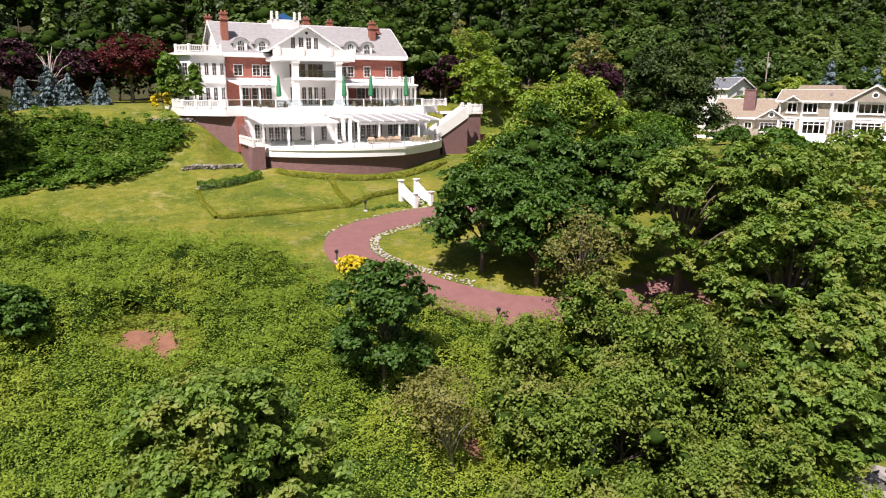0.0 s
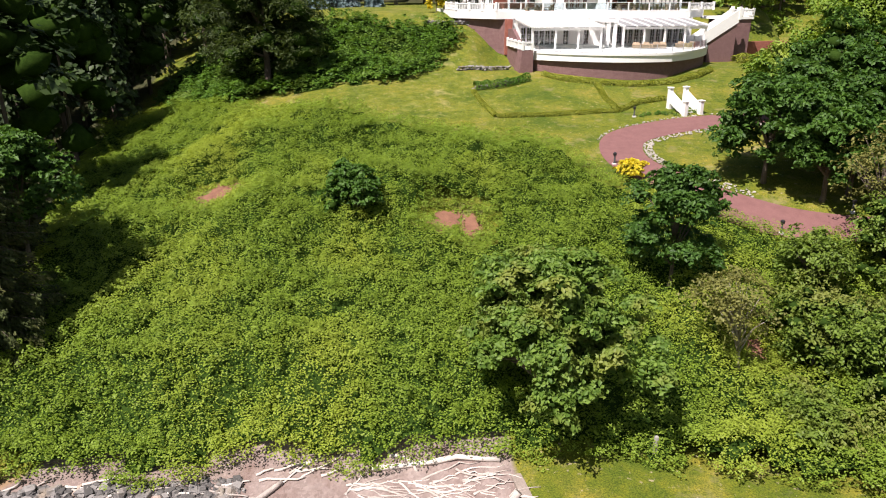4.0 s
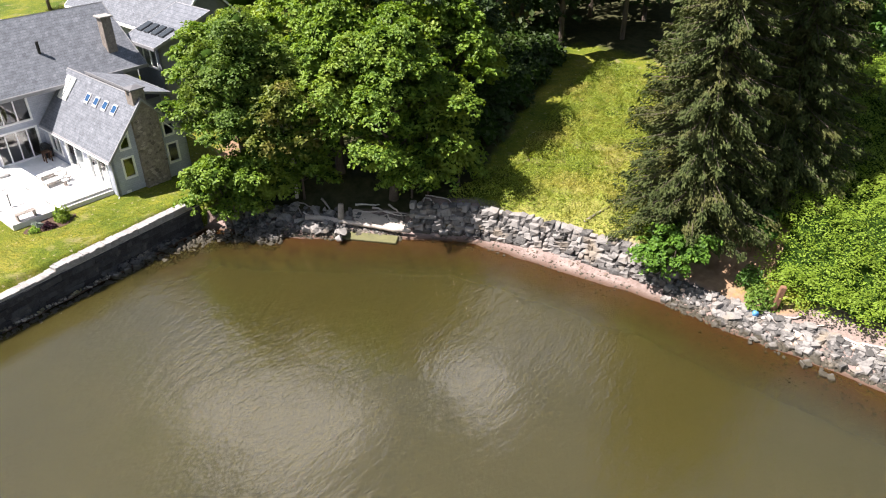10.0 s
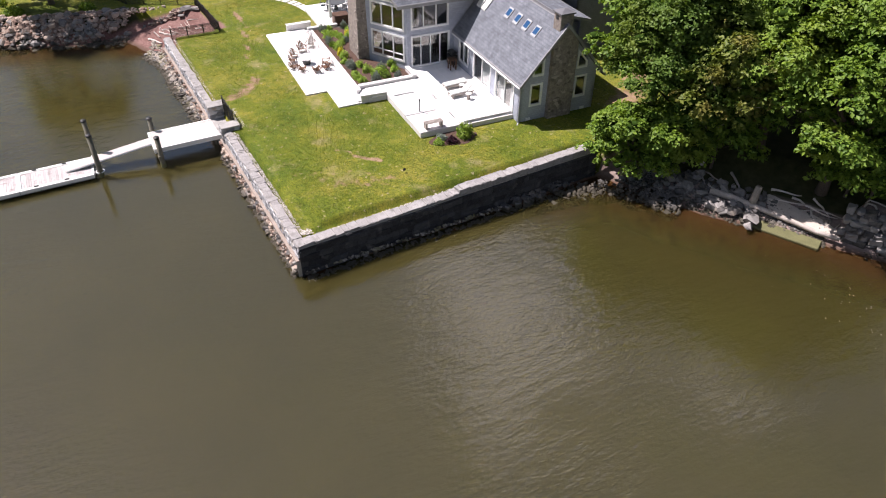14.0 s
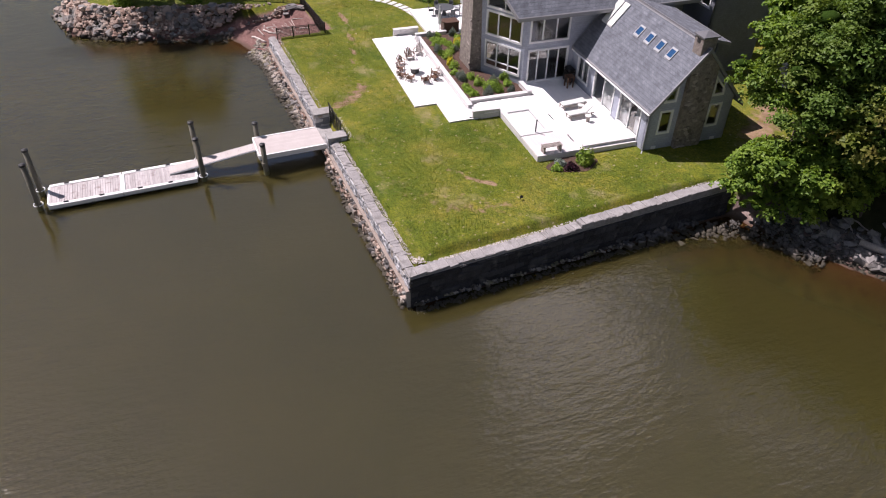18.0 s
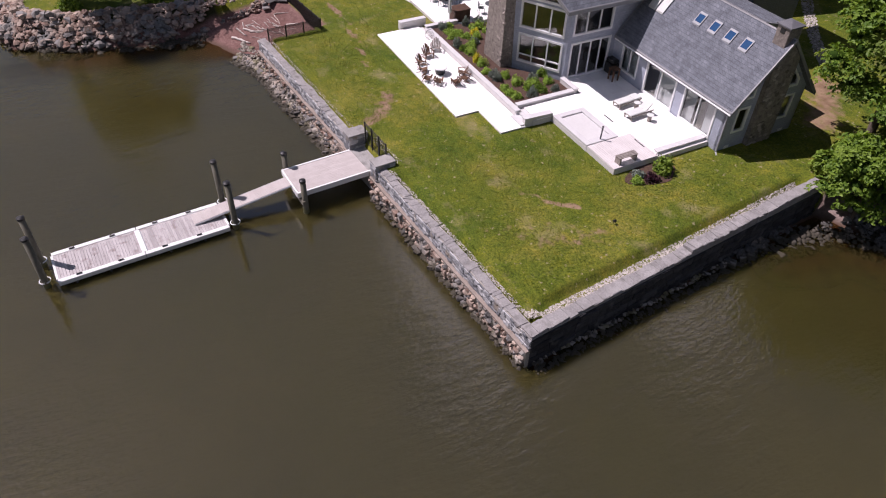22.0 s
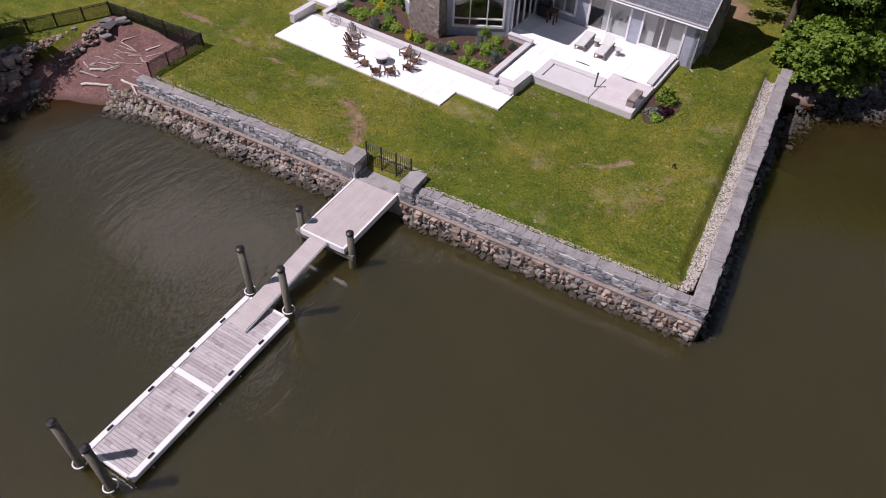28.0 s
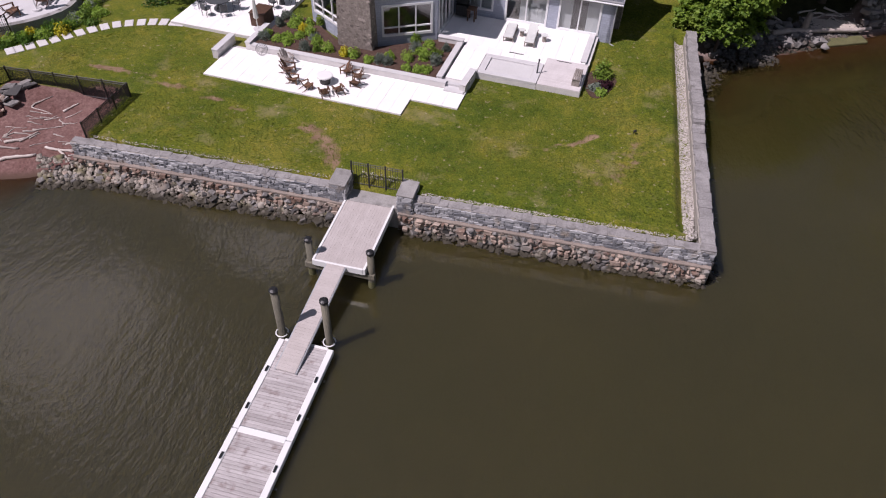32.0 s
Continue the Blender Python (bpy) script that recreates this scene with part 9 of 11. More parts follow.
facade_windows(mansion, (U0, 0), (U1, 0), lo_spots, 23.5, 25.3)
part("wall_right", Mesh().wall((U1, 0), (U1, 11.2), 17, [(0, EV), (5.6, RD - 0.2), (11.2, EV)], 0.35), M_BRICK, mansion)
part("wall_left", Mesh().wall((U0, 11.2), (U0, 0), 17, [(0, EV), (5.6, RD - 0.2), (11.2, EV)], 0.35), M_WHITE, mansion)
part("wall_back", Mesh().wall((U1, 11.2), (U0, 11.2), 17, EV, 0.35), M_BRICK, mansion)
part("inner_floor", Mesh().box(U0 + 0.4, 0.4, 26.2, U1 - 0.4, 10.8, 26.45), M_DARKIN, mansion)
part("inner_wall", Mesh().box(U0 + 0.4, 3.4, 22.8, U1 - 0.4, 3.6, 29.6), M_DARKIN, mansion)
part("cornice", Mesh().box(U0 - 0.5, -0.62, EV - 0.45, U1 + 0.5, -0.003, EV - 0.05, 0.04), M_WHITE, mansion)
part("belt_course", Mesh().box(U0, -0.06, 26.25, U1, -0.003, 26.5), M_WHITE, mansion)
sl = (RD - EV) / RV
slab_roof(mansion, [(U0 - 0.6, -0.6, EV - 0.6 * sl + 0.55), (U1 + 0.6, -0.6, EV - 0.6 * sl + 0.55), (U1 + 0.6, RV, RD + 0.3), (U0 - 0.6, RV, RD + 0.3)], 0.25, M_SLATE, edge=M_WHITE)
slab_roof(mansion, [(U0 - 0.6, 11.8, EV - 0.6 * sl + 0.55), (U1 + 0.6, 11.8, EV - 0.6 * sl + 0.55), (U1 + 0.6, RV + 0.003, RD + 0.3), (U0 - 0.6, RV + 0.003, RD + 0.3)], 0.25, M_SLATE, edge=M_WHITE)
# brick strips between the white work
# dormers with curved hoods
def dormer(u):
    d = part("dormer", Mesh().box(u - 0.85, -0.1, 29.75, u + 0.85, 3.0, 31.1), M_WHITE, mansion, "white dormer with a curved hood")
    a = np.linspace(0, math.pi, 11)
    hood = Mesh()
    ring = [(u - 1.15 * math.cos(t), 31.05 + 0.85 * math.sin(t)) for t in a]
    n = len(ring)
    hood.add([(x, -0.35, z) for x, z in ring] + [(x, 3.4, z) for x, z in ring] + [(u + (x - u) * 0.88, -0.35, 31.05 + (z - 31.05) * 0.85) for x, z in ring],
             [(i, i + 1, n + i + 1, n + i) for i in range(n - 1)] + [(2 * n + i, 2 * n + i + 1, i + 1, i) for i in range(n - 1)])
    part("hood", hood, M_SLATE, d)
    part("hood_front", Mesh().add([(x, -0.12, z) for x, z in ring], [tuple(range(n))]), M_WHITE, d)
    win = [(u - 0.42, 30.1), (u + 0.42, 30.1)] + [(u + 0.42 * math.cos(t), 31.0 + 0.42 * math.sin(t)) for t in np.linspace(0, math.pi, 8)]
    part("arched_window", Mesh().add([(x, -0.125, z) for x, z in win], [tuple(range(len(win)))]), M_DARKGLASS, d)
    for x in (u - 0.14, u + 0.14):
        part("bar", Mesh().box(x - 0.025, -0.16, 30.1, x + 0.025, -0.126, 31.35), M_WHITE, d)
    part("bar", Mesh().box(u - 0.42, -0.16, 30.7, u + 0.42, -0.126, 30.76), M_WHITE, d)


for u in (-0.1 + 0.5, 3.3, 16.4, 19.0):
    dormer(u)


def chimney(u, v, z0, z1, w=1.0, d=0.9, name="chimney"):
    c = part(name, Mesh().box(u - w / 2, v - d / 2, z0, u + w / 2, v + d / 2, z1), M_BRICKORANGE, mansion)
    part("chimney_band", Mesh().box(u - w / 2 - 0.12, v - d / 2 - 0.12, z1 - 0.75, u + w / 2 + 0.12, v + d / 2 + 0.12, z1 - 0.5), M_BRICKORANGE, c)
    part("chimney_cap", Mesh().box(u - w / 2 - 0.1, v - d / 2 - 0.1, z1, u + w / 2 + 0.1, v + d / 2 + 0.1, z1 + 0.2), M_BRICKORANGE, c)
    for k in (-0.25, 0.25):
        part("chimney_pot", Mesh().tube([(u + k, v, z1 + 0.2), (u + k, v, z1 + 0.55)], [0.15, 0.12], 8), M_BRICKORANGE, c)


chimney(-1.2, 2.2, 30.5, 35.0, 0.9)
chimney(-1.9, 9.0, 30.5, 35.0, 0.8)
chimney(12.1, 7.0, 32.5, 35.2, 0.85)
chimney(16.8, 9.5, 31.5, 35.2, 0.9)
chimney(21.3, 3.2, 31.0, 34.7, 0.85)
chimney(22.6, 4.6, 31.0, 34.1, 0.8)
cup = part("roof_lantern", Mesh().box(6.3, 4.6, 33.4, 10.3, 7.4, 34.9), M_WHITE, mansion, "white roof lantern with a small glazed cap")
part("lantern_cap", Mesh().add([(6.9, 4.8, 34.9), (9.7, 4.8, 34.9), (9.7, 7.2, 34.9), (6.9, 7.2, 34.9), (8.3, 6, 36.0)], [(0, 1, 4), (1, 2, 4), (2, 3, 4), (3, 0, 4)]), M_SKYGLASS, cup)
for u in (6.2, 7.0, 9.6, 10.4):
    part("lantern_post", Mesh().box(u - 0.16, 4.5, 34.9, u + 0.16, 4.8, 36.0), M_WHITE, cup)


def balustrade(parent, p, q, z, h=0.95, solid=False, step=1.9):
    """A white balustrade: posts, rails and balusters."""
    p, q = Vector(p), Vector(q)
    ln = (q - p).length
    u = (q - p) / ln
    ang = math.atan2(u.y, u.x)
    n = max(1, round(ln / step))
    m0 = Matrix.Translation((p.x, p.y, z)) @ Matrix.Rotation(ang, 4, "Z")
    b = part("balustrade", Mesh().box(0, -0.09, h - 0.14, ln, 0.09, h, 0.01, m0), M_WHITE, parent)
    part("bottom_rail", Mesh().box(0, -0.08, 0.06, ln, 0.08, 0.16, 0, m0), M_WHITE, b)
    for i in range(n + 1):
        s = ln * i / n
        part("newel", Mesh().box(s - 0.14, -0.14, 0, s + 0.14, 0.14, h + 0.12, 0.02, m0), M_WHITE, b)
    k = max(2, int(ln / 0.24))
    balus = Mesh()
    for i in range(1, k):
        s = ln * i / k
        balus.box(s - 0.045, -0.045, 0.16, s + 0.045, 0.045, h - 0.14, 0, m0)
    tagged(part("balustrade", balus, M_WHITE, b), kind="stuff")
    return b


# white bay at the left end
bay = part("bay_wing", Mesh().wall((-6.6, -1.3), (-2.25, -1.3), 22.2, 29.35, 0.3, [(1.15 + i * 1.0 - 0.45, 26.75, 1.75 + i * 1.0 - 0.45, 28.4) for i in range(4)] + [(1.15 + i * 1.0 - 0.45, 23.4, 1.75 + i * 1.0 - 0.45, 25.2) for i in range(4)]), M_WHITE, mansion, "white two-storey bay wing with tall windows")
for i in range(4):
    x = -6.6 + 1.15 + i * 1.0 - 0.45
    window(mansion, (x, -1.3), (x + 0.6, -1.3), 26.75, 28.4, 2, 3, 0.05, 0.03)
    window(mansion, (x, -1.3), (x + 0.6, -1.3), 23.4, 25.2, 2, 3, 0.05, 0.03)
part("bay_side", Mesh().wall((-7.8, 0.2), (-6.6, -1.3), 22.2, 29.35, 0.3, [(0.45, 26.75, 1.4, 28.4), (0.45, 23.4, 1.4, 25.2)]), M_WHITE, bay)
window(mansion, (-7.52, -0.15), (-6.93, -0.89), 26.75, 28.4, 2, 3, 0.05, 0.03)
window(mansion, (-7.52, -0.15), (-6.93, -0.89), 23.4, 25.2, 2, 3, 0.05, 0.03)
part("bay_side", Mesh().wall((-7.8, 6.0), (-7.8, 0.2), 22.2, 29.35, 0.3), M_WHITE, bay)
part("bay_band", Mesh().prism([(-8.05, 0.1), (-6.7, -1.55), (-2.26, -1.55), (-2.26, 6), (-8.05, 6)], 25.75, 26.15), M_WHITE, bay)
part("bay_roof", Mesh().prism([(-8.3, 0.0), (-6.8, -1.85), (-2.26, -1.85), (-2.26, 6), (-8.3, 6)], 29.352, 29.75), M_WHITE, bay)
part("inner_wall", Mesh().box(-7.5, 1.8, 22.5, -2.6, 2.0, 29.3), M_DARKIN, bay)
balustrade(mansion, (-6.7, -1.6), (-2.7, -1.6), 29.75, 0.9)
balustrade(mansion, (-8.1, 0.1), (-6.7, -1.6), 29.75, 0.9)

# portico
for u in (6.2, 12.4):
    c = part("column", Mesh().box(u - 0.42, -5.75, T1, u + 0.42, -4.95, 28.7, 0.03), M_WHITE, mansion, "tall white square column")
    part("column_base", Mesh().hexa([(u - 0.75, -6.05, T1), (u + 0.75, -6.05, T1), (u + 0.75, -4.7, T1), (u - 0.75, -4.7, T1)], [(u - 0.43, -5.76, T1 + 0.9), (u + 0.43, -5.76, T1 + 0.9), (u + 0.43, -4.94, T1 + 0.9), (u - 0.43, -4.94, T1 + 0.9)]), M_WHITE, c)
    part("column_cap", Mesh().box(u - 0.55, -5.9, 28.4, u + 0.55, -4.8, 28.72, 0.03), M_WHITE, c)
part("portico_entablature", Mesh().box(3.7, -5.95, 28.72, 14.7, -0.05, 29.35, 0.04), M_WHITE, mansion)
part("roof_balcony_wall", Mesh().box(3.9, -5.8, 29.352, 14.5, -5.55, 30.3, 0.02), M_WHITE, mansion)
part("roof_balcony_wall", Mesh().box(3.9, -5.545, 29.352, 4.15, -2.9, 30.3, 0.02), M_WHITE, mansion)
part("roof_balcony_wall", Mesh().box(14.25, -5.545, 29.352, 14.5, -2.9, 30.3, 0.02), M_WHITE, mansion)
for u in (3.9, 7.2, 11.2, 14.5):
    part("newel", Mesh().box(u - 0.3, -5.95, 29.352, u + 0.3, -5.4, 30.5, 0.03), M_WHITE, mansion)
part("balcony_floor", Mesh().box(5.7, -5.9, 26.2, 13.0, -0.05, 26.55, 0.02), M_WHITE, mansion)
part("balcony_glass", Mesh().box(6.65, -5.5, 26.56, 11.95, -5.46, 27.5), M_GLASS, mansion)
part("portico_wall", Mesh().wall((4.0, -1.4), (13.6, -1.4), T1, 28.7, 0.25, [(2.6, T1 + 0.1, 3.2, 25.3), (3.4, T1 + 0.1, 4.1, 25.3), (4.3, T1 + 0.1, 5.0, 25.3), (5.2, T1 + 0.1, 5.9, 25.3), (6.1, T1 + 0.1, 6.8, 25.3), (7.2, T1 + 0.1, 7.9, 25.3), (2.6, 26.6, 5.0, 28.5), (5.3, 26.6, 7.6, 28.5)]), M_WHITE, mansion)
for a, b in ((2.6, 3.2), (3.4, 4.1), (4.3, 5.0), (5.2, 5.9), (6.1, 6.8), (7.2, 7.9)):
    window(mansion, (4 + a, -1.4), (4 + b, -1.4), T1 + 0.1, 25.3, 2, 4, 0.06, 0.03, name="french_door")
window(mansion, (6.6, -1.4), (9.0, -1.4), 26.6, 28.5, 3, 2, 0.06, 0.04)
window(mansion, (9.3, -1.4), (11.6, -1.4), 26.6, 28.5, 3, 2, 0.06, 0.04)
part("gable_front", Mesh().wall((4.2, -2.9), (13.4, -2.9), 29.36, [(0, 30.6), (4.6, 33.3), (9.2, 30.6)], 0.25, [(2.3, 29.9, 3.0, 32.0), (3.4, 29.7, 4.2, 32.0), (4.5, 29.7, 5.3, 32.0), (5.6, 29.9, 6.3, 32.0)]), M_WHITE, mansion)
for a, b in ((2.3, 3.0), (3.4, 4.2), (4.5, 5.3), (5.6, 6.3)):
    window(mansion, (4.2 + a, -2.9), (4.2 + b, -2.9), 29.8, 32.0, 2, 4, 0.05, 0.03)
part("gable_oculus", Mesh().tube([(8.8, -2.92, 32.55), (8.8, -2.96, 32.55)], 0.2, 14), M_DARKGLASS, mansion)
slab_roof(mansion, [(3.2, -3.4, 30.2), (8.8, -3.4, 33.55), (8.8, 5.4, 33.55), (3.2, 5.4, 30.2)], 0.22, M_SLATE, edge=M_WHITE)
slab_roof(mansion, [(14.4, -3.4, 30.2), (8.803, -3.4, 33.55), (8.803, 5.4, 33.55), (14.4, 5.4, 30.2)], 0.22, M_SLATE, edge=M_WHITE)
part("gable_backing", Mesh().box(4.5, -1.0, 29.4, 13.1, -0.9, 30.6), M_DARKIN, mansion)

# upper terrace
TERR = [(-9.6, -2.2), (-9.0, -7.0), (-4.6, -11.2), (22.8, -11.2), (26.0, -9.2), (26.0, 3), (-9.6, 3)]
part("upper_terrace_slab", Mesh().prism(TERR, 21.75, T1), M_WHITE, mansion)
part("terrace_paving", Mesh().prism([(x * 0.985 + 0.1, y * 0.985) for x, y in TERR], T1, T1 + 0.012), M_PAVER, mansion)
for a, b in (((-9.4, -3), (-8.9, -7)), ((-8.9, -7.0), (-4.6, -11.1))):
    balustrade(mansion, a, b, T1 + 0.012, 0.95)
for i in range(9):
    u = -4.3 + i * 3.0
    g = part("glass_rail", Mesh().box(u, -11.08, T1 + 0.1, min(u + 2.9, 22.5), -11.05, T1 + 1.0), M_GLASS, mansion)
    part("rail_post", Mesh().box(u - 0.07, -11.14, T1, u + 0.07, -11.0, T1 + 1.05), M_WHITE, g)
    part("rail_cap", Mesh().box(u, -11.1, T1 + 1.0, min(u + 2.9, 22.5), -11.03, T1 + 1.06), M_WHITE, g)


def pergola(u0, u1, v0, v1, zw, zf, floor, posts, panels, dark=False):
    """A white terrace canopy: posts, beams, sloping rafters and roof panels."""
    pg = part("pergola", Mesh().box(u0, v0 - 0.12, zf - 0.3, u1, v0 + 0.12, zf, 0.01), M_WHITE, mansion, "white terrace pergola with roof panels")
    for i in range(posts):
        u = u0 + 0.15 + (u1 - u0 - 0.3) * i / (posts - 1)
        part("post", Mesh().box(u - 0.11, v0 - 0.11, floor, u + 0.11, v0 + 0.11, zf - 0.3), M_WHITE, pg)
    for i in range(panels + 1):
        u = u0 + (u1 - u0) * i / panels
        part("rafter", Mesh().hexa([(u - 0.1, v0 - 0.5, zf), (u + 0.1, v0 - 0.5, zf), (u + 0.1, v1, zw), (u - 0.1, v1, zw)], [(u - 0.1, v0 - 0.5, zf + 0.2), (u + 0.1, v0 - 0.5, zf + 0.2), (u + 0.1, v1, zw + 0.2), (u - 0.1, v1, zw + 0.2)]), M_WHITE, pg)
    for i in range(panels):
        a, b = u0 + (u1 - u0) * i / panels + 0.11, u0 + (u1 - u0) * (i + 1) / panels - 0.11
        part("roof_panel", Mesh().hexa([(a, v0 - 0.4, zf + 0.06), (b, v0 - 0.4, zf + 0.06), (b, v1, zw + 0.06), (a, v1, zw + 0.06)], [(a, v0 - 0.4, zf + 0.1), (b, v0 - 0.4, zf + 0.1), (b, v1, zw + 0.1), (a, v1, zw + 0.1)]), M_AWNINGGREY if dark else M_WHITE, pg)


pergola(-1.7, 3.5, -6.6, -0.1, 26.1, 25.45, T1, 3, 3)
pergola(12.6, 23.4, -7.6, -0.1, 26.1, 25.45, T1, 4, 5)
part("curtain_wall", Mesh().box(17.6, -6.4, T1, 23.4, -6.3, 25.3), M_WHITE, mansion)
for i in range(9):
    part("curtain_fold", Mesh().box(17.8 + 0.62 * i, -6.46, T1 + 0.2, 17.95 + 0.62 * i, -6.402, 25.2), M_GREYMETAL, mansion)
balustrade(mansion, (17.0, -6.9), (23.2, -6.9), 25.75, 0.95)

# lower terrace: curved front over a brick base
LZ = 18.35
arc = [(-2.4 + 26.6 * t, -17.4 - 6.9 * max(0.0, math.sin(math.pi * t)) ** 0.7 + 3.4 * max(0, t - 0.6) / 0.4) for t in np.linspace(0, 1, 26)]
back = [(24.2, -11.0), (-2.4, -11.0)]
part("lower_terrace_slab", Mesh().prism(arc + back, LZ - 0.28, LZ), M_WHITE, mansion)
part("terrace_fascia", Mesh().prism([(x, y + 0.15) for x, y in arc] + back, LZ - 1.05, LZ - 0.283), M_WHITE, mansion)
part("terrace_paving", Mesh().prism([(x * 0.99 + 0.1, y + 0.3) for x, y in arc] + back, LZ, LZ + 0.012), M_PAVER, mansion)
part("terrace_base", Mesh().prism([(x, y + 0.7) for x, y in arc] + back, 13.0, LZ - 1.053), M_BRICK_DARK, mansion)
part("corner_wall", Mesh().hexa([(-4.2, -19.2, 13), (-2.1, -19.2, 13), (-2.1, -17.0, 13), (-4.2, -17.0, 13)], [(-3.5, -19.0, LZ + 0.1), (-2.1, -19.0, LZ + 0.1), (-2.1, -17.0, LZ + 0.1), (-3.5, -17.0, LZ + 0.1)]), M_BRICK_DARK, mansion)
balustrade(mansion, (-3.4, -18.9), (-2.2, -18.9), LZ + 0.1, 0.95, step=1.2)
balustrade(mansion, (-3.4, -18.9), (-3.2, -12), LZ + 0.1, 0.95)
part("side_wall", Mesh().wall((-3.1, -11.2), (-3.1, -18.0), 13, [(0, 20.6), (2.5, 20.6), (6.8, LZ)], 0.4), M_BRICK_DARK, mansion)
part("side_wall", Mesh().wall((-8.6, -6.8), (-3.2, -11.3), 15, 21.7, 0.4, [(1.6, 18.6, 2.5, 20.4)]), M_BRICK_DARK, mansion)
dspots = [(2.2 + 0.0, 0.7), (3.0, 0.7), (3.95, 0.7), (4.75, 0.7), (5.55, 0.7), (6.35, 0.7), (8.1, 0.8), (11.0, 0.8)] + [(13.2 + i * 0.84, 0.72) for i in range(8)] + [(20.6 + i * 0.86, 0.74) for i in range(6)]
lh = [(a - w / 2, LZ + 0.1, a + w / 2, LZ + 2.35) for a, w in dspots]
part("lower_wall", Mesh().wall((-3.0, -11.0), (23.4, -11.0), LZ - 1, 21.74, 0.3, lh), M_WHITE, mansion)
for a, w in dspots:
    window(mansion, (-3.0 + a - w / 2, -11.0), (-3.0 + a + w / 2, -11.0), LZ + 0.1, LZ + 2.35, 2, 5, 0.05, 0.03, name="french_door")
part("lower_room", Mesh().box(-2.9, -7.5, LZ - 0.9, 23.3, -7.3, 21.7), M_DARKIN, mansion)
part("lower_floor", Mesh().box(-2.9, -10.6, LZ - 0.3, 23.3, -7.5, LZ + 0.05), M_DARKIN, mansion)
part("corner_pier", Mesh().box(-3.4, -11.6, LZ - 1.0, -2.5, -10.9, 21.74), M_BRICK, mansion)
pergola(-1.9, 7.4, -17.4, -11.1, 21.65, 20.95, LZ, 4, 5)
pergola(10.3, 22.0, -17.0, -11.1, 21.65, 20.95, LZ, 5, 7, True)
for u in (8.7, 9.6):
    part("terrace_column", Mesh().box(u - 0.2, -16.4, LZ, u + 0.2, -16.0, 21.74, 0.02), M_WHITE, mansion)
part("column_beam", Mesh().box(8.4, -16.5, 21.45, 9.9, -11.1, 21.74, 0.02), M_WHITE, mansion)
for i in range(12):
    k0, k1 = arc[i * 2 + 1], arc[i * 2 + 3 if i < 11 else 25]
    a, b = Vector((k0[0], k0[1] + 0.25)), Vector((k1[0], k1[1] + 0.25))
    gq = part("glass_rail", Mesh().add([(a.x, a.y, LZ + 0.08), (b.x, b.y, LZ + 0.08), (b.x, b.y, LZ + 0.95), (a.x, a.y, LZ + 0.95)], [(0, 1, 2, 3)]), M_GLASS, mansion)
    part("rail_post", Mesh().box(a.x - 0.03, a.y - 0.03, LZ, a.x + 0.03, a.y + 0.03, LZ + 1.0), M_ALU, gq)
# stairs at the right end: a short upper landing, then one flight down to the lower terrace
balustrade(mansion, (22.6, -11.1), (27.0, -9.9), T1 + 0.012, 0.95)
land = part("stair_landing", Mesh().prism([(25.9, -9.6), (27.0, -12.4), (31.8, -12.4), (31.8, -8.6), (26.0, -8.6)], 21.55, 21.9), M_WHITE, mansion, "white stair landing with balustrades")
part("landing_base", Mesh().box(27.2, -12.2, 15.0, 31.6, -8.8, 21.547), M_BRICK_DARK, land)
balustrade(mansion, (28.2, -12.3), (31.7, -12.3), 21.9, 0.95)
balustrade(mansion, (31.7, -12.3), (31.7, -8.7), 21.9, 0.95)
for i in range(20):
    u = 28.2 - 5.6 * (i + 1) / 20
    z = 21.9 - 3.55 * (i + 1) / 20
    part("stair_tread", Mesh().box(u, -14.0, z - 0.5, u + 0.29, -12.35, z), M_WHITE, mansion)
for v in (-14.15, -12.3):
    part("stair_wall", Mesh().hexa([(28.4, v, 21.2), (28.4, v + 0.16, 21.2), (22.4, v + 0.16, 17.6), (22.4, v, 17.6)], [(28.4, v, 22.95), (28.4, v + 0.16, 22.95), (22.4, v + 0.16, 19.3), (22.4, v, 19.3)]), M_WHITE, mansion, "white sloping stair parapet")
    for u, z in ((28.5, 22.95), (22.3, 19.3)):
        part("stair_newel", Mesh().box(u - 0.2, v - 0.08, z - 1.4, u + 0.2, v + 0.26, z + 0.25, 0.02), M_WHITE, mansion)
part("stair_base", Mesh().hexa([(24.25, -14.0, 15.0), (28.3, -14.0, 15.0), (28.3, -12.4, 15.0), (24.25, -12.4, 15.0)], [(24.25, -14.0, 18.6), (28.3, -14.0, 21.2), (28.3, -12.4, 21.2), (24.25, -12.4, 18.6)]), M_BRICK_DARK, mansion)

# terrace furniture
for u, v, z in ((2.7, -9.2, T1), (11.6, -9.4, T1), (15.5, -9.4, T1), (20.8, -9.6, T1)):
    parasol("tall closed green terrace umbrella", MM @ Matrix.Translation((u, v, z + 0.013)), 4.2, M_GREENCLOTH, 0.3, "terrace_umbrella", "green terrace umbrellas")


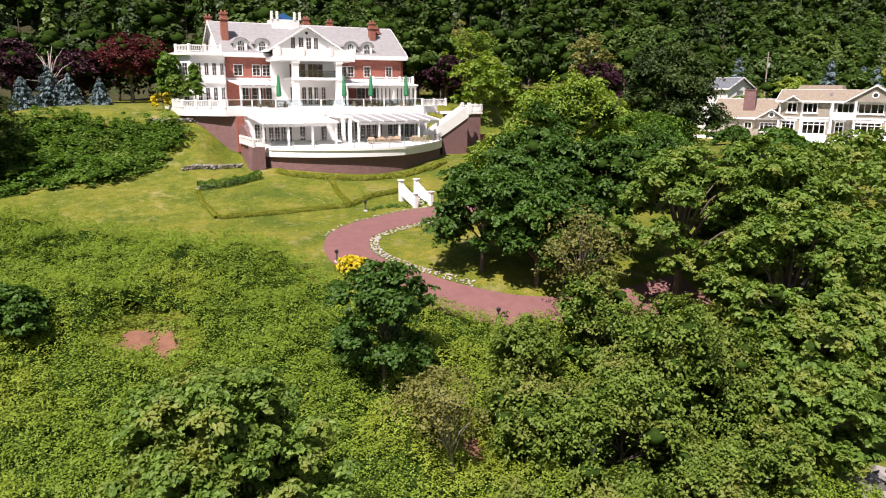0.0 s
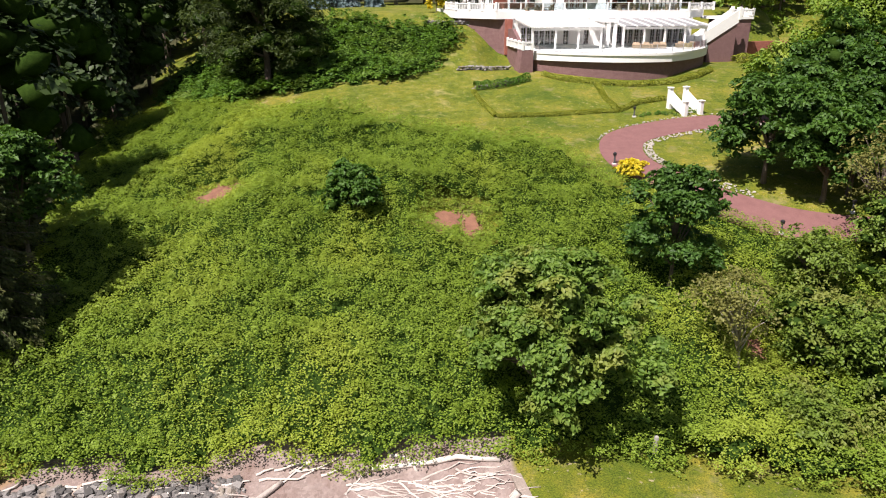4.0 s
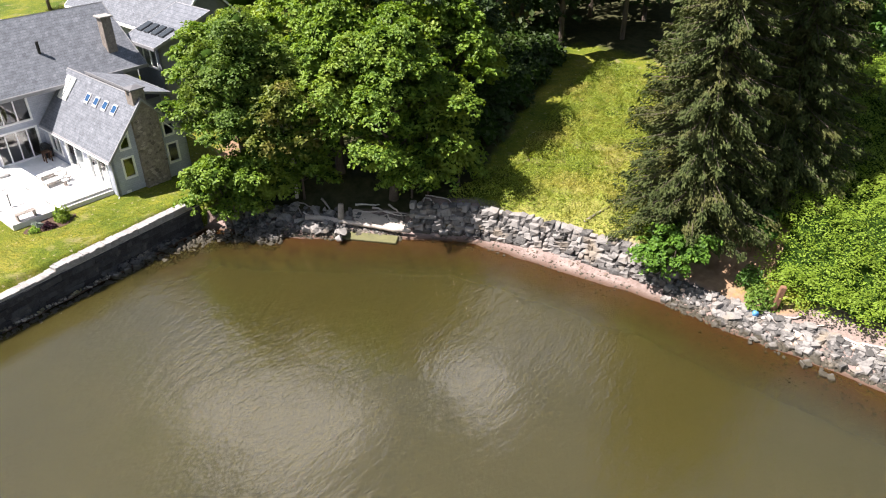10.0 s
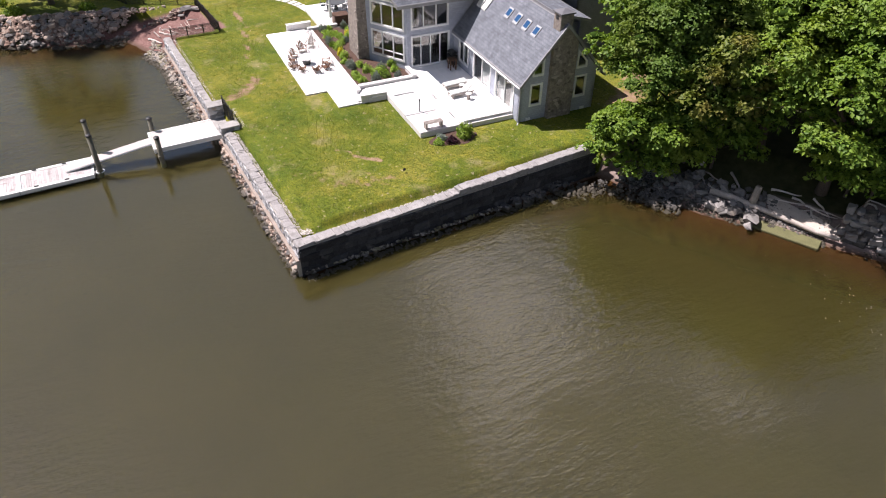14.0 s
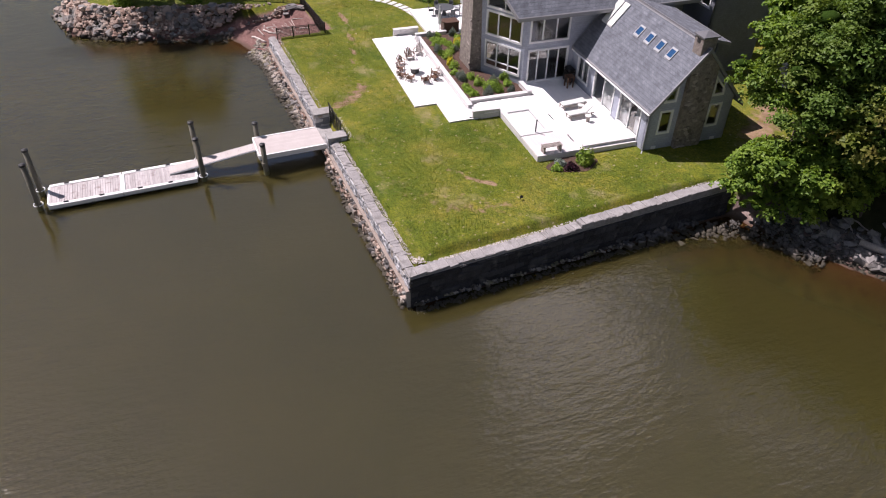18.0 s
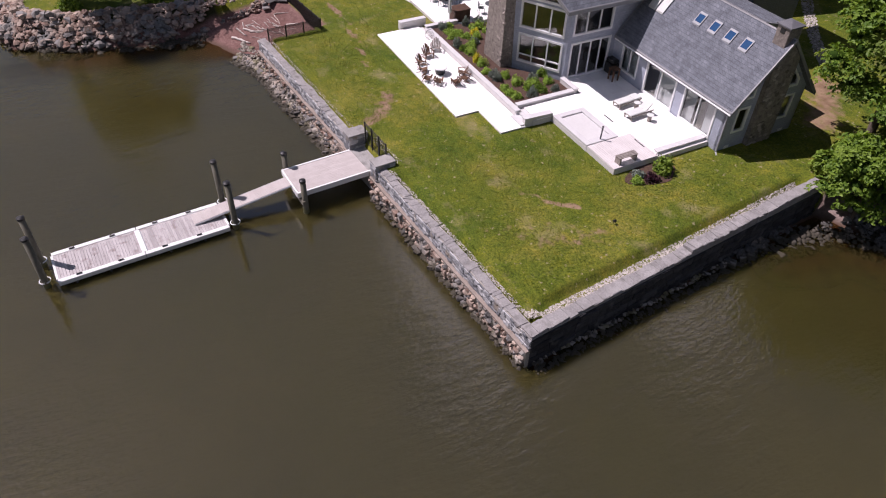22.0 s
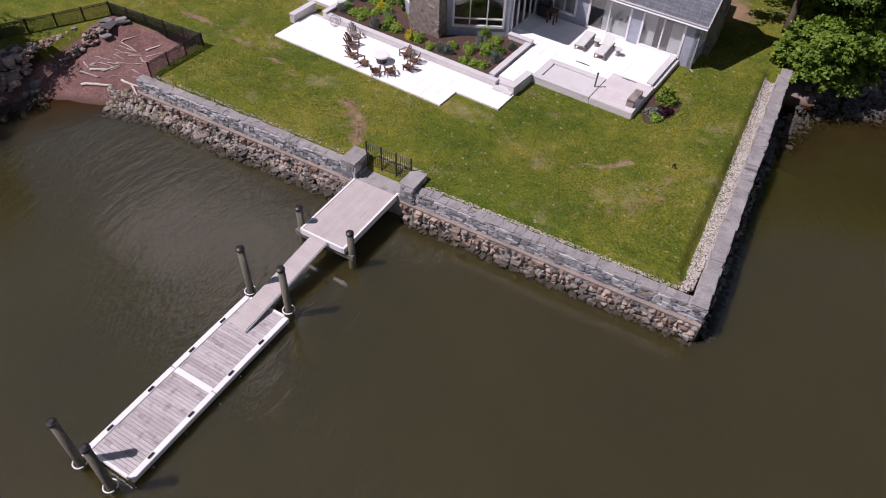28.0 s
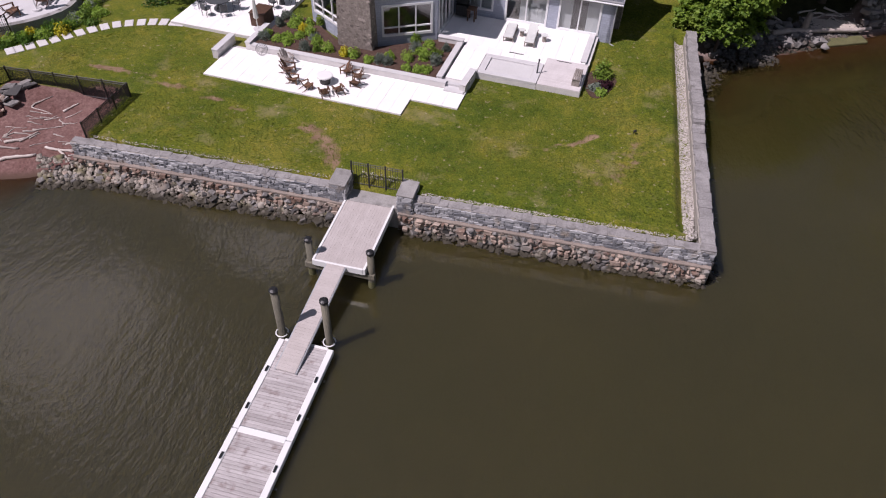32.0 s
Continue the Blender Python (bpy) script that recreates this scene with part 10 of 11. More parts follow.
def terrace_table(label, m, long, mat_):
    ob = thing("terrace_table", label, "table", m, "terrace tables")
    part("tabletop", Mesh().box(-long / 2, -0.45, 0.7, long / 2, 0.45, 0.75, 0.01), mat_, ob)
    for s in (-1, 1):
        part("leg", Mesh().box(s * (long / 2 - 0.2) - 0.05, -0.35, 0, s * (long / 2 - 0.2) + 0.05, 0.35, 0.7), mat_, ob)
        part("bench", Mesh().box(-long / 2, s * 0.8 - 0.15, 0.4, long / 2, s * 0.8 + 0.15, 0.45, 0.01), mat_, ob)
        for k in (-1, 1):
            part("bench_leg", Mesh().box(k * (long / 2 - 0.2) - 0.05, s * 0.8 - 0.12, 0, k * (long / 2 - 0.2) + 0.05, s * 0.8 + 0.12, 0.4), mat_, ob)


for u in (0.6, 2.6, 13.6, 15.8, 17.8, 20.6):
    terrace_table("long timber table with benches on the upper terrace", MM @ Matrix.Translation((u, -9.9, T1 + 0.013)), 1.8, M_TEAKPALE)


def rattan(label, m):
    ob = thing("lounge_chair", label, "chair", m, "rattan lounge chairs")
    part("seat", Mesh().box(-0.4, -0.4, 0.12, 0.4, 0.4, 0.42, 0.04), M_TEAKPALE, ob)
    part("backrest", Mesh().box(-0.4, 0.3, 0.425, 0.4, 0.45, 0.85, 0.04), M_TEAKPALE, ob)
    for s in (-1, 1):
        part("arm", Mesh().box(s * 0.45 - 0.06, -0.4, 0.12, s * 0.45 + 0.06, 0.45, 0.62, 0.03), M_TEAKPALE, ob)
    part("cushion", Mesh().box(-0.36, -0.38, 0.425, 0.36, 0.28, 0.52, 0.03), M_CUSHION, ob)


for i, u in enumerate((11.6, 12.8, 14.0, 15.2, 17.6, 19.0)):
    rattan("tan rattan lounge chair on the lower terrace", MM @ Matrix.Translation((u, -18.4, LZ + 0.013)) @ pose(0, 0, 0, 0, 0, 150 + 20 * (i % 3)))

# ---- the mansion's garden ----
def ribbon(line, width, lift, step=0.9):
    """A strip laid on the ground along a line."""
    pts = []
    for a, b in zip(line, line[1:]):
        n = max(1, int((Vector(b) - Vector(a)).length / step))
        pts += [Vector(a).lerp(Vector(b), i / n) for i in range(n)]
    pts.append(Vector(line[-1]))
    m = Mesh()
    rows = []
    for i, p in enumerate(pts):
        d = (pts[min(i + 1, len(pts) - 1)] - pts[max(0, i - 1)]).normalized()
        nrm = Vector((-d.y, d.x))
        row = [p + nrm * width * s for s in (0.5, 0.17, -0.17, -0.5)]
        rows.append([(q.x, q.y, gz(q.x, q.y) + lift + 0.02 * (k in (1, 2))) for k, q in enumerate(row)])
    for r in rows:
        m.v += r
    m.f = [(4 * i + k, 4 * i + k + 1, 4 * i + k + 5, 4 * i + k + 4) for i in range(len(rows) - 1) for k in range(3)]
    return m, pts


def smooth_line(pts, n=8):
    """A curve through points."""
    P = [Vector(p) for p in pts]
    out = []
    for i in range(len(P) - 1):
        a, b, c, d = P[max(0, i - 1)], P[i], P[i + 1], P[min(len(P) - 1, i + 2)]
        for k in range(n):
            t = k / n
            out.append(0.5 * (2 * b + (c - a) * t + (2 * a - 5 * b + 4 * c - d) * t * t + (3 * b - a - 3 * c + d) * t ** 3))
    return [tuple(v) for v in out + [P[-1]]]


DRIVE = smooth_line([(44, 66.5), (36, 66.0), (29, 65.3), (23.5, 63.9), (18.6, 61.4), (16.6, 57.4), (16.8, 53.4), (19.2, 49.2), (22.8, 46.0), (27.0, 43.6), (33, 42.2), (42, 42.6)])
rb, rpts = ribbon(DRIVE, 3.9, 0.05)
tagged(part("driveway", rb, M_DRIVE, None, smooth=True), "winding red-paved driveway across the lawn", "driveway", kind="structure")
krng = np.random.default_rng(51)
kb = thing("driveway_edging", "edging of pale stones along the drive", "edging", kind="structure")
for i, p in enumerate(rpts):
    d = (rpts[min(i + 1, len(rpts) - 1)] - rpts[max(0, i - 1)]).normalized()
    nrm = Vector((-d.y, d.x))
    for side, rows_ in ((1, 3), (-1, 1)):
        if side == -1 and p.y < 60:
            continue
        for r_ in [k_ for k_ in range(rows_) for _ in range(2)]:
            q = p + nrm * side * (2.15 + 0.3 * r_ + krng.uniform(-0.1, 0.1)) + d * krng.uniform(0, 0.6)
            w = krng.uniform(0.16, 0.34)
            if p.y > 46:
                put(ROCKS_PALE[krng.integers(6)], "stone", kb, (q.x, q.y, gz(q.x, q.y) + 0.06), (w, w * 0.8, w * 0.5), (0, 0, krng.uniform(0, 6)))


def hedge(label, line, w, h, material, seed, dens=260, leaf=0.2):
    rng = np.random.default_rng(seed)
    P, N = [], []
    for a, b in zip(line, line[1:]):
        a, b = np.array(a, float), np.array(b, float)
        ln = np.linalg.norm(b - a)
        n = int(dens * ln)
        t = rng.random(n)
        u = (b - a) / ln
        nr = np.array([-u[1], u[0]])
        ang = rng.uniform(0, math.pi, n)
        hh = h * (0.75 + 0.5 * value_noise(t * ln * 1.6 + a[0], t * 0 + a[1], seed))
        off = np.cos(ang) * w / 2
        xy = a + u * (t * ln)[:, None] + nr * off[:, None]
        z = ground_z(xy[:, 0], xy[:, 1]) + np.sin(ang) ** 0.6 * hh
        P.append(np.column_stack([xy, z]))
        N.append(np.column_stack([nr[0] * np.cos(ang), nr[1] * np.cos(ang), np.sin(ang)]) + 0.5 * rng.normal(size=(n, 3)))
    P, N = np.concatenate(P), np.concatenate(N)
    ob = part("hedge", leaves("hedge", P, N, leaf * (0.6 + 0.8 * rng.random(len(P))), material, rng), None)
    return tagged(ob, label, "hedge", "garden hedges")


hedge("low clipped hedge along the lawn's lower edge", [(7.2, 68.2), (12, 68.6), (17, 69.0), (20.5, 69.2)], 0.5, 0.35, M_HEDGEYELLOW, 701)
hedge("low clipped hedge at the corner of the lawn", [(7.2, 68.2), (6.6, 72), (6.2, 76.5)], 0.5, 0.4, M_HEDGEYELLOW, 702)
hedge("low hedge dividing the two lawns", [(20.5, 69.2), (20.3, 73), (20.9, 77.8)], 0.6, 0.45, M_HEDGEYELLOW, 703)
hedge("low hedge above the flower bed", [(20.5, 69.2), (23.5, 71.5), (28.5, 73.2)], 0.5, 0.45, M_HEDGEYELLOW, 704)
hedge("hedge of low shrubs along the terrace wall", [(15.6, 82.2), (17.6, 80.0), (20.8, 78.4), (25.2, 77.7), (30.2, 78.3), (34.2, 80.2), (37.2, 82.8)], 0.8, 0.5, M_HEDGEYELLOW, 705)
hedge("hedge below the terrace stairs", [(44, 90), (50, 91.5), (56, 92)], 1.2, 1.0, M_HEDGEYELLOW, 706)
hedge("second hedge below the terrace stairs", [(44, 87), (50, 88.5), (56, 89)], 0.9, 0.8, M_HEDGEYELLOW, 707)
hedge("hedge beside the stone garden wall", [(6.5, 77.5), (10, 78.2), (13.4, 80.4)], 1.0, 0.8, M_LEAF_DARKBRIGHT, 708)
for i in range(26):
    x, y = 22.2 + krng.uniform(0, 7), 0
    y = 66.9 + krng.uniform(0.2, 1.0) + (x - 22) * 0.5 * krng.uniform(0.2, 0.9)
    bush("small clipped plant in the bed above the drive", x, y, gz(x, y), 0.28, 0.3, M_LEAF_DARKBRIGHT, 720 + i, 90, 0.14, None, "plant", "garden_plant", "bedding plants")
gw = thing("stone_garden_wall", "low dry-stone garden walls on the bank", "garden wall", kind="structure")
for line in ([(6.4, 77.3), (9.5, 78.3), (13.0, 80.8)], [(5.6, 84.2), (9.0, 84.6), (12.4, 85.4)], [(3, 95.0), (8, 94.4), (12, 93.6)]):
    for a, b in zip(line, line[1:]):
        a, b = Vector(a), Vector(b)
        n = int((b - a).length / 0.42)
        for i in range(n):
            for c_ in range(2):
                q = a.lerp(b, (i + 0.5 * c_) / n)
                put(ROCKS[krng.integers(12)], "stone", gw, (q.x, q.y, gz(q.x, q.y) + 0.12 + 0.26 * c_), (krng.uniform(0.45, 0.75), krng.uniform(0.35, 0.5), 0.34), (0, 0, krng.uniform(0, 6)))
steps = thing("garden_steps", "white garden steps with stout newels and sloping rails", "steps", pose(28.0, 67.7, gz(28.0, 67.7) - 0.1, 0, 0, 14))
for s in (-1.0, 1.0):
    part("newel", Mesh().box(s - 0.22, -0.2, 0, s + 0.22, 0.24, 1.5, 0.03), M_WHITE, steps)
    part("newel", Mesh().box(s - 0.22, 2.4, 0.3, s + 0.22, 2.84, 2.6, 0.03), M_WHITE, steps)
    part("newel_cap", Mesh().box(s - 0.3, -0.28, 1.5, s + 0.3, 0.32, 1.62, 0.03), M_WHITE, steps)
    part("newel_cap", Mesh().box(s - 0.3, 2.32, 2.6, s + 0.3, 2.92, 2.72, 0.03), M_WHITE, steps)
    part("rail", Mesh().hexa([(s - 0.1, 0.24, 0.1), (s + 0.1, 0.24, 0.1), (s + 0.1, 2.4, 1.0), (s - 0.1, 2.4, 1.0)], [(s - 0.1, 0.24, 1.2), (s + 0.1, 0.24, 1.2), (s + 0.1, 2.4, 2.3), (s - 0.1, 2.4, 2.3)]), M_WHITE, steps)
for i in range(6):
    part("tread", Mesh().box(-0.78, 0.3 + i * 0.4, 0, 0.78, 0.72 + i * 0.4, 0.15 + 0.17 * i), M_CONCRETE2, steps)


def lamp_post(x, y):
    ob = thing("garden_lamp", "short dark garden lamp on a post beside the drive", "lamp", Matrix.Translation((x, y, gz(x, y))), "garden lamps")
    part("post", Mesh().tube([(0, 0, -0.1), (0, 0, 0.75)], [0.09, 0.07], 10), M_GREYMETAL, ob)
    part("lantern", Mesh().tube([(0, 0, 0.75), (0, 0, 0.8), (0, 0, 1.0), (0, 0, 1.1)], [0.08, 0.15, 0.17, 0.03], 8), M_BLACK, ob)
    part("foot", Mesh().box(-0.16, -0.16, -0.1, 0.16, 0.16, 0.12, 0.02), M_CONCRETE2, ob)


for x, y in ((23.9, 43.4), (14.9, 54.6), (30.6, 45.0), (21.6, 67.6)):
    lamp_post(x, y)
brickw = Mesh().wall((47.5, 95), (64, 98.5), 15.5, 18.4, 0.5)
tagged(part("retaining_wall", brickw, M_BRICK), "red brick retaining wall beside the mansion drive", "wall", kind="structure")
rb, _ = ribbon([(52, 93), (58, 95), (66, 96)], 3.0, 0.05)
tagged(part("upper_drive", rb, M_DRIVE), "red-paved drive below the brick wall", "driveway", kind="structure")

# ---- the neighbour's pool terrace and point ----
pool = thing("pool_terrace", "neighbour's raised pool terrace with a curved stone wall", "terrace", kind="structure")
ring = smooth_line([(-114, -3.2), (-111.2, -0.6), (-108.6, 1.6), (-106.4, 3.6), (-104.0, 5.4), (-102.6, 8.2), (-104.2, 11.2), (-108, 13.6)], 4)
part("deck", Mesh().prism(ring + [(-118, 16), (-124, 2)], 1.6, 2.55), M_CONCRETE2, pool)
for a, b in zip(ring, ring[1:]):
    part("wall_stone", Mesh().wall((a[0], a[1]), (b[0], b[1]), 1.5, 2.62, 0.4), M_CONCRETE, pool)
basin = [(-115.5, 2.4), (-112.2, 3.6), (-109.6, 5.8), (-110.2, 8.2), (-112.5, 9.6), (-116, 9.0), (-118, 5.4)]
part("coping", Mesh().prism([(x * 1.0 + (0.4 if x > -112 else -0.4), y + (0.4 if y > 6 else -0.4)) for x, y in basin], 2.553, 2.6), M_WALLSTONE, pool)
ob = part("pool_water", Mesh().prism(basin, 2.603, 2.63), M_POOL)
tagged(ob, "clear turquoise swimming pool water", "pool", kind="structure")
dark_chair = adirondack()
dark_chair.matrix_world = pose(-106.3, 5.0, 2.56, 0, 0, 130)
tagged(dark_chair, "dark brown adirondack chair on the pool terrace", group="poolside chairs")
for x, y, a in ((-105.4, 6.2, 150), (-104.6, 8.2, 200), (-105.2, 9.4, 170), (-106.0, 11.3, 220), (-108.4, 1.9, 120)):
    tagged(copy_thing(dark_chair, pose(x, y, 2.56, 0, 0, a)), group="poolside chairs")
for x, y in ((-104.4, 7.2), (-106.4, 12.4), (-104.9, 10.4)):
    parasol("closed black umbrella by the pool", Matrix.Translation((x, y, 2.56)), 2.9, M_BLACK, 0.22, "pool_umbrella", "pool umbrellas")
cab = thing("pool_table", "white slatted table beside the pool", "table", pose(-109.6, 1.7, 2.56, 0, 0, 35))
part("tabletop", Mesh().box(-0.9, -0.45, 0.7, 0.9, 0.45, 0.76, 0.01), M_WHITE, cab)
for sx in (-0.8, 0.8):
    for sy in (-0.35, 0.35):
        part("leg", Mesh().box(sx - 0.04, sy - 0.04, 0, sx + 0.04, sy + 0.04, 0.7), M_WHITE, cab)
fence("black metal fence along the pool terrace", [(-112.8, -3.0), (-109.4, 0.2), (-106.6, 2.4), (-104.2, 4.4)], 1.1, 1.2, zs=2.5)
prng = np.random.default_rng(64)
n_b = 0
for i in range(0, len(ring) - 1):
    for k in range(3):
        a, b = Vector(ring[i]), Vector(ring[i + 1])
        d = (b - a).normalized()
        q = a.lerp(b, (k + prng.random()) / 3) + Vector((d.y, -d.x)) * prng.uniform(0.4, 1.7)
        mt, lab = [(M_BOX, "green perennial below the pool wall"), (M_LEAF_DARKBRIGHT, "dark green shrub below the pool wall"), (M_YELLOWGREEN, "yellow-flowering plant below the pool wall"), (M_LAV, "grey-green plant below the pool wall")][prng.choice(4, p=[0.35, 0.35, 0.12, 0.18])]
        bush(lab, q.x, q.y, 1.9, prng.uniform(0.3, 0.62), prng.uniform(0.3, 0.7), mt, 800 + n_b, 380, 0.13, None, "plant", "garden_plant", "plants below the pool wall")
        n_b += 1
path = smooth_line([(-103.6, 3.2), (-102.4, 4.6), (-101.0, 6.4), (-99.4, 8.0), (-97.4, 9.0), (-95.6, 9.4)], 3)
for i, (x, y) in enumerate(path):
    a = math.atan2(path[min(i + 1, len(path) - 1)][1] - path[max(i - 1, 0)][1], path[min(i + 1, len(path) - 1)][0] - path[max(i - 1, 0)][0])
    o = part("stepping_stone", Mesh().box(-0.27, -0.42, -0.05, 0.27, 0.42, 0.03, 0.02), M_WALLSTONE)
    o.location, o.rotation_euler = (x, y, gz(x, y) + 0.02), (0, 0, a)
    tagged(o, "flat pale stepping stone in the lawn", "stepping stone", "stepping stones")
tree("slender young tree on the lawn beside the side patio", -98.6, 11.6, 4.6, 1.7, M_LEAF_MAPLE, 811, 1300, 22, 0.2, 0.35, 0.06, 10, M_BARK, name="young_tree")
bush("mulched bed of dark plants at the young tree's foot", -98.6, 11.6, 1.9, 0.9, 0.35, M_LEAF_DARK, 812, 300, 0.16)
tree("willow with fine trailing silver-green branches on the rocky point", -107.8, -11.4, 9.5, 4.7, M_LEAF_WILLOW, 815, 22000, 80, 0.26, 0.04, 0.24, 16, name="willow_tree", aspect=0.3, clump_size=0.26)
for i, (x, y, r) in enumerate([(-106.4, -14.6, 0.9), (-109.6, -15.8, 0.8), (-104.6, -8.6, 0.7)]):
    bush("low green shrub on the rocky point", x, y, gz(x, y), r, r * 0.9, M_LEAF_MAPLE, 816 + i, 700, 0.2, None, "shrub", "shrub", "shrubs on the point")
for i, (x, y) in enumerate([(-66.2, 5.2), (-94.9, 0.9)]):
    o = thing("path_light", "small black garden spotlight on the lawn", "lamp", Matrix.Translation((x, y, 1.9)), "garden spotlights")
    part("stake", Mesh().tube([(0, 0, 0), (0, 0, 0.25)], 0.02, 6), M_BLACK, o)
    part("head", Mesh().tube([(0, 0, 0.22), (0.12, 0, 0.3)], [0.07, 0.09], 8), M_BLACK, o)

# driveway and lawn trees behind the shore house
rb, _ = ribbon([(-135, 30), (-118, 33), (-104, 40), (-92, 50)], 4.0, 0.04, 3)
tagged(part("back_drive", rb, M_CONCRETE), "grey driveway behind the shore house", "driveway", kind="structure")
for i, (x, y, H, R) in enumerate([(-117, 44, 12, 4.5), (-108, 52, 13, 5), (-124, 40, 12, 4), (-96, 44, 5, 2.4), (-88, 46, 4.5, 2.2), (-101, 33, 3.2, 1.8), (-84, 42, 5, 2.6), (-76, 44, 9, 3.6)]):
    tree("leafy tree on the lawn behind the shore house", x, y, H, R, M_LEAF_MAPLE, 830 + i, 3600, 40, 0.42, 0.25, 0.22, 8, name="tree", group="trees behind the shore house")

# ---- the tan house at the far side of the drive ----
NM = pose(104.5, 108.5, 16.6, 0, 0, -59.4)
tan = thing("tan_house", "long two-storey tan house with white trim and brown shingle roofs", "house", NM)
T0 = 14.0
low_wins = [(15.8, 2.3, 3), (20.1, 3.9, 4), (24.2, 1.5, 2), (28.6, 4.2, 4), (33.6, 3.0, 3)]
up_wins = [(16.2, 1.7, 2), (19.2, 2.5, 3), (24.9, 2.8, 3), (28.8, 4.0, 4), (34.0, 2.4, 3)]
holes = [(a - w / 2 - T0, 0.55 if n != 2 or a < 20 else -0.2, a + w / 2 - T0, 2.9) for a, w, n in low_wins] + [(a - w / 2 - T0, 4.35, a + w / 2 - T0, 6.15) for a, w, n in up_wins]
part("wall_front", Mesh().wall((T0, 0), (38, 0), -0.8, 6.6, 0.3, holes), M_TAN, tan)
for a, w, n in low_wins:
    window(tan, (a - w / 2, 0), (a + w / 2, 0), 0.55 if n != 2 else -0.2, 2.9, n, 1, 0.16, 0.12, split=[0.74])
    part("window_surround", Mesh().box(a - w / 2 - 0.3, -0.07, 2.9, a + w / 2 + 0.3, -0.003, 3.2), M_TRIM, tan)
    if n != 2:
        part("window_panel", Mesh().box(a - w / 2 - 0.3, -0.09, -0.3, a + w / 2 + 0.3, -0.003, 0.5), M_TRIM, tan)
for a, w, n in up_wins:
    window(tan, (a - w / 2, 0), (a + w / 2, 0), 4.35, 6.15, n, 1, 0.14, 0.1)
    part("window_sill", Mesh().box(a - w / 2 - 0.2, -0.2, 4.18, a + w / 2 + 0.2, -0.003, 4.34), M_TRIM, tan)
part("wall_left", Mesh().wall((T0, 9), (T0, 0), -0.8, [(0, 6.6), (4.5, 8.6), (9, 6.6)], 0.3), M_TAN, tan)
part("inner_wall", Mesh().box(T0 + 0.4, 2.5, -0.5, 37.9, 2.7, 6.5), M_DARKIN, tan)
part("band", Mesh().box(T0 - 0.1, -0.12, 3.3, 38, -0.003, 3.6), M_TRIM, tan)
for u in (T0 + 0.15, 17.9, 22.6, 31.4):
    part("corner_board", Mesh().box(u - 0.16, -0.1, -0.8, u + 0.16, -0.003, 6.5), M_TRIM, tan)
slab_roof(tan, [(T0 - 0.6, -0.7, 6.5), (38.5, -0.7, 6.5), (38.5, 4.5, 8.5), (T0 - 0.6, 4.5, 8.5)], 0.25, M_TANROOF, edge=M_TRIM)
slab_roof(tan, [(T0 - 0.6, 9.7, 6.5), (38.5, 9.7, 6.5), (38.5, 4.503, 8.5), (T0 - 0.6, 4.503, 8.5)], 0.25, M_TANROOF, edge=M_TRIM)
part("roof_vent", Mesh().box(22.0, 1.4, 7.2, 22.4, 1.8, 7.9), M_AWNINGGREY, tan)
part("rear_roof", Mesh().hexa([(14, 7, 6.5), (24, 7, 6.5), (24, 14, 6.5), (14, 14, 6.5)], [(16, 8, 9.3), (23, 8, 9.3), (23, 13, 9.3), (16, 13, 9.3)]), M_TANROOF, tan)
part("low_wing_wall", Mesh().wall((2, 0.6), (T0, 0.6), -0.8, 3.2, 0.3, [(6.0, 1.2, 7.4, 2.4), (8.8, 0.6, 11.8, 2.4)]), M_TAN, tan)
window(tan, (8.0, 0.6), (9.4, 0.6), 1.2, 2.4, 2, 1, 0.1, 0.08)
window(tan, (10.8, 0.6), (13.8, 0.6), 0.6, 2.4, 4, 1, 0.14, 0.1, split=[0.72])
part("low_inner_wall", Mesh().box(2.3, 2.8, -0.5, T0 - 0.3, 3.0, 3.1), M_DARKIN, tan)
slab_roof(tan, [(1.4, 0.0, 3.2), (T0 - 0.05, 0.0, 3.2), (T0 - 0.05, 6.0, 6.7), (1.4, 6.0, 6.7)], 0.25, M_TANROOF, edge=M_TRIM)
slab_roof(tan, [(1.4, 12.0, 3.2), (T0 - 0.05, 12.0, 3.2), (T0 - 0.05, 6.003, 6.7), (1.4, 6.003, 6.7)], 0.25, M_TANROOF, edge=M_TRIM)
for u, w, z, v in ((12.9, 2.5, 3.2, -0.3), (29.3, 4.4, 6.4, -1.0), (16.4, 1.3, 6.45, -0.8)):
    part("small_gable", Mesh().wall((u - w, v), (u + w, v), z, [(0, z + 0.05), (w, z + w * 0.62), (2 * w, z + 0.05)], 0.2), M_TAN, tan)
    slab_roof(tan, [(u - w - 0.5, v - 0.4, z - 0.15), (u, v - 0.4, z + w * 0.62 + 0.2), (u, v + 4.5, z + w * 0.62 + 0.2), (u - w - 0.5, v + 4.5, z - 0.15)], 0.2, M_TANROOF, edge=M_WHITE)
    slab_roof(tan, [(u + w + 0.5, v - 0.4, z - 0.15), (u + 0.003, v - 0.4, z + w * 0.62 + 0.2), (u + 0.003, v + 4.5, z + w * 0.62 + 0.2), (u + w + 0.5, v + 4.5, z - 0.15)], 0.2, M_TANROOF, edge=M_WHITE)
    if w > 2:
        part("round_window", Mesh().tube([(u, v - 0.02, z + w * 0.27), (u, v - 0.1, z + w * 0.27)], 0.55, 16), M_TRIM, tan)
        part("round_pane", Mesh().tube([(u, v - 0.1, z + w * 0.27), (u, v - 0.12, z + w * 0.27)], 0.36, 16), M_DARKGLASS, tan)
c = part("chimney", Mesh().box(7.2, 2.2, 4.0, 9.3, 3.4, 8.3), M_BRICK_DARK, tan)
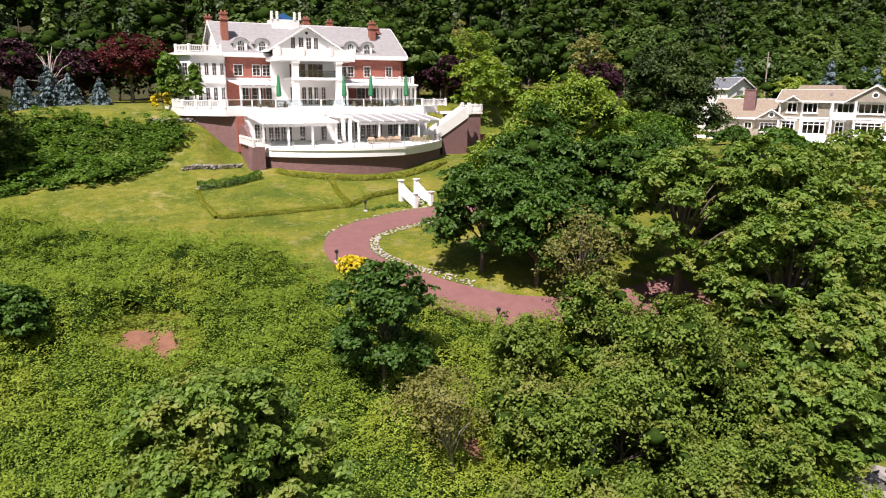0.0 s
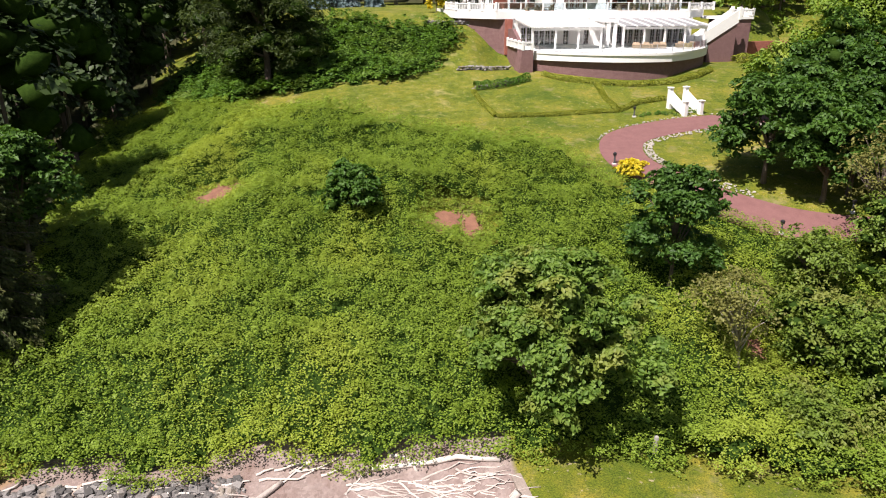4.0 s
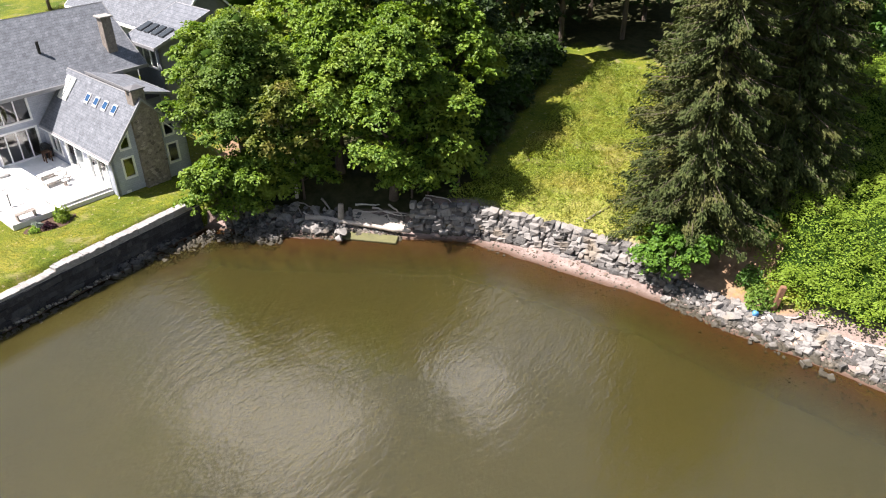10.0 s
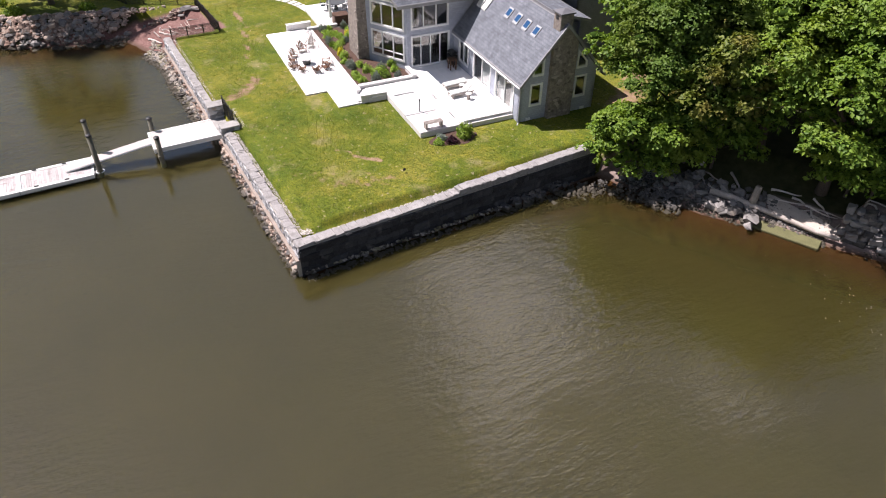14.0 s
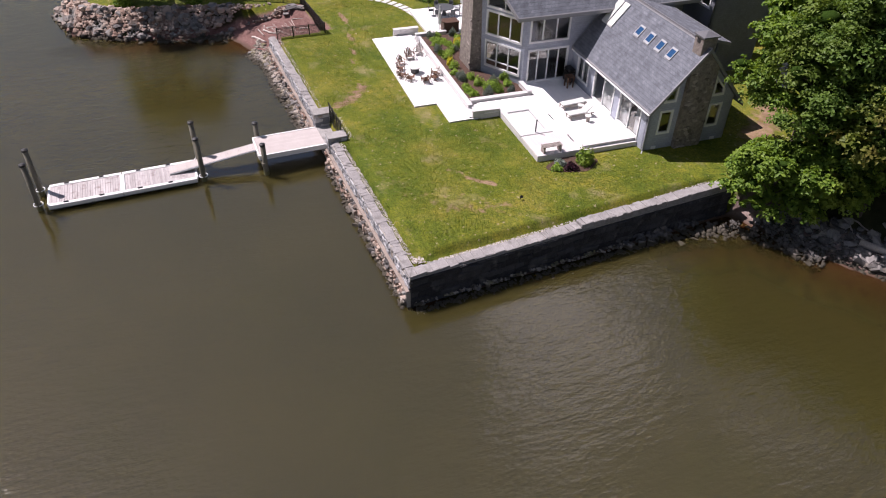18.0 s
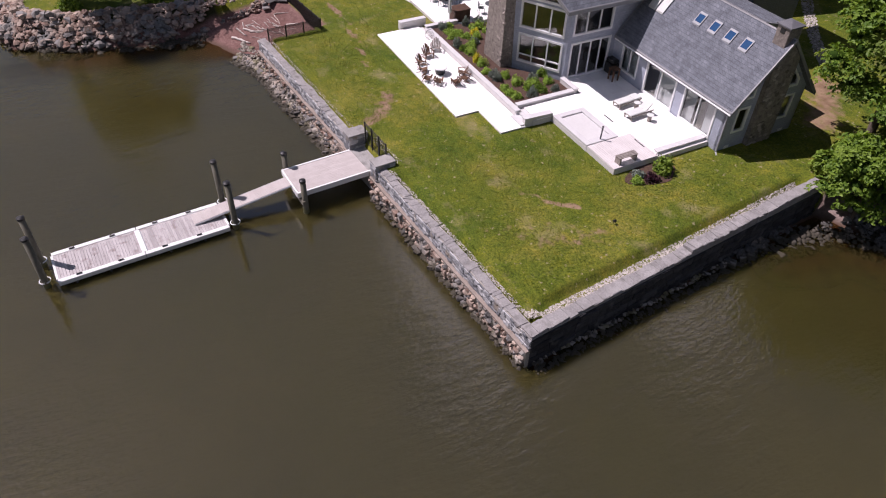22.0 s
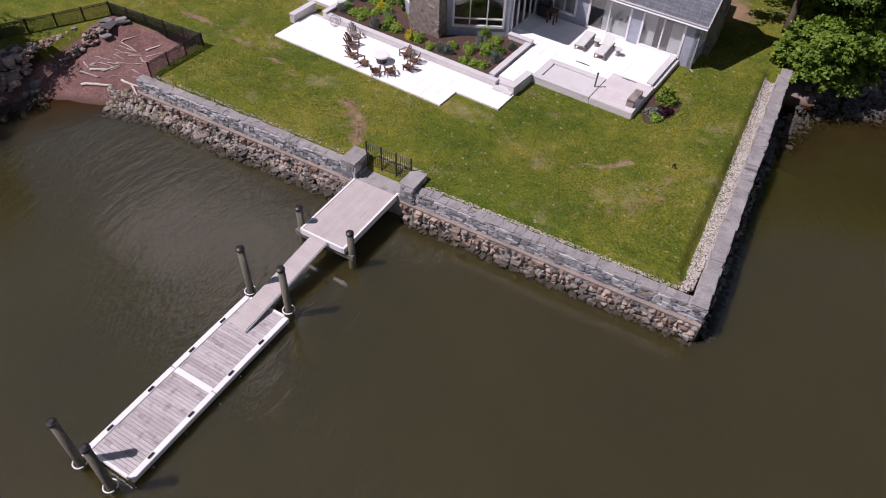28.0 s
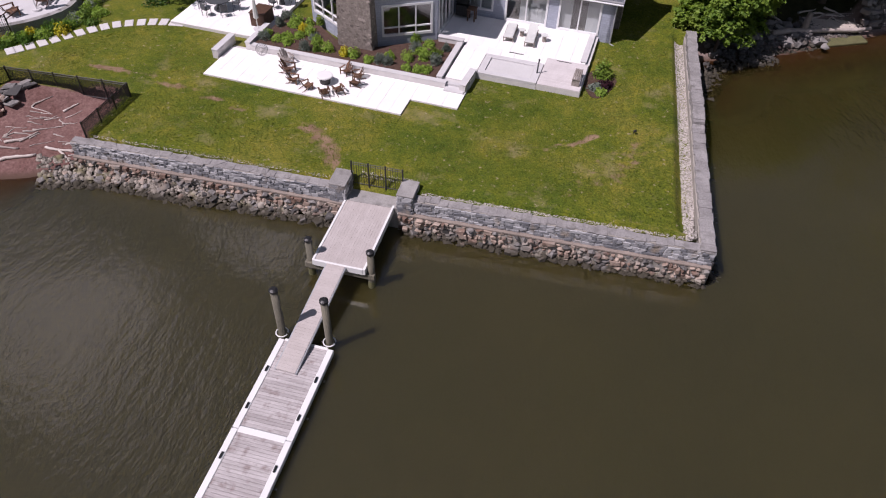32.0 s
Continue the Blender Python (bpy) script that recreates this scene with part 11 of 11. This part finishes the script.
part("chimney_cap", Mesh().box(7.1, 2.1, 8.303, 9.4, 3.5, 8.5), M_BRICK_DARK, c)
for x in (7.6, 8.25, 8.9):
    part("chimney_pot", Mesh().tube([(x, 2.8, 8.5), (x, 2.8, 8.8)], 0.14, 8), M_BLACK, c)
for x in (23.0, 26.6):
    part("porch_column", Mesh().box(x - 0.18, -1.7, -0.8, x + 0.18, -1.35, 6.5), M_TRIM, tan)
part("balcony", Mesh().box(22.8, -1.8, 3.3, 26.8, -0.13, 3.6), M_TRIM, tan)
part("balcony_rail", Mesh().box(22.8, -1.8, 3.603, 26.8, -1.7, 4.6), M_TRIM, tan)
part("balcony_rail", Mesh().box(22.8, -1.697, 3.603, 22.9, -0.13, 4.6), M_TRIM, tan)
part("terrace", Mesh().box(-2, -7, -1.4, 38, -0.15, -0.35), M_PAVER, tan)
part("pool", Mesh().box(20, -6.2, -0.347, 30, -3.4, -0.3), M_POOL, tan)
for i, (x, y) in enumerate([(112, 92), (114, 89), (117, 85), (119.5, 81.5)]):
    bush("potted plant on the tan house's terrace", x - 3.2, y - 2.0, 15.55, 0.5, 0.9, M_LEAF_DARKBRIGHT, 850 + i, 200, 0.25, None, "plant", "potted_plant", "terrace pots")
shed = thing("small_garage", "small pale garage with a grey-blue roof", "garage", pose(117.5, 115, 22.8, 0, 0, 10))
part("wall", Mesh().wall((0, 0), (9, 0), -8, [(0, 2.6), (4.5, 4.6), (9, 2.6)], 0.3, [(3.2, -0.2, 5.8, 2.0)]), M_WHITE, shed)
part("side", Mesh().box(0.1, 0.35, -8, 8.9, 7, 2.5), M_WHITE, shed)
slab_roof(shed, [(-0.5, -0.6, 2.4), (4.5, -0.6, 4.8), (4.5, 7.5, 4.8), (-0.5, 7.5, 2.4)], 0.2, M_SHINGLE, edge=M_WHITE)
slab_roof(shed, [(9.5, -0.6, 2.4), (4.503, -0.6, 4.8), (4.503, 7.5, 4.8), (9.5, 7.5, 2.4)], 0.2, M_SHINGLE, edge=M_WHITE)
pole = thing("utility_pole", "grey timber utility pole with a cross-arm", "utility pole", Matrix.Translation((134, 120.2, 17.3)), "utility poles")
part("shaft", Mesh().tube([(0, 0, -2), (0, 0, 16)], [0.2, 0.14], 8), M_BARK_PALE, pole)
part("cross_arm", Mesh().box(-0.9, -0.06, 14.6, 0.9, 0.06, 14.8), M_BARK_PALE, pole)
part("transformer", Mesh().tube([(0.25, -0.2, 12.6), (0.25, -0.2, 13.6)], 0.28, 10), M_ALU, pole)
copy_thing(pole, Matrix.Translation((100, 140, 18)))
for i, (x, y, H, mt, lab) in enumerate([(139, 108, 13, M_BLUE, "tall blue spruce behind the tan house"), (147, 103, 14, M_BLUE, "tall blue spruce behind the tan house")]):
    conifer(lab, x, y, H, H * 0.28, mt, 870 + i, tiers=24, per=9, tuft=0.7, dens=4, trunk=0.2, group="blue spruces")
for i, (x, y, H, R, lm, lab) in enumerate([(72, 150, 16, 6.5, M_OLIVE, "pale olive-green tree at the edge of the woods"), (120, 112, 7, 4, M_LEAF_DARKBRIGHT, "rounded green tree behind the tan house"), (130, 104, 8, 4, M_LEAF_DARKBRIGHT, "rounded green tree behind the tan house"), (92, 88, 2.6, 2.6, M_LEAF_DARK, "dark green shrub before the tan house"), (99, 84, 2.4, 2.6, M_LEAF_DARKBRIGHT, "broad green shrub before the tan house"), (84, 72, 4.2, 4, M_LEAF_MAPLE, "green tree in the garden below the tan house"),
                                           (70, 62, 5.5, 4.4, M_LEAF_MAPLE, "green tree in the garden below the tan house"), (92, 64, 5, 4.4, M_LEAF_MAPLE, "green tree in the garden below the tan house"), (104, 66, 5, 4.4, M_LEAF_DARK, "dark green tree in the garden below the tan house"), (62, 54, 8, 4.6, M_LEAF_DARK, "dark green tree in the garden below the tan house"), (52, 104, 9, 4, M_LEAF_MAPLE, "bright green tree beside the mansion"), (60, 112, 11, 5, M_LEAF_MAPLE, "bright green tree beside the mansion"), (78, 56, 7, 4.6, M_LEAF_BROAD, "broad-leaved tree in the garden below the tan house"), (66, 42, 11, 5.4, M_LEAF_BROAD, "broad-leaved tree by the river lawn"), (60, 36, 9, 4.6, M_LEAF_BROAD, "broad-leaved tree by the river lawn")]):
    tree(lab, x, y, H, R, lm, 880 + i, 3000, 40, 0.6, 0.05, 0.22, 8, group="garden trees")
